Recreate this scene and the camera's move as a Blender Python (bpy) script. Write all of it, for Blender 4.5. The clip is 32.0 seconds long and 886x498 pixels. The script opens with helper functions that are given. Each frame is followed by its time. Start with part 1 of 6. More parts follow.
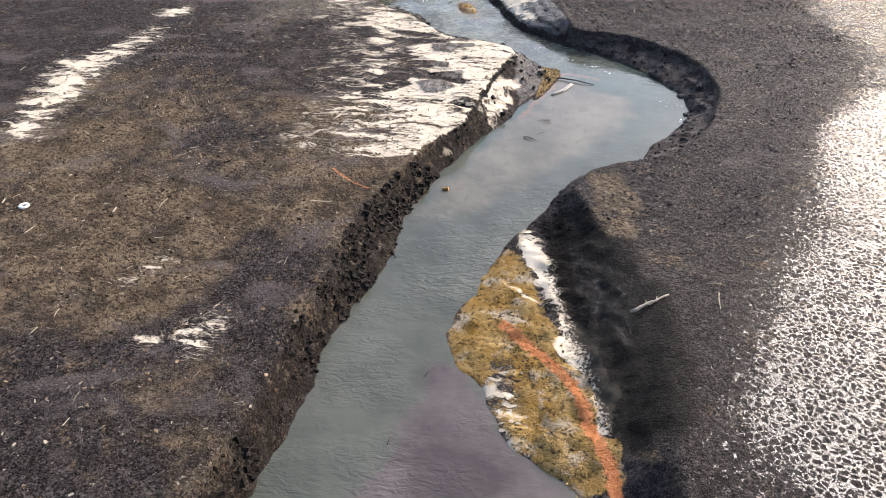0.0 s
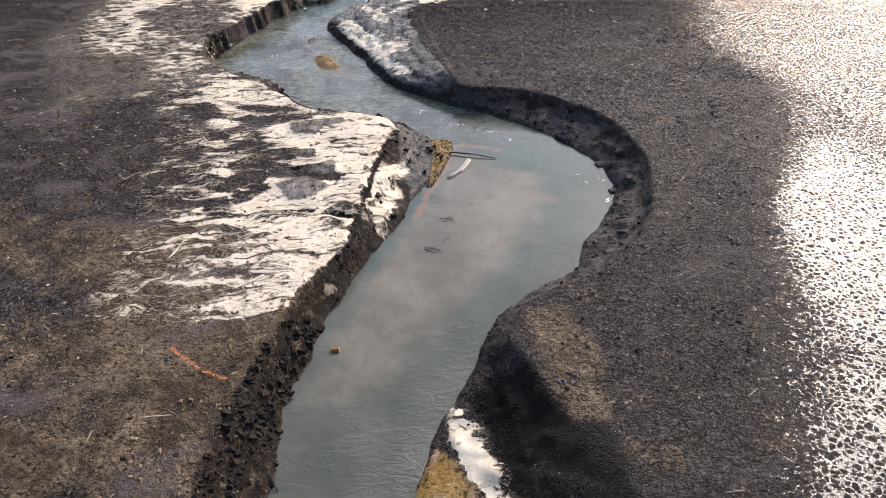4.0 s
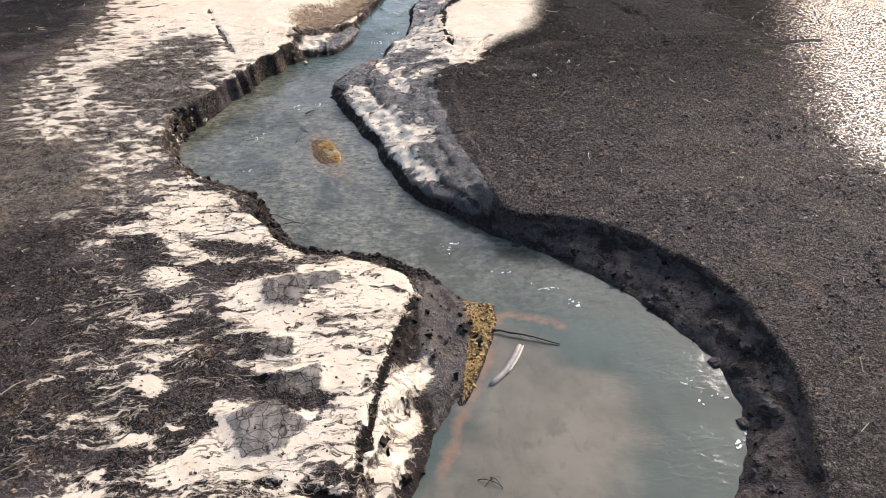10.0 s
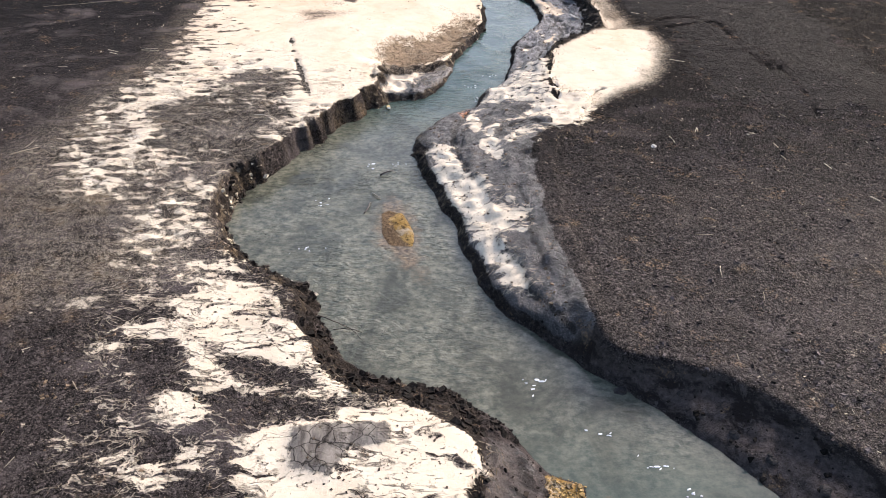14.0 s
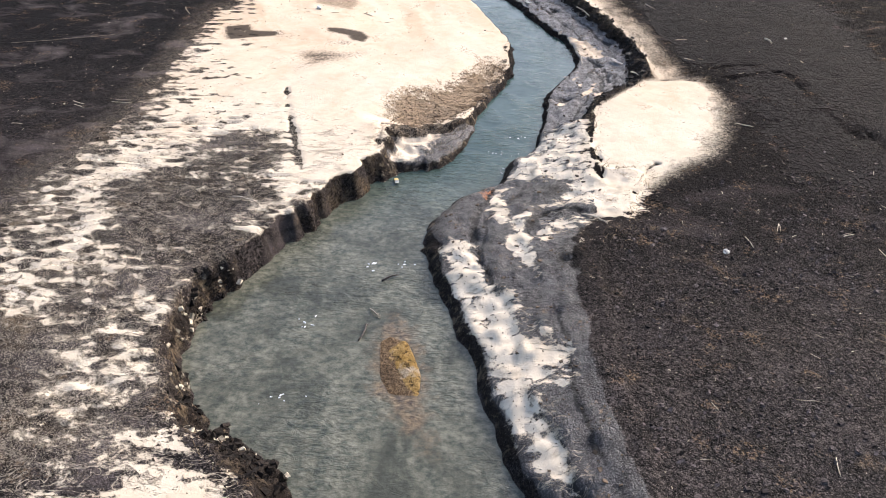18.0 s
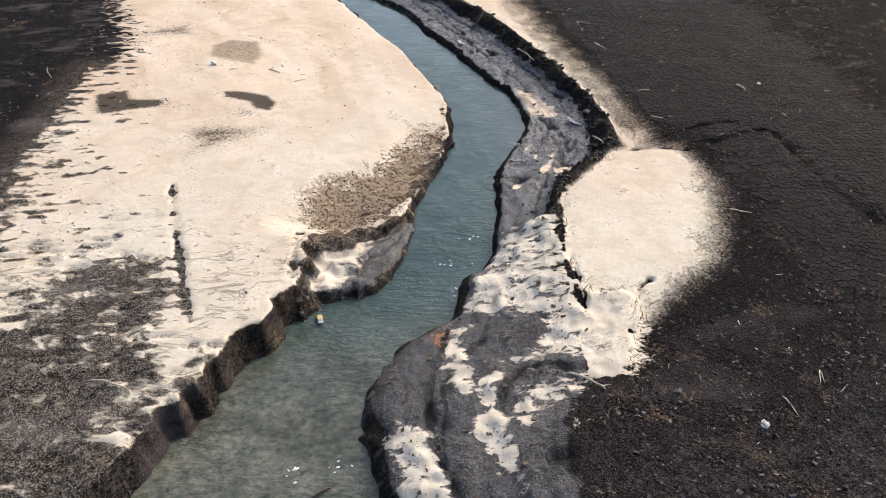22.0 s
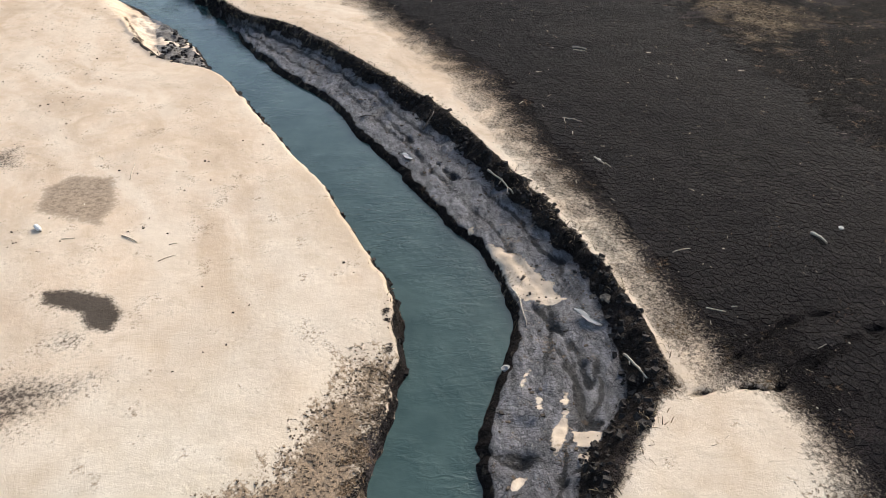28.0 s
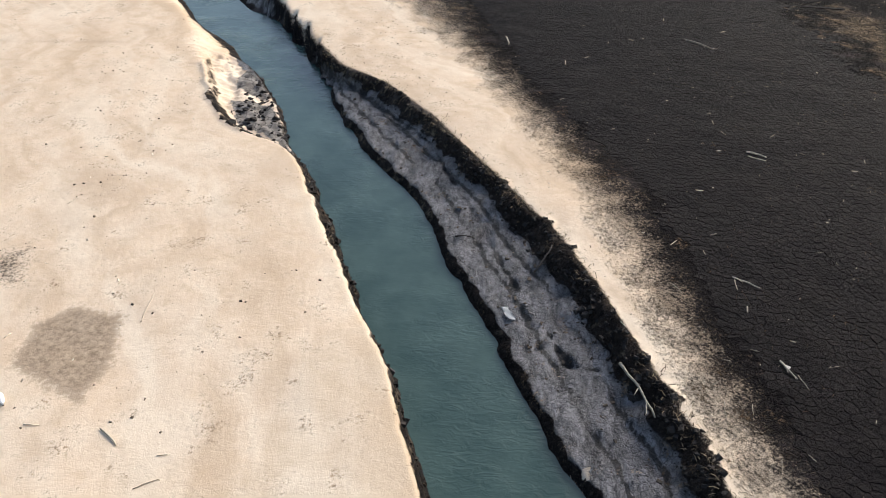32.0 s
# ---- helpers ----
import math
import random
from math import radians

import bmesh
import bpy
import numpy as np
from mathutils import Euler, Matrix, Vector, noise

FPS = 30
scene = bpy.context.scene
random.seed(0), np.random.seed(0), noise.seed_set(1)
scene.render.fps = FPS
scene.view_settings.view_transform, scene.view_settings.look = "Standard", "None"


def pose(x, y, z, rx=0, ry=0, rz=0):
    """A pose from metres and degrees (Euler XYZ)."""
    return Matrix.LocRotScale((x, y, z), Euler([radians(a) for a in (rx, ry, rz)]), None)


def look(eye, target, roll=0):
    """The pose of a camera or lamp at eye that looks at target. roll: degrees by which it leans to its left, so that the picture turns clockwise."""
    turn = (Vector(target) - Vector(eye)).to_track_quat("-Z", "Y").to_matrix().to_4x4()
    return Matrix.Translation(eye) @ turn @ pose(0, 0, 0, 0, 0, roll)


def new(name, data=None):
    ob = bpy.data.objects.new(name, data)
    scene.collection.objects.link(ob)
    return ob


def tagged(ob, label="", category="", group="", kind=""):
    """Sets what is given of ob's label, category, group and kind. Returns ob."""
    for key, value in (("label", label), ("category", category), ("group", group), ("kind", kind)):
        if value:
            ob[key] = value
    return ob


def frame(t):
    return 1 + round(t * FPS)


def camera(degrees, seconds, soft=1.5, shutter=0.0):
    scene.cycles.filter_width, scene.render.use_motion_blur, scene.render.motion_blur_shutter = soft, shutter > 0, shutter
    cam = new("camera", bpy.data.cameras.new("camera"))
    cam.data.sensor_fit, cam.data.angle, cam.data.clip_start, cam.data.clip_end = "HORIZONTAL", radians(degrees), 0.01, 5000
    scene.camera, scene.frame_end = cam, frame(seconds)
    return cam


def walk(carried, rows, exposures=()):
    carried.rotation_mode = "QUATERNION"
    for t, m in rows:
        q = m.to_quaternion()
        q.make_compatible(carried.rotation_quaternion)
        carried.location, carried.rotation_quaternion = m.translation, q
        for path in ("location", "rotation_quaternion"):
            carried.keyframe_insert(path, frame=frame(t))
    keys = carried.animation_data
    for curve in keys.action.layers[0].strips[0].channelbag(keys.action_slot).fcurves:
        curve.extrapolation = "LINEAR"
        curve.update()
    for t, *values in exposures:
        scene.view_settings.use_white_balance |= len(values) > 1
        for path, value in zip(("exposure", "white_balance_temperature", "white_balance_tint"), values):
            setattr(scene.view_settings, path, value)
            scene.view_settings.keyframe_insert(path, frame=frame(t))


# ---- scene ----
cam = camera(62.45, 32.0, soft=0.5)
PATH = [
    (0, (-0.002, -0.0, 6.067), (-0.148, 3.277, 3.777), -0.30),
    (0.5, (-0.032, 0.517, 6.088), (-0.102, 3.797, 3.799), -0.30),
    (1, (-0.081, 1.043, 6.112), (-0.051, 4.32, 3.817), -0.28),
    (1.5, (-0.125, 1.572, 6.122), (0.006, 4.843, 3.823), -0.24),
    (2, (-0.157, 2.073, 6.121), (0.07, 5.339, 3.823), -0.25),
    (2.5, (-0.165, 2.564, 6.096), (0.148, 5.828, 3.806), -0.39),
    (3, (-0.17, 3.056, 6.064), (0.224, 6.315, 3.778), -0.50),
    (3.5, (-0.15, 3.508, 6.029), (0.311, 6.764, 3.752), -0.72),
    (5.5, (-0.184, 5.439, 5.856), (0.411, 8.688, 3.6), 0.10),
    (6, (-0.143, 5.876, 5.831), (0.455, 9.126, 3.577), 0.13),
    (6.5, (-0.071, 6.345, 5.815), (0.526, 9.595, 3.561), 0.11),
    (7, (-0.015, 6.8, 5.827), (0.585, 10.045, 3.566), 0.05),
    (7.5, (0.066, 7.217, 5.875), (0.664, 10.454, 3.602), -0.02),
    (8, (0.135, 7.637, 5.92), (0.729, 10.866, 3.636), -0.04),
    (8.5, (0.229, 8.057, 5.952), (0.795, 11.284, 3.658), -0.15),
    (9, (0.282, 8.478, 5.954), (0.796, 11.711, 3.656), -0.08),
    (9.5, (0.322, 8.897, 5.996), (0.787, 12.13, 3.687), -0.13),
    (10, (0.393, 9.299, 5.992), (0.809, 12.538, 3.682), -0.13),
    (10.5, (0.451, 9.68, 5.961), (0.822, 12.928, 3.657), -0.13),
    (11, (0.494, 10.039, 5.952), (0.801, 13.295, 3.651), -0.10),
    (11.5, (0.521, 10.396, 5.955), (0.741, 13.66, 3.653), -0.06),
    (12, (0.538, 10.726, 5.966), (0.674, 13.994, 3.664), -0.03),
    (12.5, (0.549, 11.066, 5.983), (0.604, 14.334, 3.677), 0.04),
    (13, (0.6, 11.408, 5.979), (0.586, 14.677, 3.675), -0.05),
    (13.5, (0.616, 11.739, 5.983), (0.587, 15.01, 3.681), 0.05),
    (14, (0.644, 12.077, 5.982), (0.599, 15.35, 3.683), 0.00),
    (14.5, (0.661, 12.434, 5.979), (0.589, 15.707, 3.681), -0.07),
    (16.5, (0.657, 13.965, 5.924), (0.513, 17.244, 3.638), 0.07),
    (17, (0.653, 14.381, 5.933), (0.502, 17.658, 3.644), 0.07),
    (17.5, (0.647, 14.801, 5.918), (0.495, 18.08, 3.632), -0.02),
    (18, (0.616, 15.227, 5.929), (0.469, 18.505, 3.641), 0.02),
    (18.5, (0.585, 15.639, 5.962), (0.445, 18.914, 3.67), 0.05),
    (19, (0.557, 16.075, 5.988), (0.419, 19.346, 3.689), 0.11),
    (19.5, (0.518, 16.519, 5.996), (0.393, 19.789, 3.695), 0.22),
    (20, (0.52, 16.963, 5.999), (0.514, 20.236, 3.701), 0.09),
    (20.5, (0.458, 17.428, 6.014), (0.624, 20.696, 3.714), 0.18),
    (21, (0.465, 17.876, 6.025), (0.632, 21.143, 3.723), 0.11),
    (21.5, (0.457, 18.336, 6.02), (0.64, 21.601, 3.718), 0.10),
    (22, (0.432, 18.787, 6.021), (0.657, 22.051, 3.72), 0.08),
    (22.5, (0.439, 19.243, 6.006), (0.701, 22.507, 3.709), 0.11),
    (23, (0.471, 19.703, 5.992), (0.767, 22.967, 3.699), 0.06),
    (23.5, (0.477, 20.164, 6.013), (0.805, 23.422, 3.717), 0.13),
    (24, (0.498, 20.662, 6.028), (0.831, 23.914, 3.723), 0.12),
    (24.5, (0.491, 21.174, 6.018), (0.834, 24.424, 3.712), 0.32),
    (25, (0.525, 21.681, 6.028), (0.903, 24.926, 3.719), 0.36),
    (25.5, (0.579, 22.195, 6.051), (1.049, 25.425, 3.739), 0.29),
    (27.5, (0.943, 24.431, 5.964), (1.423, 27.663, 3.657), -0.43),
    (28, (1.012, 24.97, 5.979), (1.49, 28.201, 3.67), -0.47),
    (28.5, (1.075, 25.514, 5.985), (1.552, 28.744, 3.674), -0.42),
    (29, (1.161, 26.06, 6.014), (1.632, 29.286, 3.697), -0.59),
    (29.5, (1.24, 26.603, 6.028), (1.709, 29.829, 3.709), -0.67),
    (30, (1.297, 27.147, 6.036), (1.75, 30.375, 3.717), -0.68),
    (30.5, (1.348, 27.691, 6.046), (1.7, 30.931, 3.728), -0.57),
    (31, (1.398, 28.231, 6.055), (1.567, 31.485, 3.735), -0.38),
    (31.5, (1.451, 28.764, 6.056), (1.457, 32.024, 3.737), -0.31),
    (32, (1.48, 29.294, 6.061), (1.375, 32.55, 3.74), -0.19),
]
walk(cam, [(t, look(eye, target, roll)) for t, eye, target, roll in PATH], [(0, 0.72, 6500, 14), (3, 0.5, 6500, 15), (9, 0.5, 6600, 16), (13.5, 0.68, 6650, 16), (20, 0.5, 6500, 14), (24.5, 0.12, 6500, 11), (32, 0.16, 6450, 10)])

# ---- light: hazy sun ahead and to the right, bright sky ----
SUN_AZ, SUN_EL = 47.0, 31.0
world = bpy.data.worlds.new("sky")
scene.world = world
world.use_nodes = True
wn = world.node_tree
sky = wn.nodes.new("ShaderNodeTexSky")
sky.sky_type = "NISHITA"
sky.sun_disc = False
sky.sun_elevation, sky.sun_rotation = radians(SUN_EL), radians(SUN_AZ)
sky.air_density, sky.dust_density = 1.0, 2.6
wn.nodes["Background"].inputs[1].default_value = 0.2
wn.links.new(sky.outputs[0], wn.nodes["Background"].inputs[0])
sun = new("sun", bpy.data.lights.new("sun", "SUN"))
sun.data.energy, sun.data.angle, sun.data.color = 3.3, radians(26), (1.0, 0.94, 0.86)
_d = Vector((math.sin(radians(SUN_AZ)) * math.cos(radians(SUN_EL)), math.cos(radians(SUN_AZ)) * math.cos(radians(SUN_EL)), math.sin(radians(SUN_EL))))
sun.matrix_world = look(_d * 60, (0, 0, 0))


# ---- material helpers ----
class Nodes:
    """A short way to write node trees."""

    def __init__(self, name):
        self.mat = bpy.data.materials.new(name)
        self.mat.use_nodes = True
        self.tree = self.mat.node_tree
        self.bsdf = self.tree.nodes["Principled BSDF"]
        self.out = self.tree.nodes["Material Output"]

    def node(self, kind, **props):
        n = self.tree.nodes.new(kind)
        for k, v in props.items():
            setattr(n, k, v)
        return n

    def put(self, sock, v):
        if isinstance(v, bpy.types.NodeSocket):
            self.tree.links.new(v, sock)
        elif isinstance(v, (tuple, list)) and len(v) == 3 and sock.type == "RGBA":
            sock.default_value = (*v, 1)
        else:
            sock.default_value = v

    def attr(self, name):
        return self.node("ShaderNodeAttribute", attribute_name=name).outputs["Fac"]

    def pos(self):
        return self.node("ShaderNodeNewGeometry").outputs["Position"]

    def obj(self):
        return self.node("ShaderNodeTexCoord").outputs["Object"]

    def rand(self):
        return self.node("ShaderNodeObjectInfo").outputs["Random"]

    def scaled(self, v, s, off=(0, 0, 0), rot=(0, 0, 0)):
        n = self.node("ShaderNodeMapping")
        self.put(n.inputs[0], v)
        n.inputs["Scale"].default_value, n.inputs["Location"].default_value = s, off
        n.inputs["Rotation"].default_value = rot
        return n.outputs[0]

    def noise(self, v, scale, detail=4, rough=0.55, dist=0.0):
        n = self.node("ShaderNodeTexNoise")
        self.put(n.inputs["Vector"], v)
        for k, x in (("Scale", scale), ("Detail", detail), ("Roughness", rough), ("Distortion", dist)):
            n.inputs[k].default_value = x
        return n.outputs["Fac"]

    def voronoi(self, v, scale, feature="F1", out="Distance", rnd=1.0):
        n = self.node("ShaderNodeTexVoronoi", feature=feature)
        self.put(n.inputs["Vector"], v)
        n.inputs["Scale"].default_value = scale
        n.inputs["Randomness"].default_value = rnd
        return n.outputs[out]

    def m(self, op, a, b=0.0, clamp=False):
        n = self.node("ShaderNodeMath", operation=op, use_clamp=clamp)
        self.put(n.inputs[0], a)
        self.put(n.inputs[1], b)
        return n.outputs[0]

    def fit(self, v, a, b, c=0.0, d=1.0, smooth=False):
        n = self.node("ShaderNodeMapRange", interpolation_type="SMOOTHSTEP" if smooth else "LINEAR")
        for k, x in enumerate((v, a, b, c, d)):
            self.put(n.inputs[k], x)
        return n.outputs[0]

    def mix(self, f, a, b, blend="MIX"):
        n = self.node("ShaderNodeMix", data_type="RGBA", blend_type=blend)
        self.put(n.inputs[0], f)
        self.put(n.inputs[6], a)
        self.put(n.inputs[7], b)
        return n.outputs[2]

    def bump(self, h, strength, dist, normal=None):
        n = self.node("ShaderNodeBump")
        self.put(n.inputs["Height"], h)
        n.inputs["Strength"].default_value, n.inputs["Distance"].default_value = strength, dist
        if normal is not None:
            self.put(n.inputs["Normal"], normal)
        return n.outputs[0]

    def set(self, **kw):
        for k, v in kw.items():
            self.put(self.bsdf.inputs[k.replace("_", " ")], v)
        return self.mat


# ---- ground material: mud, salt crust, sand, ochre silt ----
def ground_material():
    n = Nodes("river_flat")
    p = n.pos()
    sep = n.node("ShaderNodeSeparateXYZ")
    n.put(sep.inputs[0], p)
    yy = sep.outputs[1]

    def blend(f, a, c):
        q = n.node("ShaderNodeMix")
        n.put(q.inputs[0], f)
        n.put(q.inputs[2], a)
        n.put(q.inputs[3], c)
        return q.outputs[0]

    def warped(scale, amount):
        w = n.node("ShaderNodeTexNoise")
        w.inputs["Scale"].default_value, w.inputs["Detail"].default_value = scale, 3
        n.put(w.inputs["Vector"], p)
        c = n.node("ShaderNodeVectorMath", operation="SUBTRACT")
        n.put(c.inputs[0], w.outputs["Color"])
        c.inputs[1].default_value = (0.5, 0.5, 0.5)
        s = n.node("ShaderNodeVectorMath", operation="SCALE")
        n.put(s.inputs[0], c.outputs[0])
        s.inputs["Scale"].default_value = amount
        d = n.node("ShaderNodeVectorMath", operation="ADD")
        n.put(d.inputs[0], p)
        n.put(d.inputs[1], s.outputs[0])
        return d.outputs[0]

    def edge(v, noise, spread, a, c):
        return n.fit(n.m("ADD", v, n.m("MULTIPLY", n.m("SUBTRACT", noise, 0.5), spread)), a, c, smooth=True)

    pr = n.scaled(p, (1, 1, 1), rot=(0.5, 0.35, 0.8))
    big = n.fit(n.noise(pr, 0.45, 4), 0.37, 0.63)
    mid = n.fit(n.noise(pr, 2.2, 6, 0.62), 0.34, 0.66)
    fine = n.fit(n.noise(pr, 13, 6, 0.7), 0.34, 0.66)
    speck = n.fit(n.noise(pr, 55, 3, 0.75), 0.36, 0.64)
    grain = n.noise(pr, 90, 2, 0.6)
    damp = n.attr("damp")
    # mud: near-black where damp and smooth, browner where it has dried
    bite = n.fit(n.noise(pr, 22, 5, 0.75), 0.425, 0.6)
    patchy = n.fit(n.noise(n.scaled(pr, (0.8, 1.2, 1)), 5, 5, 0.65), 0.36, 0.64)
    dark = n.mix(bite, (0.004, 0.0034, 0.0036), n.mix(mid, (0.017, 0.0138, 0.0148), (0.031, 0.0255, 0.0272)))
    dry = n.mix(bite, n.mix(patchy, (0.005, 0.004, 0.004), (0.014, 0.011, 0.0105)), n.mix(patchy, (0.064, 0.053, 0.051), (0.18, 0.152, 0.146)))
    dark = n.mix(n.attr("dry"), dark, dry)
    # crumbled surface: small clods, the relief shade between them painted as dark gaps
    crumb = n.voronoi(warped(9, 0.09), 15, "DISTANCE_TO_EDGE")
    gapm = n.m("MULTIPLY", n.fit(crumb, 0.012, 0.085, 1, 0, smooth=True), n.fit(n.noise(pr, 3.2, 4, 0.6), 0.38, 0.58, 0.25, 1))
    clodc = n.node("ShaderNodeRGBToBW")
    n.put(clodc.inputs[0], n.voronoi(warped(9, 0.09), 15, "F1", "Color"))
    dark = n.mix(n.fit(clodc.outputs[0], 0.25, 0.75, 0.5, 0), dark, (0.006, 0.005, 0.0052))
    dark = n.mix(n.m("MULTIPLY", gapm, 0.85), dark, (0.004, 0.0034, 0.0034))
    brown = n.mix(n.m("ADD", n.m("MULTIPLY", patchy, 0.55), n.m("MULTIPLY", mid, 0.45)), (0.095, 0.068, 0.043), (0.38, 0.285, 0.185))
    pock = n.noise(n.scaled(pr, (0.8, 1.4, 1)), 15, 5, 0.62)
    brown = n.mix(n.fit(pock, 0.4, 0.48, 0.85, 0), brown, (0.014, 0.0095, 0.0068))
    brown = n.mix(n.m("MULTIPLY", gapm, 0.6), brown, (0.012, 0.0085, 0.006))
    brown = n.mix(n.fit(n.noise(n.scaled(pr, (0.9, 1.3, 1)), 1.1, 6, 0.66, 0.4), 0.47, 0.6, 0, 0.8), brown, (0.045, 0.033, 0.025))
    brown = n.mix(n.fit(n.noise(n.scaled(p, (1.2, 0.8, 1)), 2.7, 7, 0.7, 0.5), 0.56, 0.66, 0, 0.55), brown, (0.4, 0.31, 0.21))
    brown = n.mix(n.fit(bite, 0.0, 0.7, 0.35, 0), brown, (0.025, 0.018, 0.012))
    brown = n.mix(n.fit(n.noise(n.scaled(p, (0.75, 1.3, 1)), 9, 6, 0.7), 0.54, 0.64, 0, 0.75), brown, (0.028, 0.019, 0.013))
    tan = edge(n.attr("tan"), n.m("ADD", n.m("MULTIPLY", big, 0.6), n.m("MULTIPLY", mid, 0.4)), 1.0, 0.25, 0.85)
    base = n.mix(tan, dark, brown)
    base = n.mix(n.m("MULTIPLY", n.fit(speck, 0.7, 1.0, 0, 0.7), n.fit(tan, 0, 1, 1, 0.45)), base, n.mix(tan, n.mix(n.attr("dry"), (0.075, 0.064, 0.06), (0.26, 0.225, 0.205)), (0.46, 0.37, 0.25)))
    haze = n.m("MULTIPLY", n.fit(n.noise(n.scaled(p, (0.7, 1.2, 1)), 0.9, 6, 0.6, 0.5), 0.53, 0.72), n.attr("bloom"))
    base = n.mix(n.m("MULTIPLY", haze, 0.75), base, (0.18, 0.152, 0.146))
    # desiccation cracks
    pw = warped(5, 0.14)
    cells = n.voronoi(pw, 8.0, "DISTANCE_TO_EDGE")
    wide = n.voronoi(warped(1.4, 0.7), 0.55, "DISTANCE_TO_EDGE")
    crk = n.m("MULTIPLY", n.fit(cells, 0.015, 0.07, 1, 0), n.fit(n.noise(p, 1.3, 3), 0.4, 0.55, 0.2, 1))
    crk = n.m("MAXIMUM", crk, n.m("MULTIPLY", n.fit(wide, 0.006, 0.022, 1, 0), n.fit(mid, 0.35, 0.6)))
    crk = n.m("MULTIPLY", crk, n.attr("crack"))
    base = n.mix(n.m("MULTIPLY", crk, 0.9), base, (0.004, 0.0035, 0.0035))
    # grey shelf mud
    g = edge(n.attr("grey"), mid, 0.5, 0.35, 0.6)
    streak = n.fit(n.noise(n.scaled(warped(1.5, 0.25), (3.4, 1.0, 2), rot=(0, 0, -0.42)), 2.5, 7, 0.7), 0.35, 0.65)
    # lighter grey upstream, with the wet sheen put into the colour
    gup = n.fit(yy, 26.5, 29.5)
    greyc = n.mix(streak, n.mix(gup, (0.014, 0.0135, 0.0145), (0.028, 0.027, 0.029)), n.mix(gup, (0.13, 0.126, 0.132), (0.34, 0.332, 0.345)))
    greyc = n.mix(n.m("MULTIPLY", gapm, 0.7), greyc, (0.008, 0.0075, 0.008))
    greyc = n.mix(n.fit(fine, 0.0, 0.45, 0.6, 0), greyc, (0.016, 0.014, 0.015))
    greyc = n.mix(n.fit(speck, 0.6, 1.0, 0, 0.6), greyc, (0.36, 0.34, 0.335))
    base = n.mix(g, base, greyc)
    # ledges and grooves: shade of the recess put into the colour as near-black
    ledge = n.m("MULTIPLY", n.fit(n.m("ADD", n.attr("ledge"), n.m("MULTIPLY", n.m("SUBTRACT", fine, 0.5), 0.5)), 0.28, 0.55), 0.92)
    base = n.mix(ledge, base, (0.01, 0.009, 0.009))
    # bare bank faces
    bank = n.attr("bank")
    facec = n.mix(fine, (0.006, 0.0048, 0.0044), (0.046, 0.036, 0.03))
    facec = n.mix(n.fit(n.noise(p, 7, 6, 0.7), 0.57, 0.68, 0, 0.8), facec, (0.16, 0.125, 0.09))
    facec = n.mix(n.fit(speck, 0.6, 1.0, 0, 0.25), facec, (0.13, 0.105, 0.085))
    cutc = n.mix(fine, (0.045, 0.036, 0.034), (0.16, 0.133, 0.123))
    cutc = n.mix(n.fit(n.noise(n.scaled(warped(2, 0.2), (1, 1, 2.5)), 2.4, 6, 0.65), 0.5, 0.58), cutc, (0.03, 0.024, 0.022))
    cutc = n.mix(n.fit(n.noise(n.scaled(p, (1.6, 0.8, 1)), 3.1, 6, 0.7), 0.6, 0.68, 0, 0.8), cutc, (0.2, 0.175, 0.165))
    facec = n.mix(n.attr("cut"), facec, cutc)
    slip = n.m("MULTIPLY", n.fit(n.noise(warped(2, 0.2), 4.5, 6, 0.68), 0.52, 0.6), n.attr("slip"))
    facec = n.mix(slip, facec, n.mix(fine, (0.06, 0.044, 0.028), (0.3, 0.235, 0.16)))
    base = n.mix(n.m("MULTIPLY", bank, n.fit(n.noise(p, 6, 4), 0.3, 0.45)), base, facec)
    # brown gravel
    gv = n.m("MULTIPLY", edge(n.attr("gravel"), n.m("ADD", n.m("MULTIPLY", mid, 0.65), n.m("MULTIPLY", bite, 0.35)), 1.3, 0.3, 0.7), 0.85)
    stones = n.voronoi(p, 55, "F1", "Color")
    sgrey = n.node("ShaderNodeRGBToBW")
    n.put(sgrey.inputs[0], stones)
    gravc = n.mix(sgrey.outputs[0], (0.07, 0.046, 0.027), (0.38, 0.258, 0.15))
    gravc = n.mix(n.fit(mid, 0.2, 0.6, 0.4, 0), gravc, (0.06, 0.044, 0.03))
    # pale crust: fingers on the fan, blotches further up, grains at soft rims
    lean = n.fit(yy, 19.0, 21.5)
    fing = n.noise(n.scaled(warped(2.2, 0.42), (0.6, 2.0, 1), rot=(0, 0, 0.12)), 1.9, 9, 0.62, 0.7)
    blot = n.noise(n.scaled(warped(3.5, 0.16), (0.8, 1.5, 1)), 3.6, 8, 0.66, 0.3)
    na = n.fit(blend(lean, fing, blot), 0.36, 0.64)
    thr = n.m("ADD", n.m("MULTIPLY", na, 0.82), n.m("ADD", n.m("ADD", n.m("MULTIPLY", n.m("SUBTRACT", fine, 0.5), 0.24), n.m("MULTIPLY", n.m("SUBTRACT", speck, 0.5), 0.14)), 0.09))
    clot = n.fit(n.noise(n.scaled(pr, (0.8, 1.3, 1)), 7.5, 6, 0.68, 0.3), 0.36, 0.64)
    softness = n.attr("soft")
    # trodden flat: dark hollows in a pale net, closing up where the crust is thick
    holes = n.fit(n.voronoi(n.scaled(warped(5, 0.12), (0.75, 1.6, 1)), 3.1), 0.1, 0.5, 0.95, 0.12)
    trod = n.m("ADD", n.m("MULTIPLY", holes, 0.5), n.m("ADD", n.m("MULTIPLY", na, 0.24), n.m("ADD", n.m("MULTIPLY", clot, 0.14), n.m("MULTIPLY", fine, 0.1))))
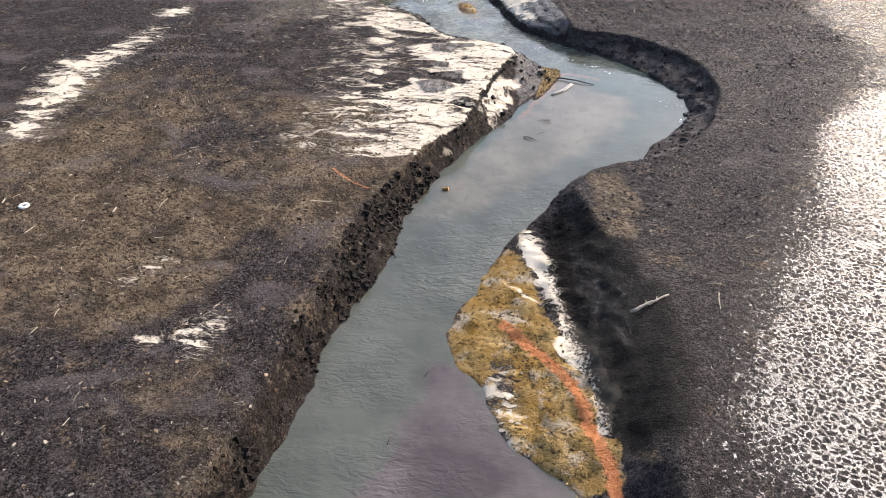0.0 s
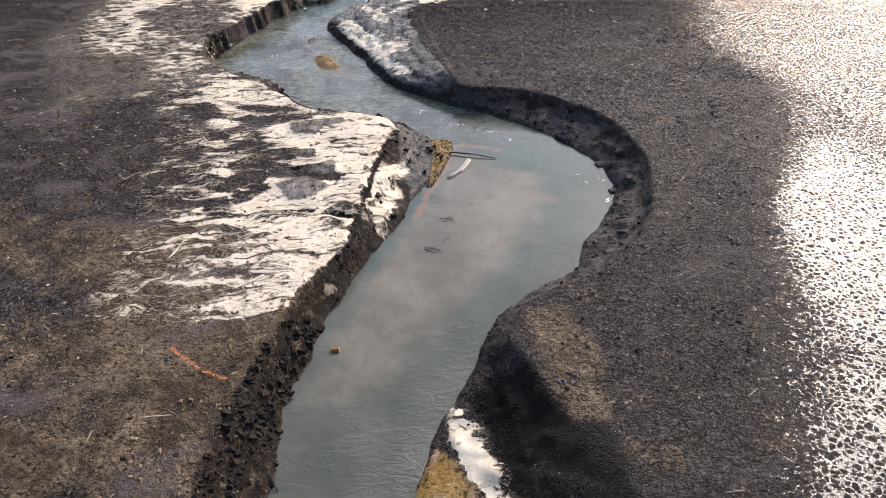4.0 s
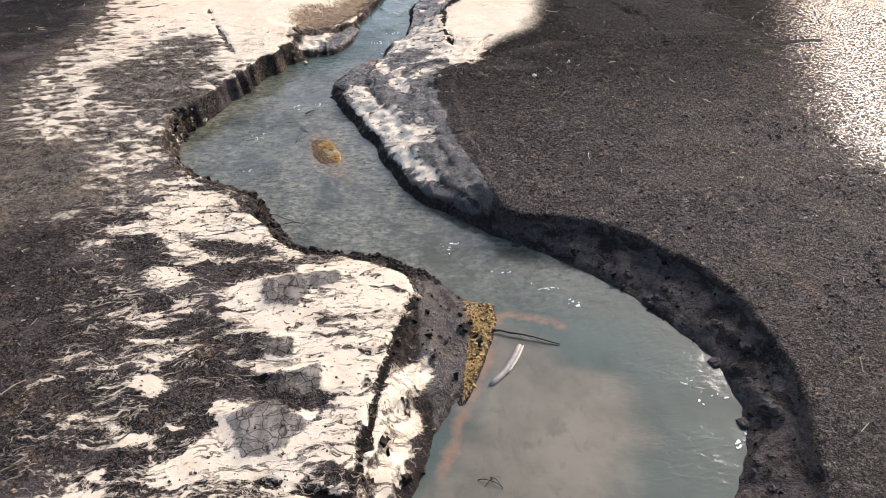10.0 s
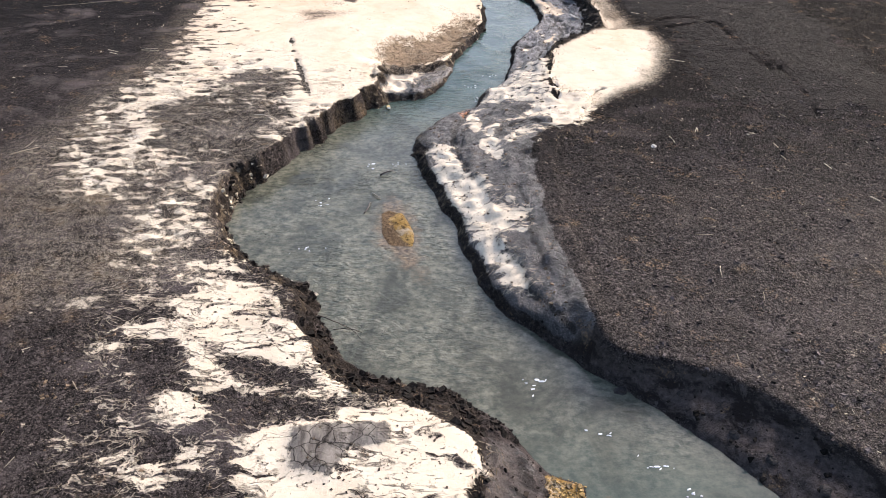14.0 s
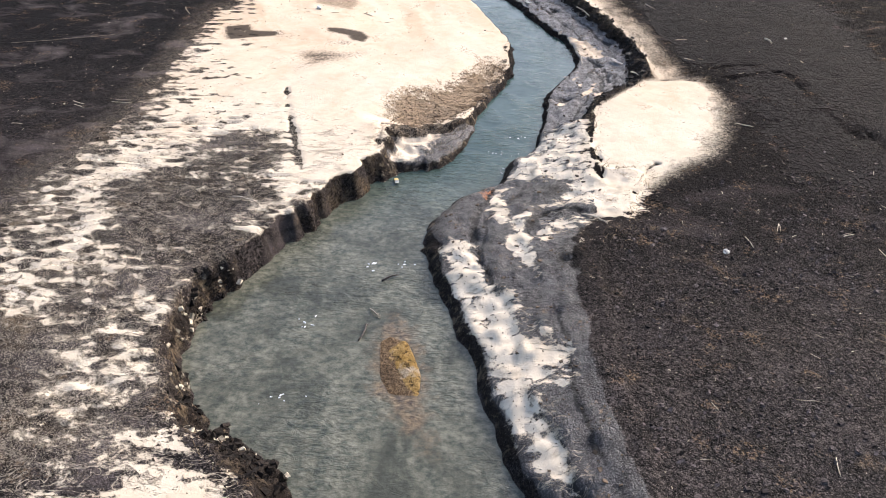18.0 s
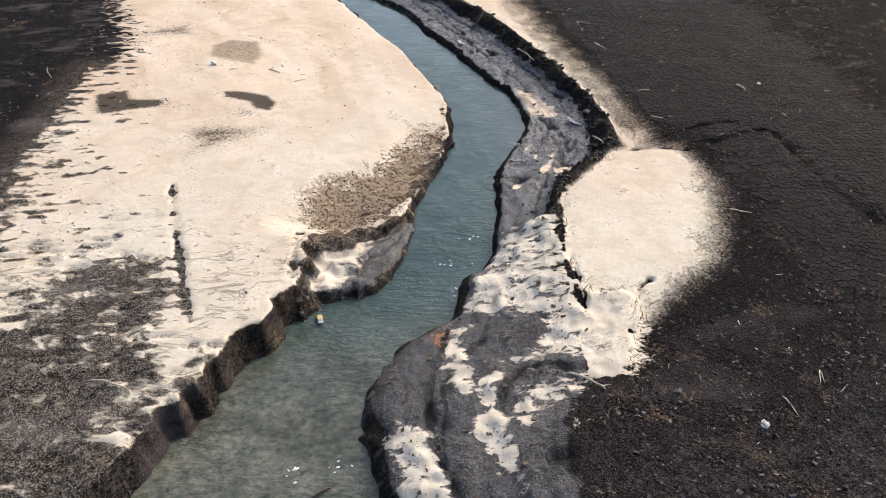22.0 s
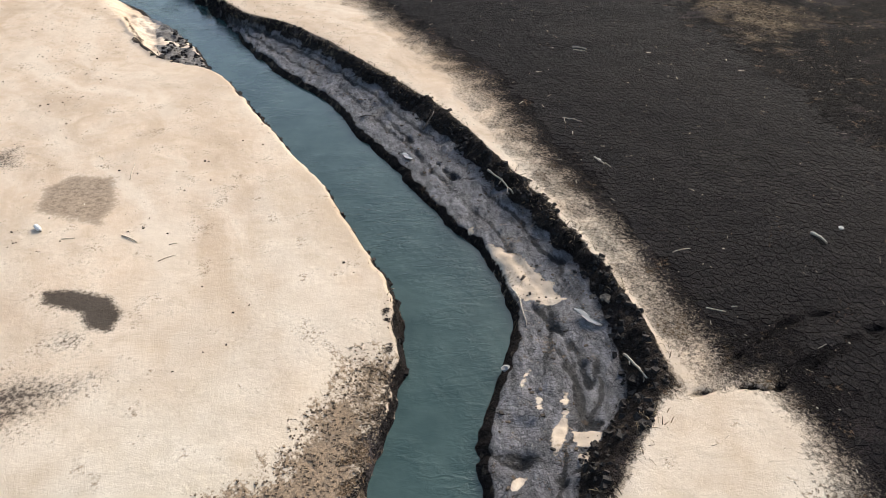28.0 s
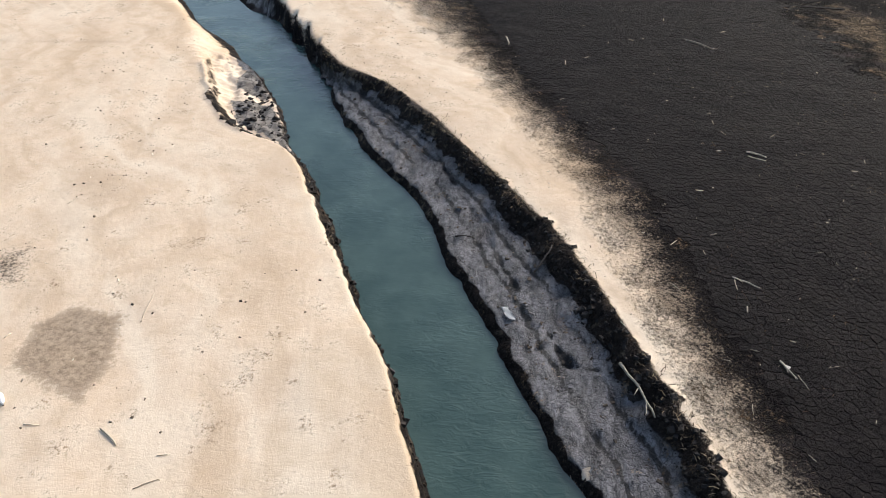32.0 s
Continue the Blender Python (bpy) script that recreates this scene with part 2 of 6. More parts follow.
    thr = blend(softness, thr, blend(n.fit(yy, 19.5, 21), n.m("ADD", n.m("MULTIPLY", blend(lean, mid, na), 0.42), n.m("ADD", n.m("MULTIPLY", clot, 0.3), n.m("MULTIPLY", fine, 0.26))), trod))
    dusty = n.fit(softness, 0.82, 0.98)
    thr = blend(dusty, thr, n.m("ADD", n.m("MULTIPLY", mid, 0.3), n.m("ADD", n.m("MULTIPLY", speck, 0.3), n.m("MULTIPLY", bite, 0.3))))
    wid = n.m("ADD", n.m("MULTIPLY", softness, 0.03), n.m("ADD", n.m("MULTIPLY", dusty, 0.22), 0.06))
    pm = n.fit(n.m("DIVIDE", n.m("SUBTRACT", n.attr("pale"), thr), wid), -1, 1, 0, 1, smooth=True)
    ridge = n.m("ABSOLUTE", n.m("SUBTRACT", n.noise(n.scaled(warped(2.0, 0.4), (0.8, 1.9, 1)), 2.6, 4, 0.6, 0.8), 0.5))
    vein = n.m("MULTIPLY", n.fit(ridge, 0.004, 0.02, 1, 0), n.fit(n.attr("pale"), 0.08, 0.25))
    vein = n.m("MULTIPLY", vein, n.m("MULTIPLY", n.fit(yy, 20.5, 22, 1, 0), n.m("SUBTRACT", 1.0, softness)))
    pm = n.m("MAXIMUM", pm, n.m("MULTIPLY", vein, 0.8))
    pm = n.m("MAXIMUM", pm, n.m("MULTIPLY", n.attr("speckle"), n.fit(n.m("ADD", speck, n.m("MULTIPLY", fine, 0.5)), 0.72, 1.1, 0, 0.8)))
    # rills that run off the fan, and dirt caught between its fingers
    rl = n.m("ABSOLUTE", n.m("SUBTRACT", n.noise(n.scaled(warped(1.8, 0.35), (0.7, 2.1, 1), rot=(0, 0, 0.1)), 2.3, 7, 0.62, 0.6), 0.5))
    rill = n.m("MULTIPLY", n.fit(rl, 0.004, 0.022, 1, 0), n.fit(n.noise(pr, 1.6, 4, 0.6), 0.48, 0.6))
    dirty = n.fit(n.noise(n.scaled(warped(4, 0.12), (0.8, 1.8, 1)), 6, 7, 0.7, 0.4), 0.6, 0.66, 0, 0.9, smooth=True)
    rill = n.m("MULTIPLY", n.m("MAXIMUM", rill, dirty), n.m("MULTIPLY", n.fit(yy, 20.3, 21.6, 1, 0.35), n.m("SUBTRACT", 1.0, dusty)))
    pm = n.m("MULTIPLY", pm, n.m("SUBTRACT", 1.0, n.m("MULTIPLY", rill, n.m("MULTIPLY", n.fit(yy, 27.5, 29.5, 0.9, 0), n.fit(sep.outputs[0], 0.4, 1.0, 1, 0.25)))))
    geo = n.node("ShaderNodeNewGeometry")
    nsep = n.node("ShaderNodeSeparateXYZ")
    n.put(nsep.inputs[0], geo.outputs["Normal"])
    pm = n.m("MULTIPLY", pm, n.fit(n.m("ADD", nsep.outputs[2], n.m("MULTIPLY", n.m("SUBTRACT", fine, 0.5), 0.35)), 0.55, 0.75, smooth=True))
    peach = n.fit(n.m("ADD", yy, n.m("MULTIPLY", n.m("SUBTRACT", big, 0.5), 5)), 27, 36)
    cream = n.mix(mid, (0.585, 0.495, 0.37), (0.71, 0.625, 0.495))
    warmc = n.mix(mid, (0.62, 0.475, 0.335), (0.71, 0.58, 0.435))
    pale = n.mix(peach, cream, warmc)
    dirt = n.noise(n.scaled(pr, (1, 1.4, 1)), 1.9, 5, 0.64, 0.5)
    tone = n.noise(n.scaled(warped(0.7, 0.8), (1.5, 0.6, 1), rot=(0, 0, -0.4)), 0.8, 4, 0.55)
    pale = n.mix(n.fit(tone, 0.48, 0.68, 0, 0.5), pale, n.mix(peach, (0.6, 0.52, 0.41), (0.52, 0.4, 0.285)))
    pale = n.mix(n.fit(dirt, 0.52, 0.68, 0, 0.6), pale, n.mix(peach, (0.5, 0.42, 0.31), (0.53, 0.4, 0.27)))
    run = n.node("ShaderNodeCombineXYZ")
    n.put(run.inputs[0], n.m("ADD", n.m("MULTIPLY", n.attr("inland"), 0.9), n.m("MULTIPLY", big, 0.5)))
    n.put(run.inputs[1], n.m("MULTIPLY", yy, 0.16))
    flow = n.noise(run.outputs[0], 1.5, 6, 0.5, 0.6)
    pale = n.mix(n.m("MULTIPLY", n.fit(flow, 0.5, 0.66, 0, 0.7), peach), pale, (0.5, 0.37, 0.245))
    pale = n.mix(n.m("MULTIPLY", n.fit(flow, 0.48, 0.34, 0, 0.5), peach), pale, (0.76, 0.66, 0.52))
    pale = n.mix(n.m("MULTIPLY", n.fit(fine, 0.0, 0.35, 0.5, 0), n.fit(mid, 0.4, 0.9)), pale, (0.34, 0.26, 0.18))
    pale = n.mix(n.fit(grain, 0.3, 0.45, 0.14, 0), pale, (0.3, 0.24, 0.17))
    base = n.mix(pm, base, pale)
    base = n.mix(gv, base, gravc)
    # dark damp spots, painted shade of the trodden hollows, and a grey-brown patch on the sand
    dk = edge(n.attr("spot"), n.m("ADD", n.m("MULTIPLY", blot, 0.6), n.m("MULTIPLY", bite, 0.4)), 1.0, 0.25, 0.95)
    base = n.mix(n.m("MULTIPLY", dk, 0.92), base, n.mix(speck, (0.014, 0.011, 0.0095), (0.06, 0.047, 0.036)))
    gp = edge(n.attr("greyp"), n.m("ADD", n.m("MULTIPLY", blot, 0.6), n.m("MULTIPLY", fine, 0.4)), 0.8, 0.35, 0.65)
    base = n.mix(n.m("MULTIPLY", gp, 0.85), base, n.mix(fine, (0.15, 0.11, 0.075), (0.42, 0.32, 0.22)))
    clay = edge(n.attr("clay"), n.m("ADD", n.m("MULTIPLY", mid, 0.5), n.m("MULTIPLY", fine, 0.5)), 0.6, 0.35, 0.6)
    clayc = n.mix(streak, (0.075, 0.066, 0.058), (0.26, 0.235, 0.205))
    clayc = n.mix(n.fit(n.voronoi(warped(3, 0.2), 6, "DISTANCE_TO_EDGE"), 0.01, 0.045, 0.85, 0), clayc, (0.012, 0.01, 0.009))
    base = n.mix(clay, base, clayc)
    # near-black zones beside the bar and on the shelf
    black_zone = edge(n.attr("black"), n.m("ADD", n.m("MULTIPLY", mid, 0.4), n.m("MULTIPLY", bite, 0.6)), 0.7, 0.3, 0.7)
    base = n.mix(n.m("MULTIPLY", black_zone, 0.95), base, n.mix(n.fit(speck, 0.4, 1.0), (0.0045, 0.0038, 0.0036), (0.022, 0.018, 0.016)))
    # ochre and orange silt
    oc = edge(n.attr("ochre"), n.m("ADD", n.m("MULTIPLY", mid, 0.5), n.m("MULTIPLY", fine, 0.5)), 0.7, 0.3, 0.5)
    ochc = n.mix(mid, (0.37, 0.205, 0.045), (0.5, 0.345, 0.145))
    ochc = n.mix(n.fit(n.noise(p, 2.4, 5, 0.65), 0.52, 0.62), ochc, (0.58, 0.48, 0.35))
    ochc = n.mix(n.fit(fine, 0.1, 0.45, 0.9, 0), ochc, (0.06, 0.038, 0.018))
    ochc = n.mix(n.fit(speck, 0.0, 0.35, 0.6, 0), ochc, (0.1, 0.06, 0.02))
    base = n.mix(oc, base, ochc)
    orr = edge(n.attr("orange"), fine, 0.6, 0.3, 0.6)
    base = n.mix(orr, base, n.mix(fine, (0.5, 0.15, 0.045), (0.75, 0.33, 0.15)))
    # films of water in the cracks and hollows
    film = n.fit(n.noise(n.scaled(p, (1.0, 1.3, 1), rot=(0, 0, 0.5)), 10, 5, 0.6, 0.3), 0.3, 0.7)
    net = n.fit(n.voronoi(warped(7, 0.08), 12.5, "DISTANCE_TO_EDGE"), 0.0, 0.32, 0.64, 0)
    film = n.m("ADD", n.m("MULTIPLY", film, 0.44), net)
    wm = n.fit(n.m("ADD", n.attr("wet"), film), 1.15, 1.18, smooth=True)
    base = n.mix(n.m("MULTIPLY", wm, 0.6), base, (0.03, 0.028, 0.028))
    rough = blend(damp, n.fit(fine, 0, 1, 0.8, 0.95), n.fit(fine, 0, 1, 0.5, 0.85))
    rough = blend(n.m("MAXIMUM", n.m("MULTIPLY", g, 0.8), n.m("MULTIPLY", bank, 0.3)), rough, 0.3)
    rough = blend(pm, rough, 0.9)
    rough = blend(wm, rough, 0.05)
    h = n.m("ADD", n.m("MULTIPLY", fine, 0.7), n.m("ADD", n.m("MULTIPLY", speck, 0.35), n.m("MULTIPLY", mid, 0.5)))
    h = n.m("SUBTRACT", h, n.m("MULTIPLY", n.m("MULTIPLY", crk, n.m("SUBTRACT", 1.0, pm)), 1.3))
    h = n.m("ADD", h, n.m("MULTIPLY", n.m("MULTIPLY", streak, g), 0.6))
    h = n.m("SUBTRACT", h, n.m("MULTIPLY", n.m("MULTIPLY", gapm, n.m("SUBTRACT", 1.0, pm)), 0.6))
    h = n.m("MULTIPLY", h, n.m("SUBTRACT", 1.0, n.m("MULTIPLY", wm, 0.93)))
    h = n.m("MULTIPLY", h, n.m("SUBTRACT", 1.0, n.m("MULTIPLY", pm, 0.92)))
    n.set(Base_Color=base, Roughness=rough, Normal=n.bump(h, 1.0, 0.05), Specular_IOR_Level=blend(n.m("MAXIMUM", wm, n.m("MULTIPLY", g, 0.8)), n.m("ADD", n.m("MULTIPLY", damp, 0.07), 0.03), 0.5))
    return n.mat


# ---- water: murky teal, lightly rippled ----
def water_material():
    n = Nodes("murky_water")
    p = n.pos()
    milk, clear = n.attr("milk"), n.attr("clear")
    mid = n.fit(n.noise(p, 1.1, 4), 0.35, 0.65)
    bed = n.fit(n.noise(n.scaled(p, (1, 1.3, 1)), 9, 6, 0.68), 0.35, 0.65)
    c = n.mix(mid, (0.029, 0.056, 0.05), (0.05, 0.084, 0.074))
    c = n.mix(n.attr("grit"), c, n.mix(mid, (0.07, 0.073, 0.056), (0.105, 0.104, 0.082)))
    c = n.mix(clear, c, n.mix(bed, (0.05, 0.058, 0.044), (0.17, 0.166, 0.124)))
    c = n.mix(n.m("MULTIPLY", clear, n.fit(n.noise(n.scaled(p, (1, 0.8, 1)), 1.4, 6, 0.66, 0.5), 0.46, 0.62, 0, 0.75)), c, (0.034, 0.037, 0.026))
    c = n.mix(n.fit(n.m("ADD", milk, n.m("MULTIPLY", n.m("SUBTRACT", n.noise(p, 1.6, 5), 0.5), 0.5)), 0.3, 0.62, smooth=True), c, n.mix(mid, (0.105, 0.098, 0.074), (0.17, 0.154, 0.118)))
    c = n.mix(n.m("MULTIPLY", milk, n.fit(n.noise(n.scaled(p, (1.4, 0.8, 1), rot=(0, 0, 0.5)), 4, 6, 0.65, 0.6), 0.52, 0.66, 0, 0.6)), c, (0.085, 0.075, 0.064))
    c = n.mix(n.fit(n.m("ADD", n.attr("rust"), n.m("MULTIPLY", n.m("SUBTRACT", n.noise(p, 5, 4), 0.5), 0.6)), 0.3, 0.9), c, (0.36, 0.17, 0.09))
    c = n.mix(n.fit(n.m("ADD", n.attr("shoal"), n.m("MULTIPLY", n.m("SUBTRACT", n.noise(p, 4, 5, 0.65), 0.5), 1.2)), 0.25, 0.8, smooth=True), c, n.mix(n.fit(n.noise(p, 14, 4, 0.65), 0.36, 0.64), (0.07, 0.055, 0.04), (0.2, 0.15, 0.09)))
    c = n.mix(n.fit(n.m("ADD", n.attr("silt"), n.m("MULTIPLY", n.m("SUBTRACT", n.noise(p, 2.5, 5, 0.6), 0.5), 0.9)), 0.25, 0.75, smooth=True), c, n.mix(mid, (0.06, 0.048, 0.045), (0.12, 0.1, 0.094)))
    rip = n.noise(n.scaled(p, (1, 1.9, 1), rot=(0, 0, 0.3)), 5.0, 4, 0.55, 1.1)
    wave = n.node("ShaderNodeTexNoise", noise_type="RIDGED_MULTIFRACTAL")
    n.put(wave.inputs["Vector"], n.scaled(p, (0.9, 2.0, 1), rot=(0, 0, -0.25)))
    for k, v in (("Scale", 4.2), ("Detail", 3), ("Roughness", 0.5), ("Distortion", 0.7)):
        wave.inputs[k].default_value = v
    rip2 = n.noise(n.scaled(p, (1, 1.5, 1)), 17, 4, 0.6)
    h = n.m("ADD", n.m("ADD", rip, n.m("MULTIPLY", wave.outputs["Fac"], 0.22)), n.m("MULTIPLY", rip2, 0.2))
    h = n.m("MULTIPLY", h, n.m("SUBTRACT", 1.0, n.m("MULTIPLY", n.fit(milk, 0.3, 0.9), 0.8)))
    h = n.m("MULTIPLY", h, n.fit(n.noise(p, 0.8, 3), 0.42, 0.62, 0.12, 1.05))
    ysep = n.node("ShaderNodeSeparateXYZ")
    n.put(ysep.inputs[0], p)
    h = n.m("MULTIPLY", h, n.m("MULTIPLY", n.m("MAXIMUM", n.fit(ysep.outputs[1], 16.5, 21, 0.12, 0.85, smooth=True), n.fit(ysep.outputs[1], 9, 12, 0.8, 0.12)), n.fit(ysep.outputs[1], 27, 33, 1, 0.45)))
    n.set(Base_Color=c, Roughness=0.04, IOR=1.4, Normal=n.bump(h, 0.5, 0.07))
    return n.mat


GROUND, WATER = ground_material(), water_material()

# ---- plan of the creek: water's edge and bank tops, downstream to upstream ----
WATER_Z = -0.48
WL_A = [(-2.6,2.5),(-2.4,4),(-2.25,4.72),(-2.16,5.25),(-2.01,5.75),(-1.9,6.39),(-1.87,7.01),(-1.64,7.76),(-1.42,8.48),(-1.22,9.05),(-1.1,9.9),(-0.99,10.54),(-0.7,11.2),(-0.5,11.8),(-0.13,12.71),(.26,13.4),(.7,14.05),(1.08,14.83),(1.3,15.2),(1.74,16.0),(2.0,16.72),(1.67,17.14),(1.45,17.5),(1.2,17.85),(.75,18.3),(.3,18.42),(-.1,18.5),(-.45,18.65),(-.86,19.05),(-1.05,19.6),(-1.52,20.3)]
WL_B = [(-2.0,20.6),(-2.53,21.1),(-2.8,21.5),(-2.95,22),(-2.95,22.57),(-2.65,23.5),(-2.25,24.4),(-1.9,25.05),(-1.28,26.1),(-.75,26.7),(0.05,27.1),(.58,28.1),(.72,29.3),(1.28,30.8),(1.49,31.66),(1.55,32.5),(1.36,33.4),(1.02,34.5),(.7,35.5),(0.02,37.2),(-.6,38.95),(-1.3,40.8),(-1.93,41.95),(-2.4,43.5),(-3.5,45.6),(-4.65,47.5),(-5.7,48.6),(-6.8,50.7),(-8.5,54),(-11,58)]
WR_A = [(1.8,2.5),(1.5,4),(1.17,4.85),(.48,5.51),(.16,6.28),(-.24,6.96),(-.26,7.51),(.16,8.54),(.52,9.42),(.9,10.08),(1.21,10.53),(1.7,11.3),(2.3,11.9),(2.8,12.15),(3.2,12.5),(3.6,13.15),(4.15,13.8),(4.55,14.6),(4.65,15.2),(4.5,15.9),(4.2,16.5),(3.9,17.05),(3.3,17.8),(2.65,18.45),(2.1,19.0),(1.68,19.4),(1.28,19.85)]
WR_B = [(.83,21),(.7,21.9),(.35,22.8),(-.04,23.9),(-.1,24.9),(.2,25.6),(.85,26.15),(1.1,26.45),(1.25,27.2),(1.65,27.4),(1.92,28.5),(2.1,29.6),(2.2,30.3),(2.6,31.2),(2.95,31.9),(3.02,32.5),(2.9,33.8),(2.6,34.4),(2.25,35.5),(1.8,36.7),(1.3,38),(.9,39.3),(.4,40.4),(-.3,41.5),(-.95,42.8),(-1.5,44.4),(-2.1,46.1),(-3.5,49),(-4.8,50.4),(-7,54),(-9.5,58)]
TL_A = [(-3,2.5),(-2.6,4.36),(-2.45,5.15),(-2.35,5.82),(-2.28,6.68),(-2.05,7.58),(-1.9,8.64),(-1.75,9.7),(-1.28,10.85),(-1.0,11.6),(-.76,12.07),(-.46,12.57),(-.13,13.04),(.15,14.14),(.5,15.5),(.98,16.8),(.7,17.33),(.23,17.6),(-.27,17.8),(-.85,18.2),(-1.3,19.15),(-1.75,19.85),(-2.4,20.4),(-2.8,21.0),(-3.05,21.7),(-3.15,22.4),(-3.1,22.95),(-2.75,23.45),(-2.3,23.9),(-1.95,24.6),(-1.5,25.25),(-1.1,25.9)]
TL_B = [(-1.07,26.7),(-.97,27.7),(-.7,28.1),(-.3,28.2),(.25,28.5),(.55,28.9),(.85,29.75),(1.22,30.6),(1.42,31.6),(1.46,32.5),(1.27,33.2),(.95,34.3),(.65,35.4),(-.05,37.1),(-.7,38.6),(-1.35,40.3),(-1.85,41),(-2.65,41.45),(-3.4,42.3),(-4.4,44.7),(-5.1,46.7),(-6.2,49.2),(-8.8,53),(-11.5,58)]
TR_A = [(2.3,2.5),(2.18,4.54),(2.26,5.41),(2.43,6.45),(2.51,7.51),(2.25,8.65),(1.97,9.54),(1.72,10.5),(2.1,11.15),(2.65,11.48),(3.25,11.7),(3.82,12.1),(4.4,12.85),(4.85,13.75),(5.2,14.95),(5.23,15.7),(5.0,16.6),(4.62,17.3),(4.0,17.98),(3.3,18.35),(2.8,18.45),(2.54,18.73),(2.55,19.4),(2.5,20.2),(2.4,21.2),(2.42,22.3),(2.43,23.3),(2.65,24.05),(3.05,24.8)]
TR_B = [(3.44,25.9),(3.3,26.2),(2.9,26.2),(2.76,26.7),(2.82,27.5),(2.95,28.6),(3.5,29.4),(4.28,30.27),(4.48,31.1),(4.42,32.3),(4.18,33.4),(3.93,34.6),(3.58,35.9),(3.2,37.2),(2.85,38.2),(2.1,39.7),(1.45,41),(.82,42.25),(-.2,43.75),(-1.3,44.75),(-2.4,46.8),(-3.45,49),(-5,52),(-8,58)]


def smooth_line(pts, n=4):
    """A smooth curve through the given points of the plan."""
    p = np.array([pts[0], *pts, pts[-1]], float)
    t = np.linspace(0, 1, n, endpoint=False)[:, None]
    out = []
    for a, b, c, d in zip(p, p[1:], p[2:], p[3:]):
        out.append(0.5 * (2 * b + (c - a) * t + (2 * a - 5 * b + 4 * c - d) * t**2 + (3 * b - a - 3 * c + d) * t**3))
    return np.concatenate([*out, p[-1:]])


WL, WR = smooth_line(WL_A + WL_B, 3), smooth_line(WR_A + WR_B, 3)
TL, TR = smooth_line(TL_A + TL_B, 3), smooth_line(TR_A + TR_B, 3)


def line_distance(x, y, line):
    """Distance from many points to a line of the plan."""
    best = np.full(x.shape, 1e9)
    for (ax, ay), (bx, by) in zip(line, line[1:]):
        lo, hi = min(ay, by) - 4, max(ay, by) + 4
        k = np.nonzero((y > lo) & (y < hi))[0]
        if not len(k):
            continue
        dx, dy = bx - ax, by - ay
        u = np.clip(((x[k] - ax) * dx + (y[k] - ay) * dy) / (dx * dx + dy * dy + 1e-12), 0, 1)
        best[k] = np.minimum(best[k], (x[k] - ax - u * dx) ** 2 + (y[k] - ay - u * dy) ** 2)
    return np.sqrt(best)


def inside(x, y, poly):
    poly = np.asarray(poly, float)
    odd = np.zeros(x.shape, bool)
    for (ax, ay), (bx, by) in zip(poly, np.roll(poly, -1, 0)):
        if ay == by:
            continue
        odd ^= ((ay > y) != (by > y)) & (x < (bx - ax) * (y - ay) / (by - ay) + ax)
    return odd


def hashed(i, j, seed):
    h = np.sin(i * 127.1 + j * 311.7 + seed * 74.7) * 43758.5453
    return h - np.floor(h)


def lattice(x, y, seed=0):
    """Smooth value noise, 0 to 1."""
    i, j = np.floor(x), np.floor(y)
    u, v = x - i, y - j
    u, v = u * u * (3 - 2 * u), v * v * (3 - 2 * v)
    a, b = hashed(i, j, seed), hashed(i + 1, j, seed)
    c, d = hashed(i, j + 1, seed), hashed(i + 1, j + 1, seed)
    return (a + (b - a) * u) * (1 - v) + (c + (d - c) * u) * v


def fbm(x, y, octaves=4, seed=0):
    s, w, amp = 0.0, 0.0, 1.0
    for k in range(octaves):
        c, d = math.cos(0.6 + 1.1 * k) * 2**k, math.sin(0.6 + 1.1 * k) * 2**k
        s = s + amp * (lattice(x * c - y * d, x * d + y * c, seed + k) - 0.5)
        w, amp = w + amp, amp * 0.55
    return s / w


def step(v, a, b):
    t = np.clip((v - a) / (b - a), 0, 1)
    return t * t * (3 - 2 * t)


def patch(x, y, outer, cores):
    """1 in the cores, 0 outside the outer outline, and falling between them."""
    pad = 0.1
    o = np.asarray(outer, float)
    f = np.zeros(x.shape)
    k = np.nonzero((x > o[:, 0].min() - pad) & (x < o[:, 0].max() + pad) & (y > o[:, 1].min() - pad) & (y < o[:, 1].max() + pad))[0]
    k = k[inside(x[k], y[k], outer)]
    if not len(k):
        return f
    xs, ys = x[k], y[k]
    d_out = line_distance(xs, ys, np.vstack([o, o[:1]]))
    d_in = np.full(xs.shape, 1e9)
    for c in cores:
        c = np.asarray(c, float)
        d = line_distance(xs, ys, np.vstack([c, c[:1]]))
        d[inside(xs, ys, c)] = 0
        d_in = np.minimum(d_in, d)
    f[k] = d_out / (d_out + d_in + 1e-6)
    return f


def blob(x, y, poly, rim=0.08):
    """1 inside an outline, fading to 0 over a rim outside it."""
    o = np.asarray(poly, float)
    f = np.zeros(x.shape)
    k = np.nonzero((x > o[:, 0].min() - rim) & (x < o[:, 0].max() + rim) & (y > o[:, 1].min() - rim) & (y < o[:, 1].max() + rim))[0]
    d = line_distance(x[k], y[k], np.vstack([o, o[:1]]))
    d = np.where(inside(x[k], y[k], o), -d, d)
    f[k] = np.clip(0.5 - 0.5 * d / rim, 0, 1)
    return f


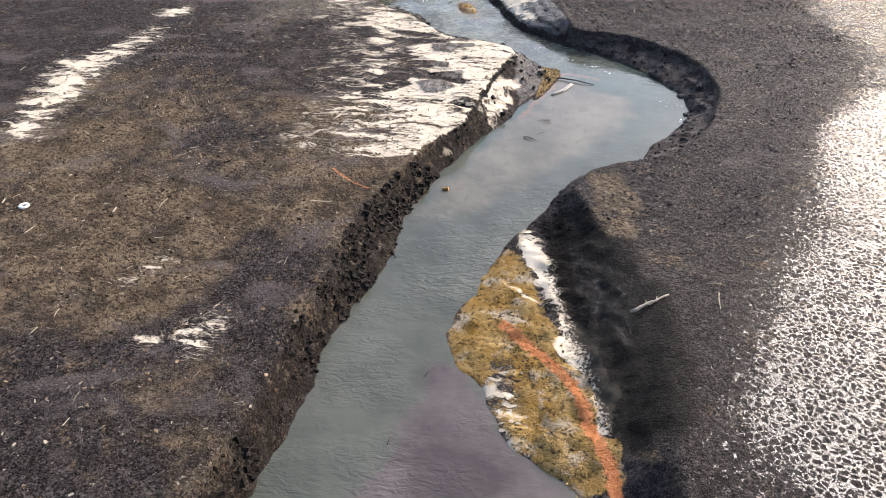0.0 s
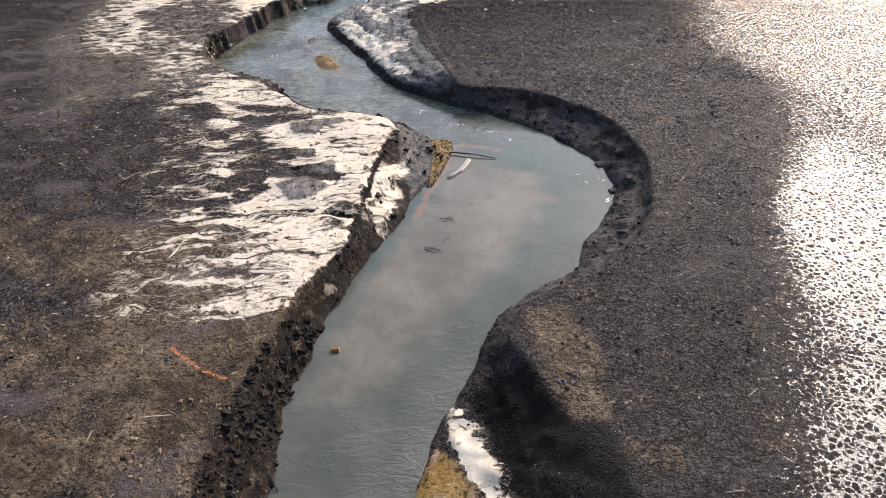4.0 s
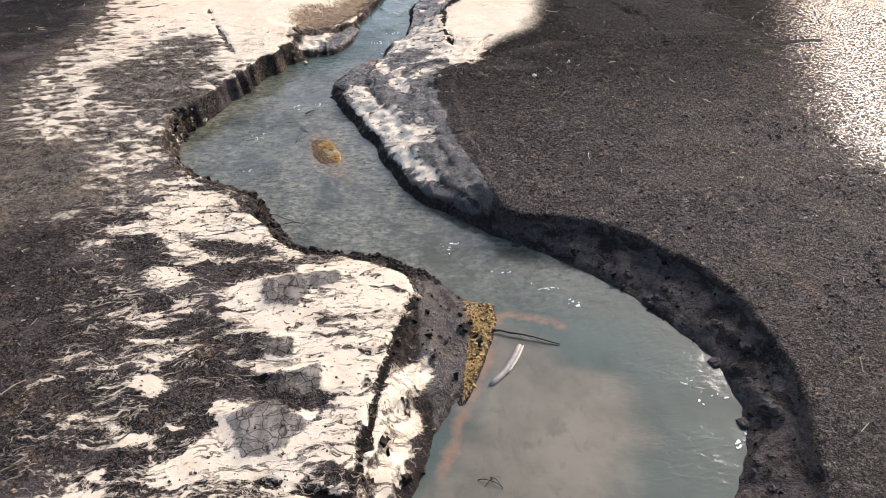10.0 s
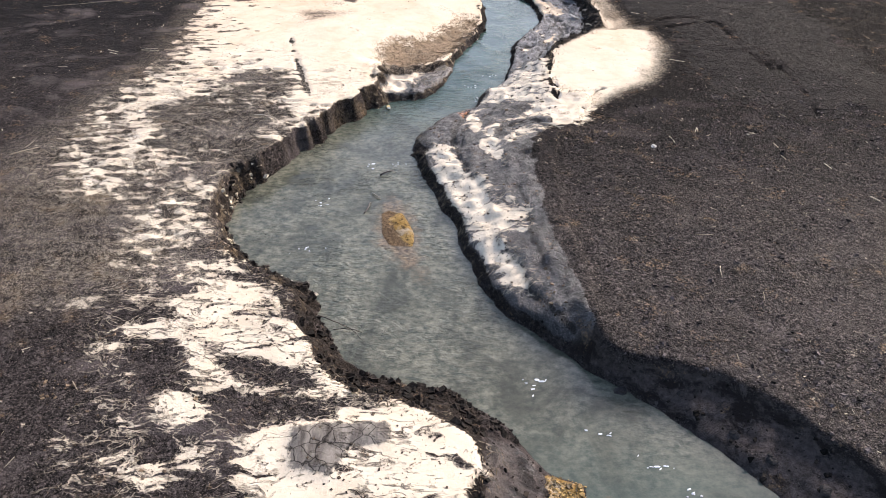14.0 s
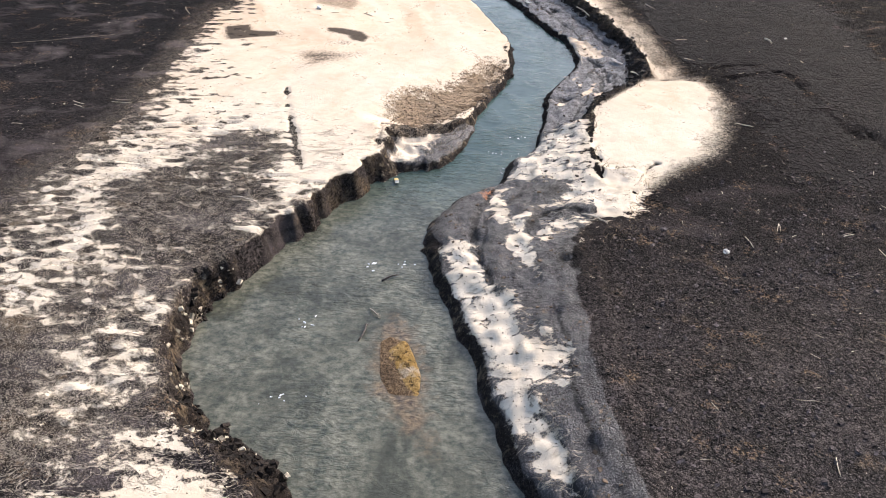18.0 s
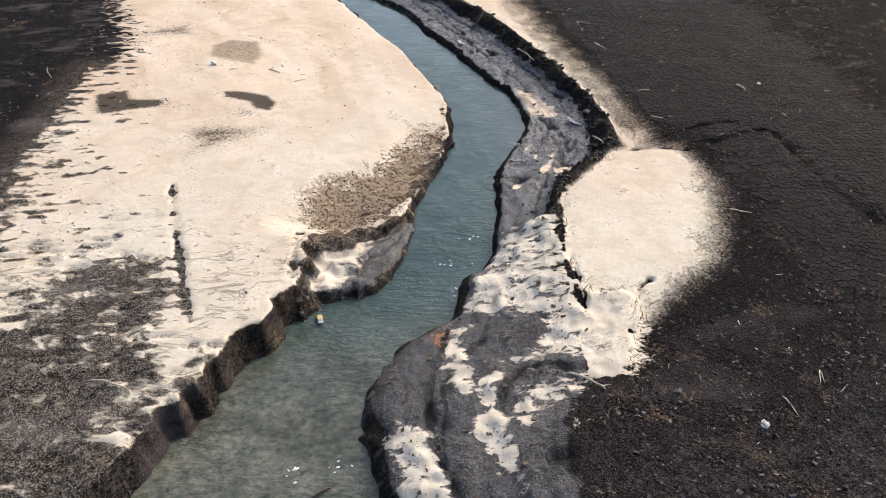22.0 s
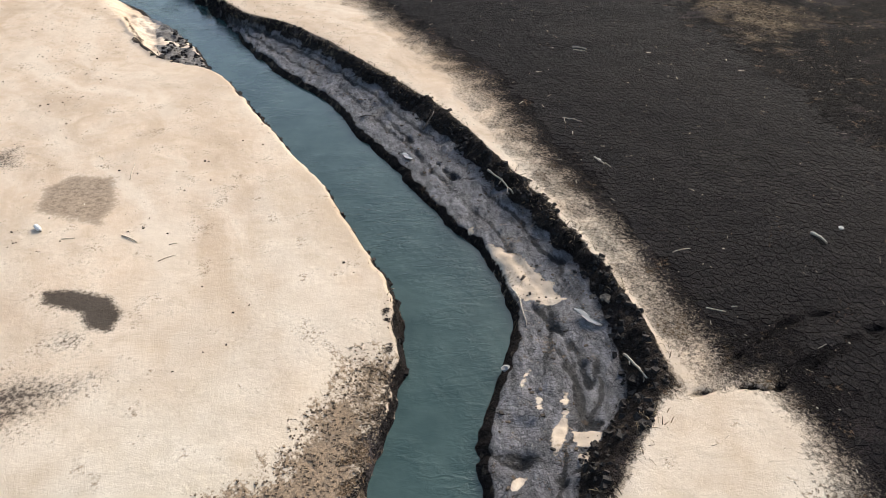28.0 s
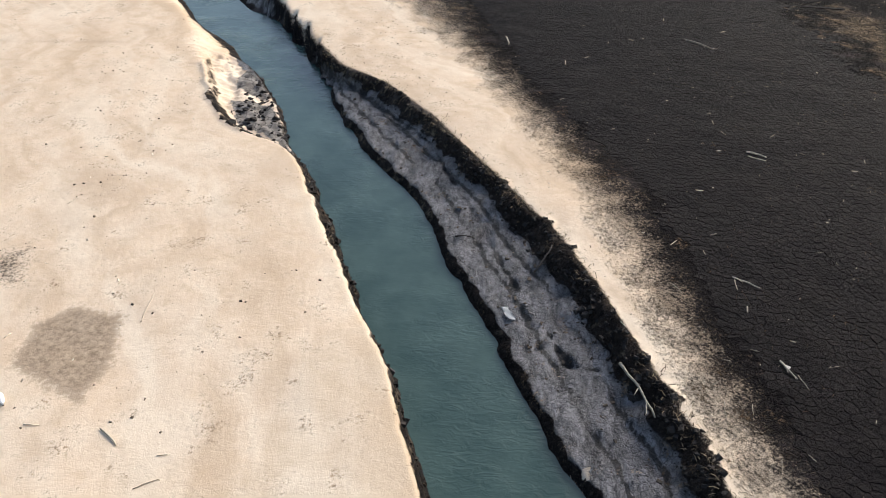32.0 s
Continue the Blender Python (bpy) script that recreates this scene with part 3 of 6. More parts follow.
# ---- outlines of the deposits on the plan ----
FAN_A1 = [(-1.03, 11.62), (-0.34, 12.63), (-0.08, 13.32), (-0.1, 13.63), (-0.57, 13.61), (-0.7, 13.05), (-1.06, 12.43), (-1.38, 12.03), (-1.45, 11.56)]
FAN_A2 = [(0.97, 16.72), (0.67, 17.29), (-0.06, 17.37), (-0.69, 16.67), (-1.28, 16.62), (-1.19, 16.36), (-0.21, 15.79), (0.02, 14.4), (-0.21, 14.15), (0.07, 14.09), (0.39, 15.24)]
FAN_A3 = [(0.24, 14.49), (0.56, 15.43), (0.85, 15.45), (0.71, 14.65), (0.37, 13.56), (0.21, 13.38)]
FAN_A4 = [(-1.52, 15.19), (-1.23, 15.26), (-1.1, 14.85), (-1.2, 14.5), (-0.7, 14.07), (-0.28, 14.22), (-0.25, 14.95), (0.2, 14.87), (-0.02, 13.83), (-0.7, 13.96), (-1.27, 14.46)]
FAN_OUT = [(-1.08, 11.53), (-0.36, 12.15), (0.07, 13.1), (1.06, 16.7), (0.68, 17.4), (-0.32, 17.55), (-1.28, 19.05), (-2.51, 20.64), (-3.9, 20.6), (-3.7, 18.2), (-3.5, 16.3), (-3.8, 14.8), (-3.4, 14.2), (-4, 13.4), (-3.5, 12.9), (-3.8, 12.3), (-3.6, 11.6), (-2.3, 11.4)]
FAN_B1 = [(-2.6, 19.53), (-1.74, 19.66), (-1.5, 19.2), (-1.88, 18.98), (-2.61, 19.08)]
FAN_B2 = [(-2.5, 18.46), (-1.51, 18.57), (-0.72, 18.29), (-0.35, 17.84), (-1.36, 17.83), (-1.99, 17.82)]
FAN_B3 = [(-1.33, 17.42), (-0.55, 17.47), (0.04, 17.72), (0.85, 17.61), (1.08, 17.22), (0.95, 16.58), (-0.64, 16.5), (-1.41, 16.96)]
FAN_BOUT = [(-3.92, 19.88), (-2.57, 20.56), (-1.76, 19.79), (-0.66, 18.29), (-0.22, 17.85), (1.25, 17.15), (1, 16.52), (-1.52, 16.48), (-3.03, 17.24), (-3.45, 18.64)]
PLAT_CORE = [(-2.42, 26.14), (-3.07, 28.18), (-4.02, 31.22), (-3.62, 34.62), (0.58, 34.81), (1.26, 31.83), (-0.28, 29.13), (-1.03, 27.53), (-1.21, 25.81), (-2, 25.96)]
PLAT_OUT = [(-5.6, 19.2), (-6, 21), (-7, 23.2), (-6.6, 25.5), (-6.1, 28.06), (-6.3, 32.68), (-6.48, 34.99), (0.73, 35.32), (1.45, 31.47), (0.2, 28.33), (-0.67, 26.02), (-1.13, 25.25), (-1.73, 24.55), (-2.64, 23.47), (-3.12, 22.09), (-3.02, 20.75), (-3, 20.2), (-4, 19.6)]
MOUND = [(3.09, 28.67), (4.24, 30.02), (5.2, 29.86), (5, 28.58), (4.47, 27.18), (3.47, 26.04), (2.95, 24.85), (2.57, 24.76), (2.63, 25.82), (2.76, 26.94)]
MOUND_OUT = [(2.9, 28.68), (4.35, 30.5), (5.7, 30.5), (5.9, 28.56), (5, 26.56), (3.75, 25.6), (3.2, 24.6), (2.45, 24.45), (2.47, 25.82)]
SHELFW = [(2.03, 27.77), (2.77, 28.09), (2.86, 27.32), (2.72, 26.15), (2.45, 25.16), (2.19, 25.41), (1.99, 26.18), (1.36, 26.35), (1.48, 26.77)]
SHELFW_OUT = [(1.6, 28.05), (3.09, 28.53), (2.88, 26.14), (2.59, 24.72), (2.45, 23.75), (1.49, 23.45), (1.07, 23.82), (0.96, 25.24), (1.1, 26.22)]
RIDGE = [(0.34, 24.32), (0.86, 24.19), (1.09, 23.25), (1.35, 22.21), (1.82, 21.92), (1.7, 21.34), (1.49, 21.07), (1.63, 20.51), (1.75, 19.94), (1.42, 20.06), (1.1, 20.8), (0.85, 21.3), (0.71, 21.77), (0.4, 22.61)]
BARW = [(0.88, 9.89), (1.05, 9.65), (1.09, 9.03), (1.31, 8.61), (1.29, 7.96), (1.56, 7.26), (1.63, 6.74), (1.69, 6.17), (1.72, 5.49), (1.58, 5.64), (1.58, 6.35), (1.21, 6.72), (1.2, 7.83), (0.97, 8.46), (0.89, 9.17)]
SALT = [(-8.67, 11.76), (-9.15, 13.95), (-9.48, 15.89), (-8.66, 16.47), (-8.13, 18.34), (-8.02, 17.28), (-8.43, 15.93), (-8.3, 13.69), (-8.32, 12.13)]
SALT2 = [(-8.64, 19.76), (-7.96, 20.29), (-7.79, 19.53), (-8.31, 19.27)]
WETP = [(6.74, 12.86), (8.5, 14.51), (8.35, 11.38), (6.65, 8.15), (6.04, 10.36), (6.31, 11.51)]
WET = [(11.54, 21.36), (8.6, 16.78), (6, 12.5), (5.2, 11), (3.9, 8.7), (2.75, 6.46), (2.3, 5.25), (2.2, 4.4), (5.9, 4.2), (13.83, 16.96)]
OCH = [(-0.22, 7.45), (0.16, 8.59), (0.6, 9.34), (0.83, 8.76), (1.01, 7.73), (1.23, 6.85), (1.56, 6.09), (1.66, 5.43), (1.6, 4.82), (1.23, 4.89), (0.48, 5.54), (0.16, 6.32), (-0.2, 6.79)]
ORANGE = [(0.5, 7.48), (0.74, 7.1), (1.14, 6.6), (1.31, 6.23), (1.43, 5.63), (1.56, 5.16), (1.56, 4.81)]
SPIT = [(1.68, 17.05), (2.05, 16.95), (2.02, 16.62), (1.71, 15.84), (1.46, 15.33), (1.37, 15.18), (1.63, 16.24)]
ISL = [(-0.58, 22.3), (-0.33, 22.42), (-0.08, 22.11), (0.07, 21.43), (-0.09, 21.42), (-0.29, 21.32), (-0.5, 21.68)]
RIV = [(-2.4, 11.09), (-2.1, 10.75), (-1.71, 10.42)]
GRAV = [(-1.16, 28.64), (-0.72, 29.59), (-0.09, 29.81), (0.24, 30.52), (0.98, 31.47), (1.35, 31.43), (1.06, 30.14), (0.69, 29.33), (0.29, 28.74), (-0.35, 28.13), (-0.76, 28.17)]
MILK = [(2, 16.46), (2.61, 15.69), (3.26, 15.52), (3.57, 15.05), (3.21, 14.24), (2.31, 13.44), (1.36, 12.76), (0.49, 12.86), (1.03, 14.49), (1.53, 15.37)]
TAN = [(-7.83, 10.24), (-7.15, 11.93), (-4.23, 10.95), (-2.62, 8.91), (-2.39, 7.1), (-3.89, 6.22), (-5.01, 5.13)]
TAN2 = [(1.92, 10.89), (2.52, 11.07), (2.59, 9.95), (2.48, 9.13), (2.02, 9.19), (1.87, 9.72)]
GREYP = [(-3.76, 35.29), (-3.83, 35.98), (-3.51, 36.37), (-2.82, 36.22), (-2.61, 35.41), (-2.7, 34.71)]
DARK2 = [(-5.47, 32.54), (-4.94, 32.89), (-4.24, 32.73), (-4.85, 32.58)]
DARK4 = [(-3.29, 30.4), (-3.14, 31.17), (-2.53, 31.53), (-1.9, 31.47), (-2.57, 30.87)]
POOL = [(-1.2, 14.5), (-1.14, 14.86), (-0.4, 14.72), (-0.24, 15.08), (-0.7, 15.23), (0.05, 14.9), (-0.35, 14.23), (-0.84, 14.09)]
LENSES = [[(-2.08, 18.26), (-1.7, 18.33), (-1.12, 18.1), (-0.88, 17.9), (-1.43, 17.84)], [(-2.06, 17.64), (-1.75, 17.79), (-1.1, 17.73), (-0.65, 17.51), (-1.18, 17.35), (-1.6, 17.28)], [(-1.79, 16.27), (-1.52, 16.47), (-1.36, 16.32), (-1.6, 16.24)], [(-1.61, 15.94), (-1.44, 16.14), (-1.21, 16.18), (-1.29, 16), (-1.46, 15.84)], [(-1.24, 15.95), (-1.11, 16.16), (-0.96, 16.1), (-0.99, 15.8), (-1.18, 15.83)], [(-2.01, 15.78), (-1.54, 15.74), (-1.07, 15.59), (-1.43, 15.53), (-1.8, 15.6)], [(-2.28, 16.35), (-1.98, 16.63), (-1.54, 16.64), (-1.93, 16.26)], [(-2.02, 15.57), (-1.42, 15.4), (-0.79, 15.3), (-0.16, 15.06), (-0.07, 14.92), (-0.51, 14.92), (-1, 15.13), (-1.4, 15.2), (-1.64, 14.98), (-1.88, 14.89)], [(-1.67, 14.92), (-1.48, 15.08), (-1.36, 14.75), (-1.52, 14.65)], [(-2.27, 14.96), (-2, 15.17), (-1.92, 14.9), (-2.11, 14.75)], [(-3.36, 15.51), (-2.93, 15.72), (-2.74, 15.41), (-2.94, 15.19)], [(-3.11, 14.74), (-2.28, 14.6), (-1.66, 14.5), (-2.05, 14.42), (-2.77, 14.46)], [(-2.94, 16.38), (-2.63, 16.49), (-2.7, 16.11)], [(-2.52, 17.24), (-2.09, 17.08), (-2.2, 16.84), (-2.52, 16.97)], [(-3.16, 18.43), (-2.74, 18.58), (-2.37, 17.99), (-2.74, 17.65)]]
BLOCKS = [[(-1.02, 17.26), (-0.49, 17.34), (0.01, 17.35), (0, 17.06), (-0.38, 17.03), (-0.53, 16.67), (-0.94, 16.72)], [(-0.84, 15.43), (-0.24, 15.57), (-0.22, 15.21), (-0.38, 15.1), (-0.83, 15.27)], [(-0.97, 16.13), (-0.57, 16.08), (-0.56, 15.75), (-0.85, 15.8)], [(-1.25, 14.92), (-0.78, 15.1), (-0.34, 14.71), (-0.63, 14.34), (-1, 14.34)]]
SLUMP = [(0.18, 14.09), (0.28, 14.67), (0.54, 15.36), (0.8, 15.61), (1.06, 15.88), (1.04, 15.5), (0.79, 15.25), (0.8, 14.71), (0.62, 14.25), (0.44, 13.73), (0.16, 13.77)]
NOSE2 = [(1.16, 17.14), (1.58, 16.65), (1.58, 16.13), (1.36, 15.31), (1.06, 15), (0.96, 15.16), (1.1, 15.64), (1.13, 16.45)]
ISL_GOLD = [(-0.32, 22.1), (-0.17, 22.34), (-0.05, 22.04), (0.05, 21.7), (0.08, 21.31), (-0.1, 21.54), (-0.24, 21.79)]
ISL_BROWN = [(-0.59, 22.3), (-0.38, 22.47), (-0.19, 22.33), (0.07, 21.71), (0.09, 21.26), (-0.35, 21.29), (-0.51, 21.61)]
PALE18 = [[(-3.32, 19.88), (-2.69, 20.36), (-2.54, 20.53), (-1.92, 19.99), (-1.67, 19.64), (-3.14, 19.57)], [(-3.21, 21.04), (-2.98, 21.36), (-2.78, 20.85), (-3, 20.73)], [(-6.1, 23.54), (-5.44, 23.66), (-4.64, 23.14), (-4.74, 22.46), (-4.61, 22.01), (-5.19, 21.91)], [(-3.01, 24.28), (-2.1, 24.32), (-2.1, 23.96), (-2.54, 23.6)]]
BROWN22 = [[(-4.18, 26.17), (-3.57, 26.32), (-2.94, 26.09), (-2.69, 25.85), (-2.87, 25.66), (-2.55, 25.3), (-2.52, 24.99), (-2.84, 24.77), (-2.96, 24.5), (-3.02, 24.09), (-2.78, 23.69), (-4.4, 23.8), (-5.11, 25.22)], [(-4.38, 26.69), (-3.74, 27.33), (-2.93, 27.23), (-2.48, 26.36), (-2.88, 26.23), (-3.62, 26.48)]]
PALE22 = [[(1.63, 26.37), (2.1, 26.38), (2.49, 26.03), (2.72, 25.68), (2.43, 25.04), (2.17, 25.13), (2.08, 25.4), (2.21, 25.61), (2.12, 25.91), (1.83, 26)], [(0.97, 25.8), (1.17, 25.82), (1.16, 24.75), (1.13, 24.46), (0.97, 25.14)], [(1.31, 24.93), (1.68, 24.94), (1.49, 24.55), (1.38, 24.39), (1.27, 24.51)], [(1.09, 24.08), (1.42, 24.33), (1.56, 24), (1.31, 23.81), (1.12, 23.92)], [(1.31, 23.78), (1.51, 23.77), (1.61, 23.54), (1.53, 23.41), (1.35, 23.47)], [(1.61, 24.46), (1.81, 24.47), (1.73, 24.25), (1.6, 24.26)], [(1.67, 24.15), (1.83, 24.11), (1.79, 23.98), (1.69, 24.01)], [(1.92, 24.64), (2.4, 24.67), (2.37, 24.47), (2.12, 24.42), (1.92, 24.52)], [(0.27, 24.35), (0.69, 24.21), (0.78, 23.75), (0.95, 23.36), (0.94, 23.29), (0.68, 23.31), (0.3, 23.33), (0.34, 23.73)]]
DARK22 = [[(1.67, 25.94), (2.11, 25.83), (2.09, 25.47), (1.86, 25.21), (1.65, 25.36)], [(1.51, 24.67), (1.77, 24.96), (2.14, 24.97), (2.43, 24.82), (2.09, 24.72), (1.78, 24.71), (1.56, 24.43)], [(1.69, 23.88), (1.99, 23.97), (2.21, 23.65), (2.15, 23.21), (1.74, 23.24), (1.66, 23.49)], [(0.15, 25.6), (0.73, 25.92), (0.74, 25.22), (0.61, 24.38), (0.15, 24.47), (-0.07, 24.78)], [(1.34, 26.03), (1.58, 25.94), (1.61, 25.43), (1.59, 24.97), (1.37, 24.99), (1.28, 25.46)], [(0.76, 24.78), (1.13, 24.41), (1.05, 24.03), (1.26, 23.71), (1.28, 23.27), (0.98, 23.29), (0.79, 23.84), (0.69, 24.21)]]
RUST22 = [(0.76, 25.95), (1.03, 26.08), (1.05, 25.93), (0.89, 25.61), (0.77, 25.59)]
BARP = [[(0.82, 9.8), (1.03, 9.28), (1.28, 8.19), (1.21, 7.86), (0.93, 8.84), (0.76, 9.37)], [(0.51, 8.48), (1, 7.9), (0.77, 8.09)], [(1.21, 7.83), (1.35, 7.28), (1.61, 6.91), (1.71, 6.13), (1.63, 5.6), (1.5, 5.6), (1.54, 6.5), (1.16, 6.85), (1.1, 7.1), (1.26, 7.28)]]
PEACH1 = [(0.27, 7.02), (0.49, 6.9), (0.72, 6.38), (0.77, 5.68), (0.42, 5.69), (0.14, 6.29)]
BLACK1 = [(1.19, 9.96), (1.78, 10.05), (2.02, 9.09), (2.32, 8.99), (2.31, 7.95), (2.55, 7.95), (2.64, 7), (2.6, 6.42), (2.37, 5.4), (1.6, 5.41), (1.53, 6.33), (1.39, 7.02), (1.27, 7.82), (1.27, 8.27)]
DRY1 = [[(-2.56, 7.65), (-2.01, 7.8), (-2, 7.07), (-2.37, 6.97)], [(-3.16, 9.58), (-2.69, 9.83), (-2.42, 9.4), (-2.85, 9.17)]]
# wet glints on the brown flat, drawn in pale crust colour
GLINTS = [[(-4.82, 7.81), (-4.45, 8.39), (-4.31, 8.29), (-4.65, 7.72)], [(-3.62, 6.89), (-3.21, 7.2), (-3.02, 7.14), (-3.3, 6.25), (-3.47, 6.49)], [(-4.12, 6.33), (-4.12, 6.64), (-3.91, 6.59)]]
DAMP1 = [(-3.1, 9.02), (-2.44, 9.01), (-2.05, 8.09), (-2.52, 7.65), (-2.44, 6.92), (-2.06, 6.56), (-2.18, 6.1), (-4.04, 6.12), (-4.13, 7), (-3.68, 7.67), (-3.27, 8.31)]
DARK1 = [(-3.03, 33.12), (-2.67, 33.08), (-2.2, 32.87), (-2.01, 32.54), (-2.07, 32.27), (-2.29, 32.35), (-2.45, 32.66), (-2.74, 32.81), (-2.95, 32.92)]
DARK5 = [(-3.44, 31.49), (-2.74, 31.58), (-2.38, 31.39), (-2.42, 31.06), (-2.74, 30.98), (-3.27, 31.01)]
BROWN28 = [(-2.94, 32.26), (-2.4, 32.49), (-2.17, 32.04), (-2.36, 31.78), (-2.75, 31.84)]
LEFTGREY = [(-5.42, 47.19), (-4.6, 46.11), (-3.78, 44.01), (-2.45, 42.2), (-1.75, 41.64), (-3.21, 44.8), (-3.97, 45.9)]
INSET = [(-5.7, 47.97), (-5, 46.21), (-4.08, 43.83), (-3.24, 42.5), (-2.93, 42.11), (-1.79, 41.39), (-2.05, 42.29), (-2.81, 44.12), (-3.63, 45.23), (-4.35, 46.56), (-5.58, 48.13)]
INGREY = [[(-3.38, 43.3), (-2.54, 43.32), (-2.01, 42.19), (-1.8, 41.41), (-2.96, 42.24)], [(-3.59, 44.67), (-3.45, 45.2), (-2.6, 43.76), (-2.84, 43.62), (-3.45, 44.11)]]
TONGUE = [(2.85, 33.84), (3.02, 33.83), (3.31, 33.47), (3.51, 33.04), (3.68, 32.57), (3.75, 32.29), (3.58, 32.25), (3.25, 32.43), (2.94, 32.76), (2.86, 33.07), (2.84, 33.46)]
BLOB29 = [(2.53, 34.4), (2.84, 34.29), (2.79, 34), (2.57, 34.01), (2.48, 34.27)]
SAND = [(-5.6, 27), (-5.4, 29), (-5.9, 31.4), (-6.1, 33.5), (-7.5, 38), (-9, 42), (-40, 60), (-40, 120), (-13, 60), (-8.6, 53), (-6.1, 49.2), (-4.3, 44.7), (-3.3, 42.3), (-1.8, 41.1), (-1.25, 40.3), (0.05, 37.1), (0.75, 35.4), (1.05, 34.3), (1.55, 32.5), (1.5, 31.4), (0.6, 28.8), (-0.7, 28.0), (-1.0, 26.6), (-1.1, 25.7), (-2.3, 26)]
SAND_CORE = [(-3.1, 29.3), (-3.6, 31), (-4.6, 34), (-5.6, 38), (-7.5, 42), (-30, 60), (-30, 110), (-13, 59), (-8.7, 53), (-6.2, 49.2), (-4.4, 44.7), (-3.4, 42.3), (-1.9, 41.1), (-1.35, 40.3), (-0.05, 37.1), (0.65, 35.4), (0.95, 34.3), (1.4, 32.5), (0.8, 31.6), (0.24, 30.7), (-0.4, 29.8), (-1.06, 28.4), (-1.1, 26.7), (-1.12, 25.8), (-2.2, 26), (-2.9, 28.2)]
STRIP = [(5.5, 29.4), (5.35, 31.1), (5.25, 32.4), (5.0, 34.4), (4.75, 36), (4.6, 37.5), (4.4, 39.6), (3.9, 41.2), (3.0, 43.5), (2.3, 46), (1.6, 49.3), (-0.5, 54), (-4, 60), (-7, 60), (-5, 52), (-3.45, 49), (-2.4, 46.8), (-1.3, 44.75), (-0.2, 43.75), (0.8, 42.25), (1.45, 41), (2.1, 39.7), (2.85, 38.2), (3.2, 37.2), (3.58, 35.9), (3.93, 34.6), (4.18, 33.4), (4.42, 32.3), (4.48, 31.1), (4.3, 30)]
STRIP_CORE = [(4.6, 29.8), (4.5, 31.5), (4.3, 33), (3.95, 34.8), (3.7, 36), (3.4, 37.5), (2.9, 39.6), (2.2, 41.9), (1, 45.3), (-0.8, 48.5), (-4, 56), (-5, 54), (-3.45, 49.2), (-2.3, 46.9), (-1.25, 44.9), (-0.1, 43.8), (0.9, 42.3), (1.55, 41), (2.2, 39.8), (2.95, 38.2), (3.3, 37.2), (3.65, 35.9), (4, 34.6), (4.25, 33.4), (4.48, 32.2), (4.5, 31)]
NOSE = [(1.0, 14.9), (1.35, 15.3), (1.62, 16.2), (1.66, 17.0), (1.35, 17.5), (1.05, 17.4), (1.05, 16.6), (0.9, 15.6)]
WET_FAR = [(5.5, 12.5), (8, 16.5), (7, 20), (9, 26), (14, 36), (40, 60), (60, 20), (20, 5), (9, 9)]
WET_FAR_CORE = [(9.5, 20), (12, 26), (20, 40), (40, 30), (15, 14), (10, 15)]
DARKSLOPE = [(1.3, 9.2), (1.8, 9.0), (2.3, 8.2), (2.3, 7.0), (1.9, 6.4), (1.5, 7.6)]
ISL_TOP = [(-0.32, 22.37), (-0.08, 22.11), (0.08, 21.38), (-0.08, 21.42), (-0.24, 21.9)]
ISL_SHOAL = [(-0.59, 22.42), (-0.36, 22.78), (-0.03, 22.34), (0.26, 20.51), (-0.19, 20.98), (-0.51, 21.5)]
SILT = [(-0.42, 6.95), (0.02, 6.66), (0.36, 5.76), (1.16, 4.79), (-1.19, 4.64), (-0.8, 5.54), (-0.53, 6.35)]
PLATED = [(4.9, 25.4), (5.8, 27.0), (6.0, 29.0), (5.9, 30.6), (5.0, 31.4), (4.9, 33), (4.6, 35), (4.3, 37), (4.2, 39), (3.7, 41.2), (2.8, 43.5), (2.2, 46), (1.6, 49), (1.2, 51.6), (9.9, 51.6), (10, 25.4)]
WETQ = [(4.6, 8.3), (5.4, 9.2), (8, 10.5), (8, 5), (3.6, 4.4), (3.2, 5.6)]
G_LIP = [(-0.07, 13.03), (0.04, 13.71), (0.35, 14.84), (0.5, 15.51), (0.97, 16.72)]
G_SAND = [(-3.27, 29.45), (-2.96, 28.17), (-2.69, 27.39), (-2.4, 26.4), (-2.23, 25.97)]
G_MOUND = [(2.91, 28.61), (2.76, 27.42), (2.72, 26.52), (2.73, 25.9)]
G_MOUND2 = [(3.74, 26.42), (3.5, 26.12), (3.19, 25.37)]
G_SH1 = [(3.32, 32.28), (3.54, 31.56), (3.45, 30.78), (3.35, 30.27), (3.46, 30)]
G_SH2 = [(2.15, 30.02), (2.6, 29.84), (2.94, 29.53), (3.31, 29.54)]
G_SH3 = [(-0.72, 43.93), (0.12, 42.57), (0.84, 41.5), (1.29, 40.25), (1.76, 38.86), (2.15, 37.56), (2.55, 36.6), (2.77, 35.87), (3.16, 35.69)]
G_PL1 = [(4.57, 30.13), (5.06, 30.18), (5.47, 30.07), (5.73, 30.3), (6.26, 30.49), (6.76, 30.71)]
G_PL2 = [(5.53, 30.08), (6.77, 30.64), (7.37, 30.74), (7.39, 29.09), (7.69, 27.53)]
G_PL3 = [(5.04, 30.49), (6.79, 31.2), (7.41, 29.88), (7.84, 27.99), (7.86, 26.4), (7.71, 24.91)]
G_FAN = [(-0.84, 14.04), (-0.43, 13.88), (-0.09, 13.74)]
G_FAN2 = [(-0.93, 15.41), (-0.54, 15.34), (-0.24, 15.08), (-0.29, 14.77)]
G_WEDGE = [(-1.08, 26.82), (-1.07, 28.1), (-0.65, 28.72), (0.21, 28.81)]

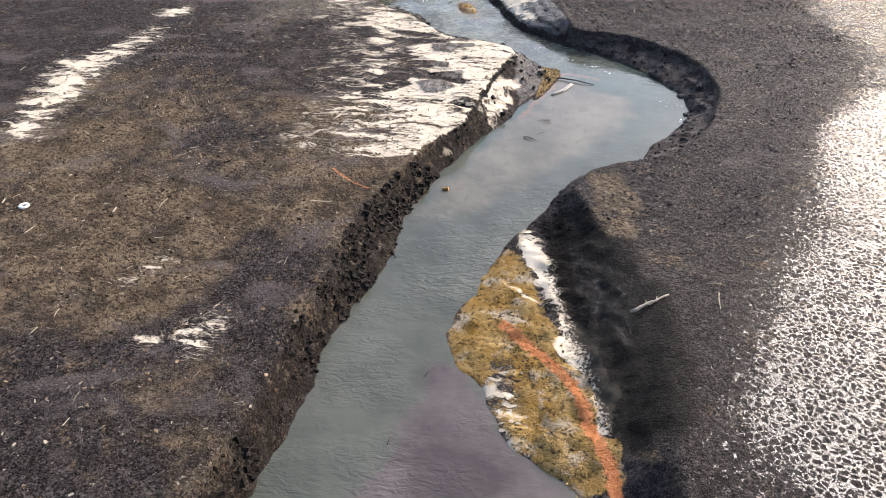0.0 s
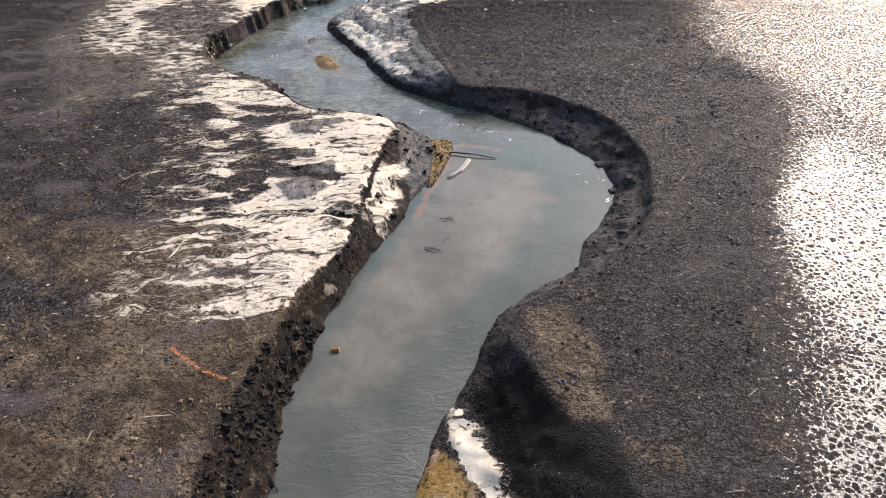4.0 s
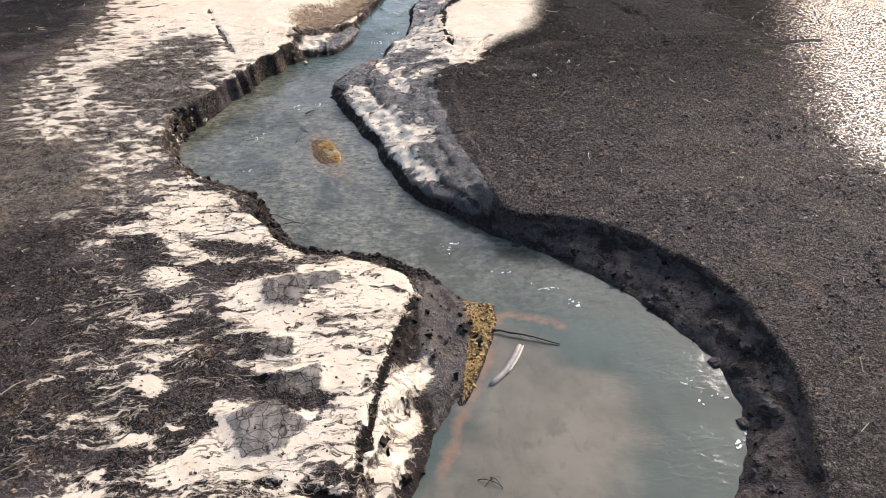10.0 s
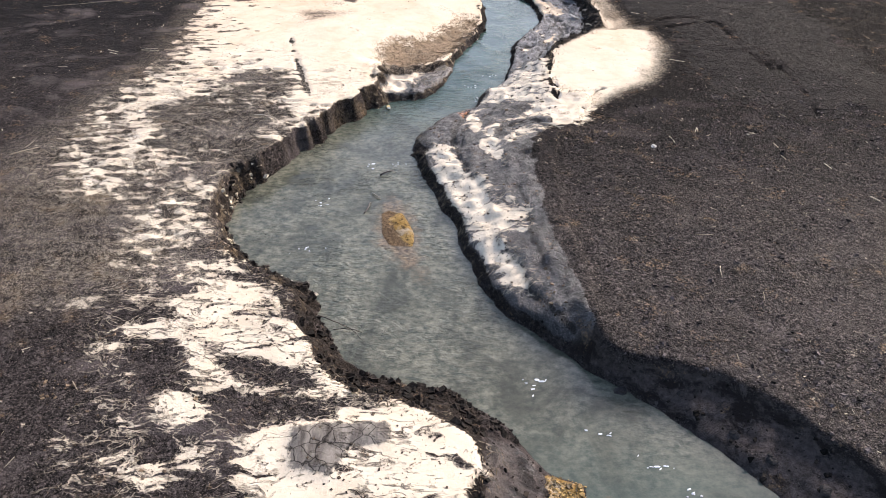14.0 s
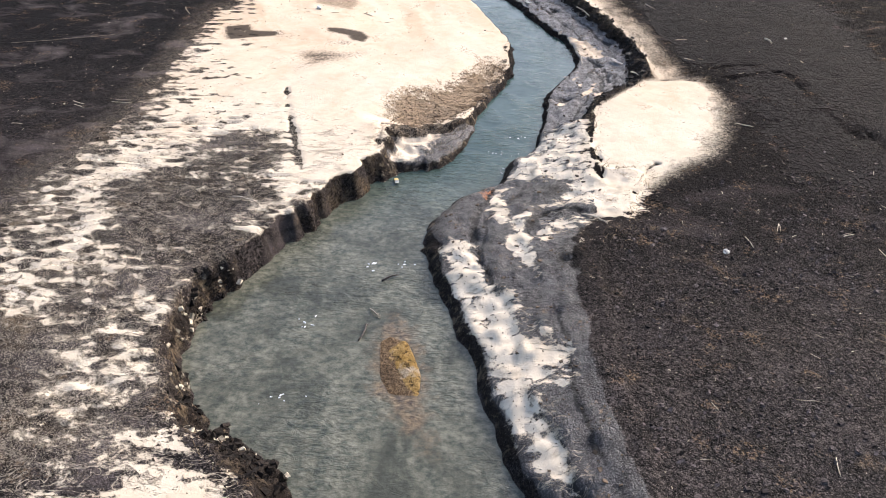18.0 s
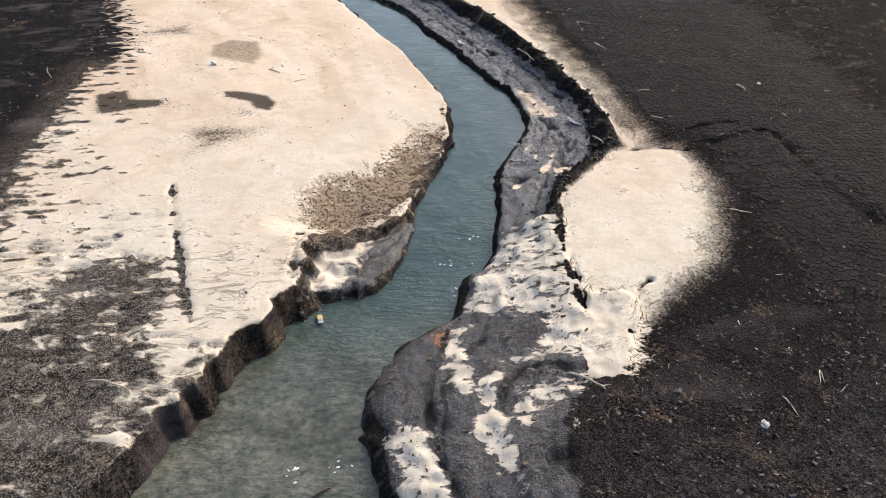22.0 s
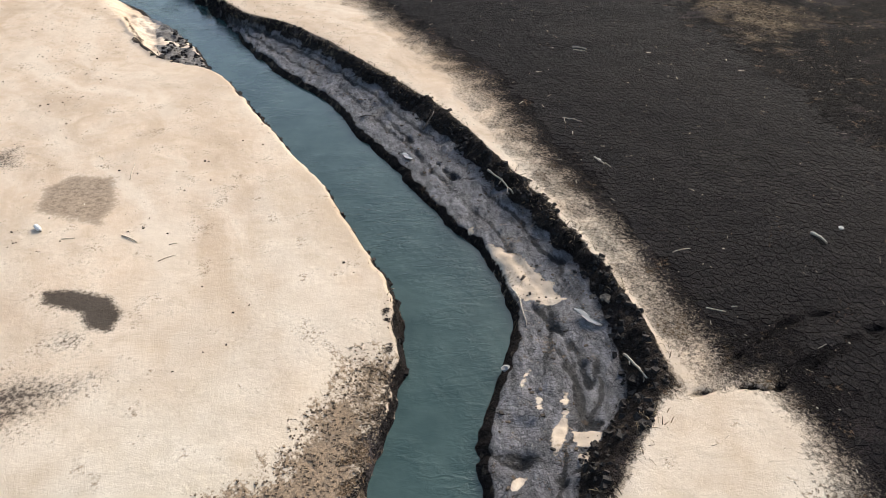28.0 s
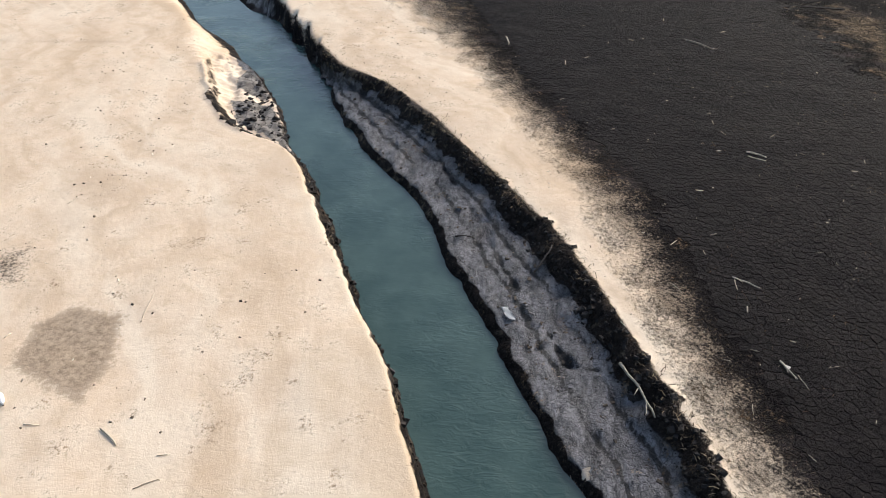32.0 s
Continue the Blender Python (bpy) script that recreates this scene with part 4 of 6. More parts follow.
G_RA = [(0.96, 25.91), (0.82, 25.35), (0.7, 24.79), (0.69, 24.21), (0.78, 23.75), (0.94, 23.29)]
G_RB = [(1.47, 24.38), (1.55, 24.67), (1.81, 24.93), (2.13, 24.94), (2.42, 24.79)]
G_RC = [(2.81, 27.3), (2.8, 26.75), (2.82, 26.25), (2.74, 25.79)]
G_RD = [(2.18, 30.15), (2.3, 29.92), (2.52, 29.78), (2.73, 29.65), (2.91, 29.43)]
G_RE = [(3.33, 32.25), (3.47, 31.84), (3.59, 31.38), (3.59, 30.79), (3.58, 30.67)]
G_RF = [(3.4, 31.41), (3.45, 30.94), (3.39, 30.28), (3.5, 30.1)]
TAN_FAR = [(10.2, 49), (11.6, 49.5), (13.2, 45.5), (12.4, 41.5), (11.3, 40.2), (10.6, 42.6), (10.9, 44.4)]
SMUDGE = [(-5.94, 36.9), (-5.5, 37.32), (-4.72, 37.73), (-4.42, 36.81), (-5.25, 36.83)]
BLACK_SAND = [(-5.63, 33.24), (-5.13, 33.38), (-4.99, 32.94), (-4.27, 32.81), (-4.27, 32.62), (-4.84, 32.5), (-5.29, 32.32)]
SHELF_STREAKS = [[(2.84, 29.73), (2.96, 30.02), (3.15, 30.32), (3.25, 30.66), (3.3, 30.65), (3.18, 30.26), (2.98, 29.81)], [(2.39, 29.56), (2.5, 29.62), (2.53, 29.57), (2.38, 29.45)], [(3.19, 30.09), (3.45, 29.95), (3.34, 29.76), (3.16, 29.84)], [(2.94, 30.68), (2.99, 30.64), (2.92, 30.44), (2.89, 30.45)], [(3.15, 29.68), (3.23, 29.67), (3.18, 29.39), (3.06, 29.32)], [(2.87, 31.03), (2.97, 31.14), (2.98, 31.09), (2.8, 30.85)], [(2.06, 32.79), (2.18, 32.85), (2.19, 32.75)]]
BANK_NET = [(-0.9, 17.6), (-1.2, 18.6), (-1.6, 19.4), (-2.2, 20.2), (-2.75, 20.8), (-3.1, 21.8), (-3.15, 22.9), (-3.6, 22.9), (-4.3, 21.6), (-4.2, 20.2), (-3.6, 19.2), (-3.2, 18.2), (-2.4, 17.6)]
GRAV_SLOPE = [(-1.2, 28.3), (-0.6, 29.3), (0.1, 30.1), (0.9, 31.3), (1.6, 31.9), (1.8, 31), (1.2, 29.4), (0.7, 28.6), (0.2, 28.2), (-0.6, 27.9)]


# ---- the ground: one sheet, finely divided along the creek ----
def axis(lo, hi, fine, far, mid_lo, mid_hi, mid):
    a = np.arange(lo, hi, fine)
    right = np.arange(hi, mid_hi, mid)
    left = np.arange(lo - mid, mid_lo, -mid)[::-1]
    out = mid * 1.5 * 1.35 ** np.arange(1, 40)
    out = np.cumsum(out)
    out = out[out < far]
    return np.concatenate([mid_lo - out[::-1], left, a, right, mid_hi + out])


def creek_frame(x, y):
    """Height, bank share and position across the bank for points of the plan."""
    near = np.nonzero((y > 2.6) & (y < 57.5) & (x > -12) & (x < 7))[0]
    wx = x[near] + 0.17 * fbm(x[near] * 2.2, y[near] * 2.2, 4, 11) + 0.07 * fbm(x[near] * 9, y[near] * 9, 2, 15)
    wy = y[near] + 0.17 * fbm(x[near] * 2.2, y[near] * 2.2, 4, 21) + 0.07 * fbm(x[near] * 9, y[near] * 9, 2, 25)
    ragged = 0.42 * step(y[near], 18.5, 20) * step(-y[near], -29, -28) * step(-x[near], -0.6, 0.2)
    wx = wx + ragged * (fbm(x[near] * 2.6, y[near] * 2.6, 3, 13) + 0.6 * fbm(x[near] * 7, y[near] * 7, 2, 14))
    wy = wy + ragged * (fbm(x[near] * 2.6, y[near] * 2.6, 3, 23) + 0.6 * fbm(x[near] * 7, y[near] * 7, 2, 24))
    torn = 0.34 * step(y[near], 28.2, 29.5) * step(x[near] - np.interp(y[near], TR[:, 1], TR[:, 0]), -0.5, -0.25)
    wx = wx + torn * fbm(x[near] * 3.4, y[near] * 3.4, 3, 17)
    wy = wy + torn * fbm(x[near] * 3.4, y[near] * 3.4, 3, 27)
    chan = inside(wx, wy, np.vstack([TL, TR[::-1]]))
    wat = inside(wx, wy, np.vstack([WL, WR[::-1]]))
    dl, dr = line_distance(wx, wy, WL), line_distance(wx, wy, WR)
    tl, tr = line_distance(wx, wy, TL), line_distance(wx, wy, TR)
    left = dl < dr
    dw, dt = np.where(left, dl, dr), np.where(left, tl, tr)
    s = np.where(wat, 0.0, np.where(chan, dw / (dw + dt + 1e-6), 1.0))
    return near, wx, wy, s, left, wat, chan, dw, dt


def build_ground():
    xs = axis(-4.4, 6.2, 0.034, 1800, -13, 15, 0.12)
    ys = axis(3.8, 46.0, 0.034, 1800, -2, 62, 0.15)
    X, Y = np.meshgrid(xs, ys)
    x, y = X.ravel(), Y.ravel()
    z = np.zeros(x.shape)
    att = {k: np.zeros(x.shape) for k in ("pale", "soft", "tan", "crack", "grey", "bank", "gravel", "spot", "greyp", "ochre", "orange", "wet", "dry", "damp", "bloom", "speckle", "ledge", "dent", "black", "inland", "slip", "clay", "cut")}
    near, wx, wy, s, left, wat, chan, dw, dt = creek_frame(x, y)
    yn = y[near]
    # share of a terrace in the bank: the right bank above the bend, two spots of the left bank
    shelf = np.where(left, step(yn, 26.7, 27.0) * step(-yn, -28.9, -28.5) + step(yn, 41.2, 41.6) * step(-yn, -46.5, -45.5), step(yn, 18.7, 19.3))
    bar = np.where(left, 0, step(-yn, -11.0, -10.2))
    steep = np.interp(s, [0, 0.12, 0.5, 0.85, 0.96, 1], [0, 0.12, 0.42, 0.8, 0.97, 1])
    cut = np.interp(s, [0, 0.05, 0.1, 0.72, 0.8, 0.95, 1], [0, 0.22, 0.3, 0.42, 0.52, 0.95, 1])
    ramp = np.interp(s, [0, 0.04, 0.1, 0.5, 0.8, 1], [0, 0.2, 0.42, 0.74, 0.9, 1])
    soft_top = np.where(left, 0, step(-yn, -28.6, -28.0))
    terr = cut * (1 - soft_top) + ramp * soft_top
    low = np.interp(s, [0, 0.1, 0.55, 0.75, 1], [0, 0.1, 0.3, 0.6, 1])
    lip = np.interp(s, [0, 0.12, 0.5, 0.86, 0.93, 1], [0, 0.14, 0.4, 0.6, 0.68, 1])
    bend = np.where(left, 0, step(yn, 10.8, 11.8) * step(-yn, -19, -18.4))
    steep = steep * (1 - bend) + lip * bend
    rise = steep * (1 - shelf) * (1 - bar) + terr * shelf + low * bar
    zb = WATER_Z * (1 - rise)
    deep = np.where(wat, -0.05 - 0.22 * step(dw, 0, 0.7), 0)
    rough = np.where(wat, 0.0, np.where(s < 1, 1.0, 0.0)) * np.minimum(1, 6 * s)
    rough = rough * (1 - step(s, 0.75, 1.0))
    zb = zb + deep + rough * ((0.2 + 0.12 * np.where(left, step(yn, 18, 20), 0)) * fbm(wx * 4, wy * 4, 4, 31) * (1 - 0.4 * shelf) + 0.09 * fbm(wx * 11, wy * 11, 2, 35))
    zb = zb + np.where(wat, 0, shelf * step(s, 0.04, 0.12) * step(-s, -0.98, -0.85)) * (0.07 * fbm(wx * 5, wy * 2.5, 3, 37) + 0.05 * fbm(wx * 12, wy * 12, 2, 39))
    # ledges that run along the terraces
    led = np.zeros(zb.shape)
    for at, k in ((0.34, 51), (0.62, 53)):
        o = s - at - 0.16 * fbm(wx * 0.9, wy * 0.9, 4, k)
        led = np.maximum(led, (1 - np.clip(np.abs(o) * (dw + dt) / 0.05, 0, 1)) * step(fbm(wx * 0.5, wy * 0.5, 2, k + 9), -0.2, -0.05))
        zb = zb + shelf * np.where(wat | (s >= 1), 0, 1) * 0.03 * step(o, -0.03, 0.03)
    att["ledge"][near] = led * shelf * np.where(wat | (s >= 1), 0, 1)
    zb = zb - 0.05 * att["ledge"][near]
    zb = np.where(wat, zb, np.maximum(zb, WATER_Z + 0.01))
    z[near] = zb
    for outline, rim, top in ((ISL_GOLD, 0.12, 0.035), (ISL_BROWN, 0.12, 0.006), (SPIT, 0.12, 0.05)):
        f = np.clip(1.6 * blob(x, y, outline, rim), 0, 1)
        z[:] = np.where(f > 0, np.maximum(z, z * (1 - f) + (WATER_Z + top) * f), z)
    # low swells of the flat
    flat = np.ones(x.shape)
    flat[near] = np.where(chan, 0.25, 1 - np.exp(-dt * 2.5) * 0.7)
    z += flat * 0.07 * fbm(x * 0.5, y * 0.5, 3, 41)
    z = np.maximum(z - 0.3 * step(blob(x, y, GRAV_SLOPE, 0.55), 0, 1) * np.where(z > WATER_Z, 1, 0), np.minimum(z, WATER_Z + 0.06))
    att["bank"][near] = np.where(wat, 0, np.where(s < 1, 1, 0)) * (1 - 0.95 * bar) * np.where(shelf > 0.5, step(s, 0.74, 0.8) * (1 - soft_top) + step(-s, -0.09, -0.06), 1)
    att["grey"][near] = np.where(wat | (s >= 1), 0, 1) * shelf * step(s, 0.06, 0.1) * np.where(soft_top > 0.5, step(-s, -0.92, -0.7), step(-s, -0.8, -0.74))
    paint(x, y, near, s, wat, chan, att)
    def eased(v):
        v = v.reshape(len(ys), len(xs)).copy()
        v[:, 1:-1] = 0.25 * v[:, :-2] + 0.5 * v[:, 1:-1] + 0.25 * v[:, 2:]
        v[1:-1] = 0.25 * v[:-2] + 0.5 * v[1:-1] + 0.25 * v[2:]
        return v.ravel()

    z = eased(eased(z))
    for k in ("bank", "grey"):
        att[k] = eased(att[k])
    z += 0.05 * eased(att["clay"]) * flat
    z -= 0.055 * att.pop("dent")
    z += 0.02 * np.minimum(att["pale"], 1) * flat + flat * (0.045 - 0.04 * np.clip(1.3 * att["pale"], 0, 1)) * (1 - 0.9 * np.clip(2.5 * att["wet"], 0, 1)) * fbm(x * 2.6, y * 2.6, 3, 45)
    verts = np.stack([x, y, z], -1)
    nx, ny = len(xs), len(ys)
    idx = np.arange(nx * ny).reshape(ny, nx)
    quads = np.stack([idx[:-1, :-1], idx[:-1, 1:], idx[1:, 1:], idx[1:, :-1]], -1).reshape(-1, 4)
    return sheet("ground", verts, quads, GROUND, att), (xs, ys, z.reshape(ny, nx))


def sheet(name, verts, quads, mat, att):
    me = bpy.data.meshes.new(name)
    me.vertices.add(len(verts))
    me.vertices.foreach_set("co", verts.astype(np.float32).ravel())
    me.loops.add(quads.size)
    me.loops.foreach_set("vertex_index", quads.astype(np.int32).ravel())
    me.polygons.add(len(quads))
    me.polygons.foreach_set("loop_start", np.arange(0, quads.size, 4, dtype=np.int32))
    me.polygons.foreach_set("loop_total", np.full(len(quads), 4, np.int32))
    me.polygons.foreach_set("use_smooth", np.ones(len(quads), bool))
    me.update(calc_edges=True)
    for k, v in att.items():
        a = me.attributes.new(k, "FLOAT", "POINT")
        a.data.foreach_set("value", v.astype(np.float32))
    me.materials.append(mat)
    return new(name, me)


def paint(x, y, near, s, wat, chan, att):
    """Where each deposit lies on the flat."""
    pale = att["pale"]
    for outer, cores, power, top in (
        (FAN_OUT, (FAN_A1, FAN_A2, FAN_A3, FAN_A4), 1.0, 0.75),
        (FAN_BOUT, (FAN_B1, FAN_B2, FAN_B3), 0.9, 0.79),
        (PLAT_OUT, (PLAT_CORE,), 0.36, 0.9),
        (SHELFW_OUT, (SHELFW,), 1.1, 0.7),
        (SAND, (SAND_CORE,), 1.4, 1.1),
        (MOUND_OUT, (MOUND,), 1.0, 1.1),
        (STRIP, (STRIP_CORE,), 1.15, 1.05),
    ):
        f = patch(x, y, outer, cores)
        if outer is PLAT_OUT:
            f = f * (0.5 + 0.5 * step(y, 21, 27.5)) ** (1 / power)
        if top < 0.8:
            f = np.where(f > 0, 0.12 * step(f, 0, 0.1) + (top - 0.12) * f**power, 0)
        else:
            f = top * f**power
        np.maximum(pale, f, out=pale)
    for poly, rim, top in ((RIDGE, 0.24, 0.84), (BARW, 0.16, 1.0), (TONGUE, 0.06, 1.1), (SALT, 0.45, 0.9), (SALT2, 0.3, 0.9)):
        np.maximum(pale, top * blob(x, y, poly, rim), out=pale)
    for group, rim, top in ((PALE18, 0.4, 0.46), (PALE22, 0.26, 0.84), (BARP, 0.06, 1.1), ((SLUMP,), 0.14, 1.2), ((INSET,), 0.1, 1.1), ((BLOB29,), 0.08, 1.0), (SHELF_STREAKS, 0.05, 0.95), ((BANK_NET,), 0.7, 0.4)):
        for poly in group:
            np.maximum(pale, top * np.clip(1.4 * blob(x, y, poly, rim), 0, 1), out=pale)
    for group, rim, cut in ((LENSES, 0.13, 0.85), (BROWN22, 0.4, 0.6), (DARK22, 0.16, 0.9)):
        for poly in group:
            pale *= 1 - cut * np.clip(1.5 * blob(x, y, poly, rim), 0, 1)
    side = [(-6.2, 26), (-5.9, 31), (-4.6, 33), (-3.6, 31), (-3.1, 29.4), (-2.8, 27.5), (-2.3, 26)]
    pale *= 1 - 0.18 * blob(x, y, side, 0.4)
    for poly in BLOCKS + INGREY:
        np.maximum(att["clay"], blob(x, y, poly, 0.1), out=att["clay"])
    for poly in DARK22[:3]:
        np.maximum(att["black"], 0.7 * blob(x, y, poly, 0.2), out=att["black"])
    np.maximum(att["black"], np.clip(1.3 * blob(x, y, BLACK1, 0.25), 0, 1), out=att["black"])
    for poly in DARK22[3:]:
        np.maximum(att["grey"], blob(x, y, poly, 0.15), out=att["grey"])
    att["inland"][near] = np.minimum(line_distance(x[near], y[near], TL), 6)
    att["cut"][:] = np.where(x > 1.0, step(y, 10.2, 11.4) * step(-y, -19.4, -18.4), 0)
    att["slip"][:] = np.where(x < 1, step(y, 19, 20.5), 0)
    att["soft"][:] = np.clip(2 * np.maximum(blob(x, y, STRIP, 0.2), np.where((x > 3.2) & (y > 25.5), blob(x, y, MOUND_OUT, 0.2), 0)), 0, 1)
    np.maximum(att["soft"], np.where((x < 0.6) & (y > 18), 0.8 * np.clip(1.6 * blob(x, y, PLAT_OUT, 0.5), 0, 1) * step(y, 19.2, 20.6) * (1 - blob(x, y, SAND_CORE, 0.3)), 0), out=att["soft"])
    # the pale crust thins out to dribbles on steep faces
    face = np.ones(x.shape)
    face[near] = 1 - np.where((y[near] > 21.5) & (y[near] < 28.5) & (x[near] < 0.7), 0.9, 0.72) * att["bank"][near] * (1 - np.maximum(blob(x[near], y[near], SLUMP, 0.15), blob(x[near], y[near], INSET, 0.15)))
    pale *= face
    att["bank"] *= 1 - np.clip(1.5 * np.maximum(blob(x, y, SLUMP, 0.15), blob(x, y, INSET, 0.15)), 0, 1)
    att["speckle"][:] = np.clip(blob(x, y, PLAT_OUT, 0.6) * 0.9, 0, 1)
    rim = smooth_line([(0.35, 28.75), (0.75, 29.3), (1.0, 29.9), (1.28, 30.6), (1.42, 31.3), (1.45, 32.1), (1.35, 33)])
    edge_crust = np.clip(1.5 - line_distance(x, y, rim) / 0.11, 0, 1)
    np.maximum(pale, 0.95 * edge_crust, out=pale)
    att["gravel"][:] = np.clip(blob(x, y, GRAV, 0.3) - 0.8 * edge_crust, 0, 1)
    np.maximum(att["gravel"], 1.5 * blob(x, y, ISL_BROWN, 0.1), out=att["gravel"])
    for p, w in ((DARK1, 1.9), (DARK2, 1.0), (DARK4, 0.8), (DARK5, 0.9), (BROWN28, 0.55), (SMUDGE, 0.8), (BLACK_SAND, 1.9)):
        np.maximum(att["spot"], np.clip(w * blob(x, y, p, 0.14 if w > 1.2 else 0.34), 0, max(1, w)), out=att["spot"])
    # trodden hollows of the blotchy flat: dented, their shade painted in as spots
    for k in range(420):
        cx, cy = random.uniform(-6.4, -1.6), random.uniform(20.2, 28)
        a, c = random.uniform(0.06, 0.2), random.uniform(0.04, 0.1)
        j = np.nonzero((np.abs(x - cx) < 0.5) & (np.abs(y - cy) < 0.5))[0]
        r = np.hypot((x[j] - cx) / a, (y[j] - cy) / c)
        if blob(np.array([cx]), np.array([cy]), PLAT_OUT, 0.2)[0] > 0.9 and blob(np.array([cx]), np.array([cy]), PLAT_CORE, 0.2)[0] < 0.1:
            att["spot"][j] = np.maximum(att["spot"][j], 0.62 * (1 - step(r, 0.2, 1.7)))
            att["dent"][j] = np.maximum(att["dent"][j], 0.6 - 0.6 * step(r, 0.4, 1.3))
    # grooves and ledges, dented here and darkened in colour by the ledge mask
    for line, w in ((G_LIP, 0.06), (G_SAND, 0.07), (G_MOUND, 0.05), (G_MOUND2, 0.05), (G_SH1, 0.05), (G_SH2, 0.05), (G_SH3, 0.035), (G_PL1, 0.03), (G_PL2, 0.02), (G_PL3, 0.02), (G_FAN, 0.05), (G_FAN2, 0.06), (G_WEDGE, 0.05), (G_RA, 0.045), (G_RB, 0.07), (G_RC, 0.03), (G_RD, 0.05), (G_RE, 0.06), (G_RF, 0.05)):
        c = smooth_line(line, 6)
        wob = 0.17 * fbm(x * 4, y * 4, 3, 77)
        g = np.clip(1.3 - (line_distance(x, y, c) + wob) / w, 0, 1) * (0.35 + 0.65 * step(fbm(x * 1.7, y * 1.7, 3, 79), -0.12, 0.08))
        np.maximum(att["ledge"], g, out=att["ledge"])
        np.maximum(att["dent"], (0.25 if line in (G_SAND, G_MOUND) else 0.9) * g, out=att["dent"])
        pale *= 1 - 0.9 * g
    att["greyp"][:] = blob(x, y, GREYP, 0.3)
    np.maximum(pale, 0.7 * blob(x, y, PEACH1, 0.35), out=pale)
    np.maximum(att["grey"], blob(x, y, POOL, 0.15) * 0.8, out=att["grey"])
    np.maximum(att["grey"], blob(x, y, NOSE, 0.12), out=att["grey"])
    for p, r in ((OCH, 0.14), (SPIT, 0.06), (ISL_GOLD, 0.1)):
        np.maximum(att["ochre"], blob(x, y, p, r), out=att["ochre"])
    for poly, w in ((q, 0.07) for q in BARP):
        f = np.clip(1.4 * blob(x, y, poly, w), 0, 1)
        att["ochre"] *= 1 - 0.9 * f
        np.maximum(pale, 1.1 * f, out=pale)
    att["ochre"] *= 1 - 0.75 * blob(x, y, PEACH1, 0.25)
    att["orange"][:] = np.clip(1.05 - line_distance(x, y, smooth_line(ORANGE)) / 0.13, 0, 1) + 0.7 * np.clip(1 - line_distance(x, y, smooth_line(RIV)) / 0.06, 0, 1) + 0.45 * blob(x, y, RUST22, 0.1)
    att["tan"][:] = np.where(x < 0.5, step(-y, -19, -11) * 0.62, 0)
    np.maximum(att["tan"], blob(x, y, TAN, 1.2), out=att["tan"])
    for poly in DRY1:
        np.maximum(att["tan"], 1.3 * blob(x, y, poly, 0.25), out=att["tan"])
    att["tan"] *= 1 - 0.85 * blob(x, y, DAMP1, 0.5)
    att["tan"] *= 0.45 + 0.55 * step(y, 5.2, 7.0)
    np.maximum(att["tan"], 1.35 * blob(x, y, TAN2, 0.25), out=att["tan"])
    np.maximum(att["tan"], 0.75 * blob(x, y, TAN_FAR, 0.9), out=att["tan"])
    np.maximum(att["tan"], np.where(x < 0, 0.22 * att["speckle"], 0), out=att["tan"])
    att["dry"][:] = np.where(x > 1.5, step(-y, -26.5, -20) * (1 - 0.2 * step(-y, -15, -11)), step(-y, -34, -20))
    att["damp"][:] = np.where(x > 1.5, step(-y, -28, -16), 0.3)
    att["bloom"][:] = np.where(x < 1, 1.0, 0.35)
    right = np.ones(x.shape) * np.where(x > 1.5, 1.0, 0.25)
    right[near] = np.where(chan, 0, right[near])
    right *= 1 - 0.75 * blob(x, y, PLATED, 0.6)
    att["crack"][:] = right * np.where(x > 0, 0.45 + 0.55 * step(y, 26, 30), step(y, 20, 30))
    wet = np.maximum(np.maximum(0.68 * patch(x, y, WET, (WETP,)) ** 0.9, 0.56 * patch(x, y, WET, (WETQ,)) ** 0.9), 0.5 * patch(x, y, WET_FAR, (WET_FAR_CORE,)))
    wet = np.maximum(wet, np.maximum(0.36 * blob(x, y, DARKSLOPE, 0.3), 0.44 * blob(x, y, WET, 0.8)))
    # glints go into the pale mask: highlights painted as colour
    for poly in GLINTS:
        np.maximum(att["pale"], 0.5 * blob(x, y, poly, 0.2), out=att["pale"])
    att["wet"][:] = wet


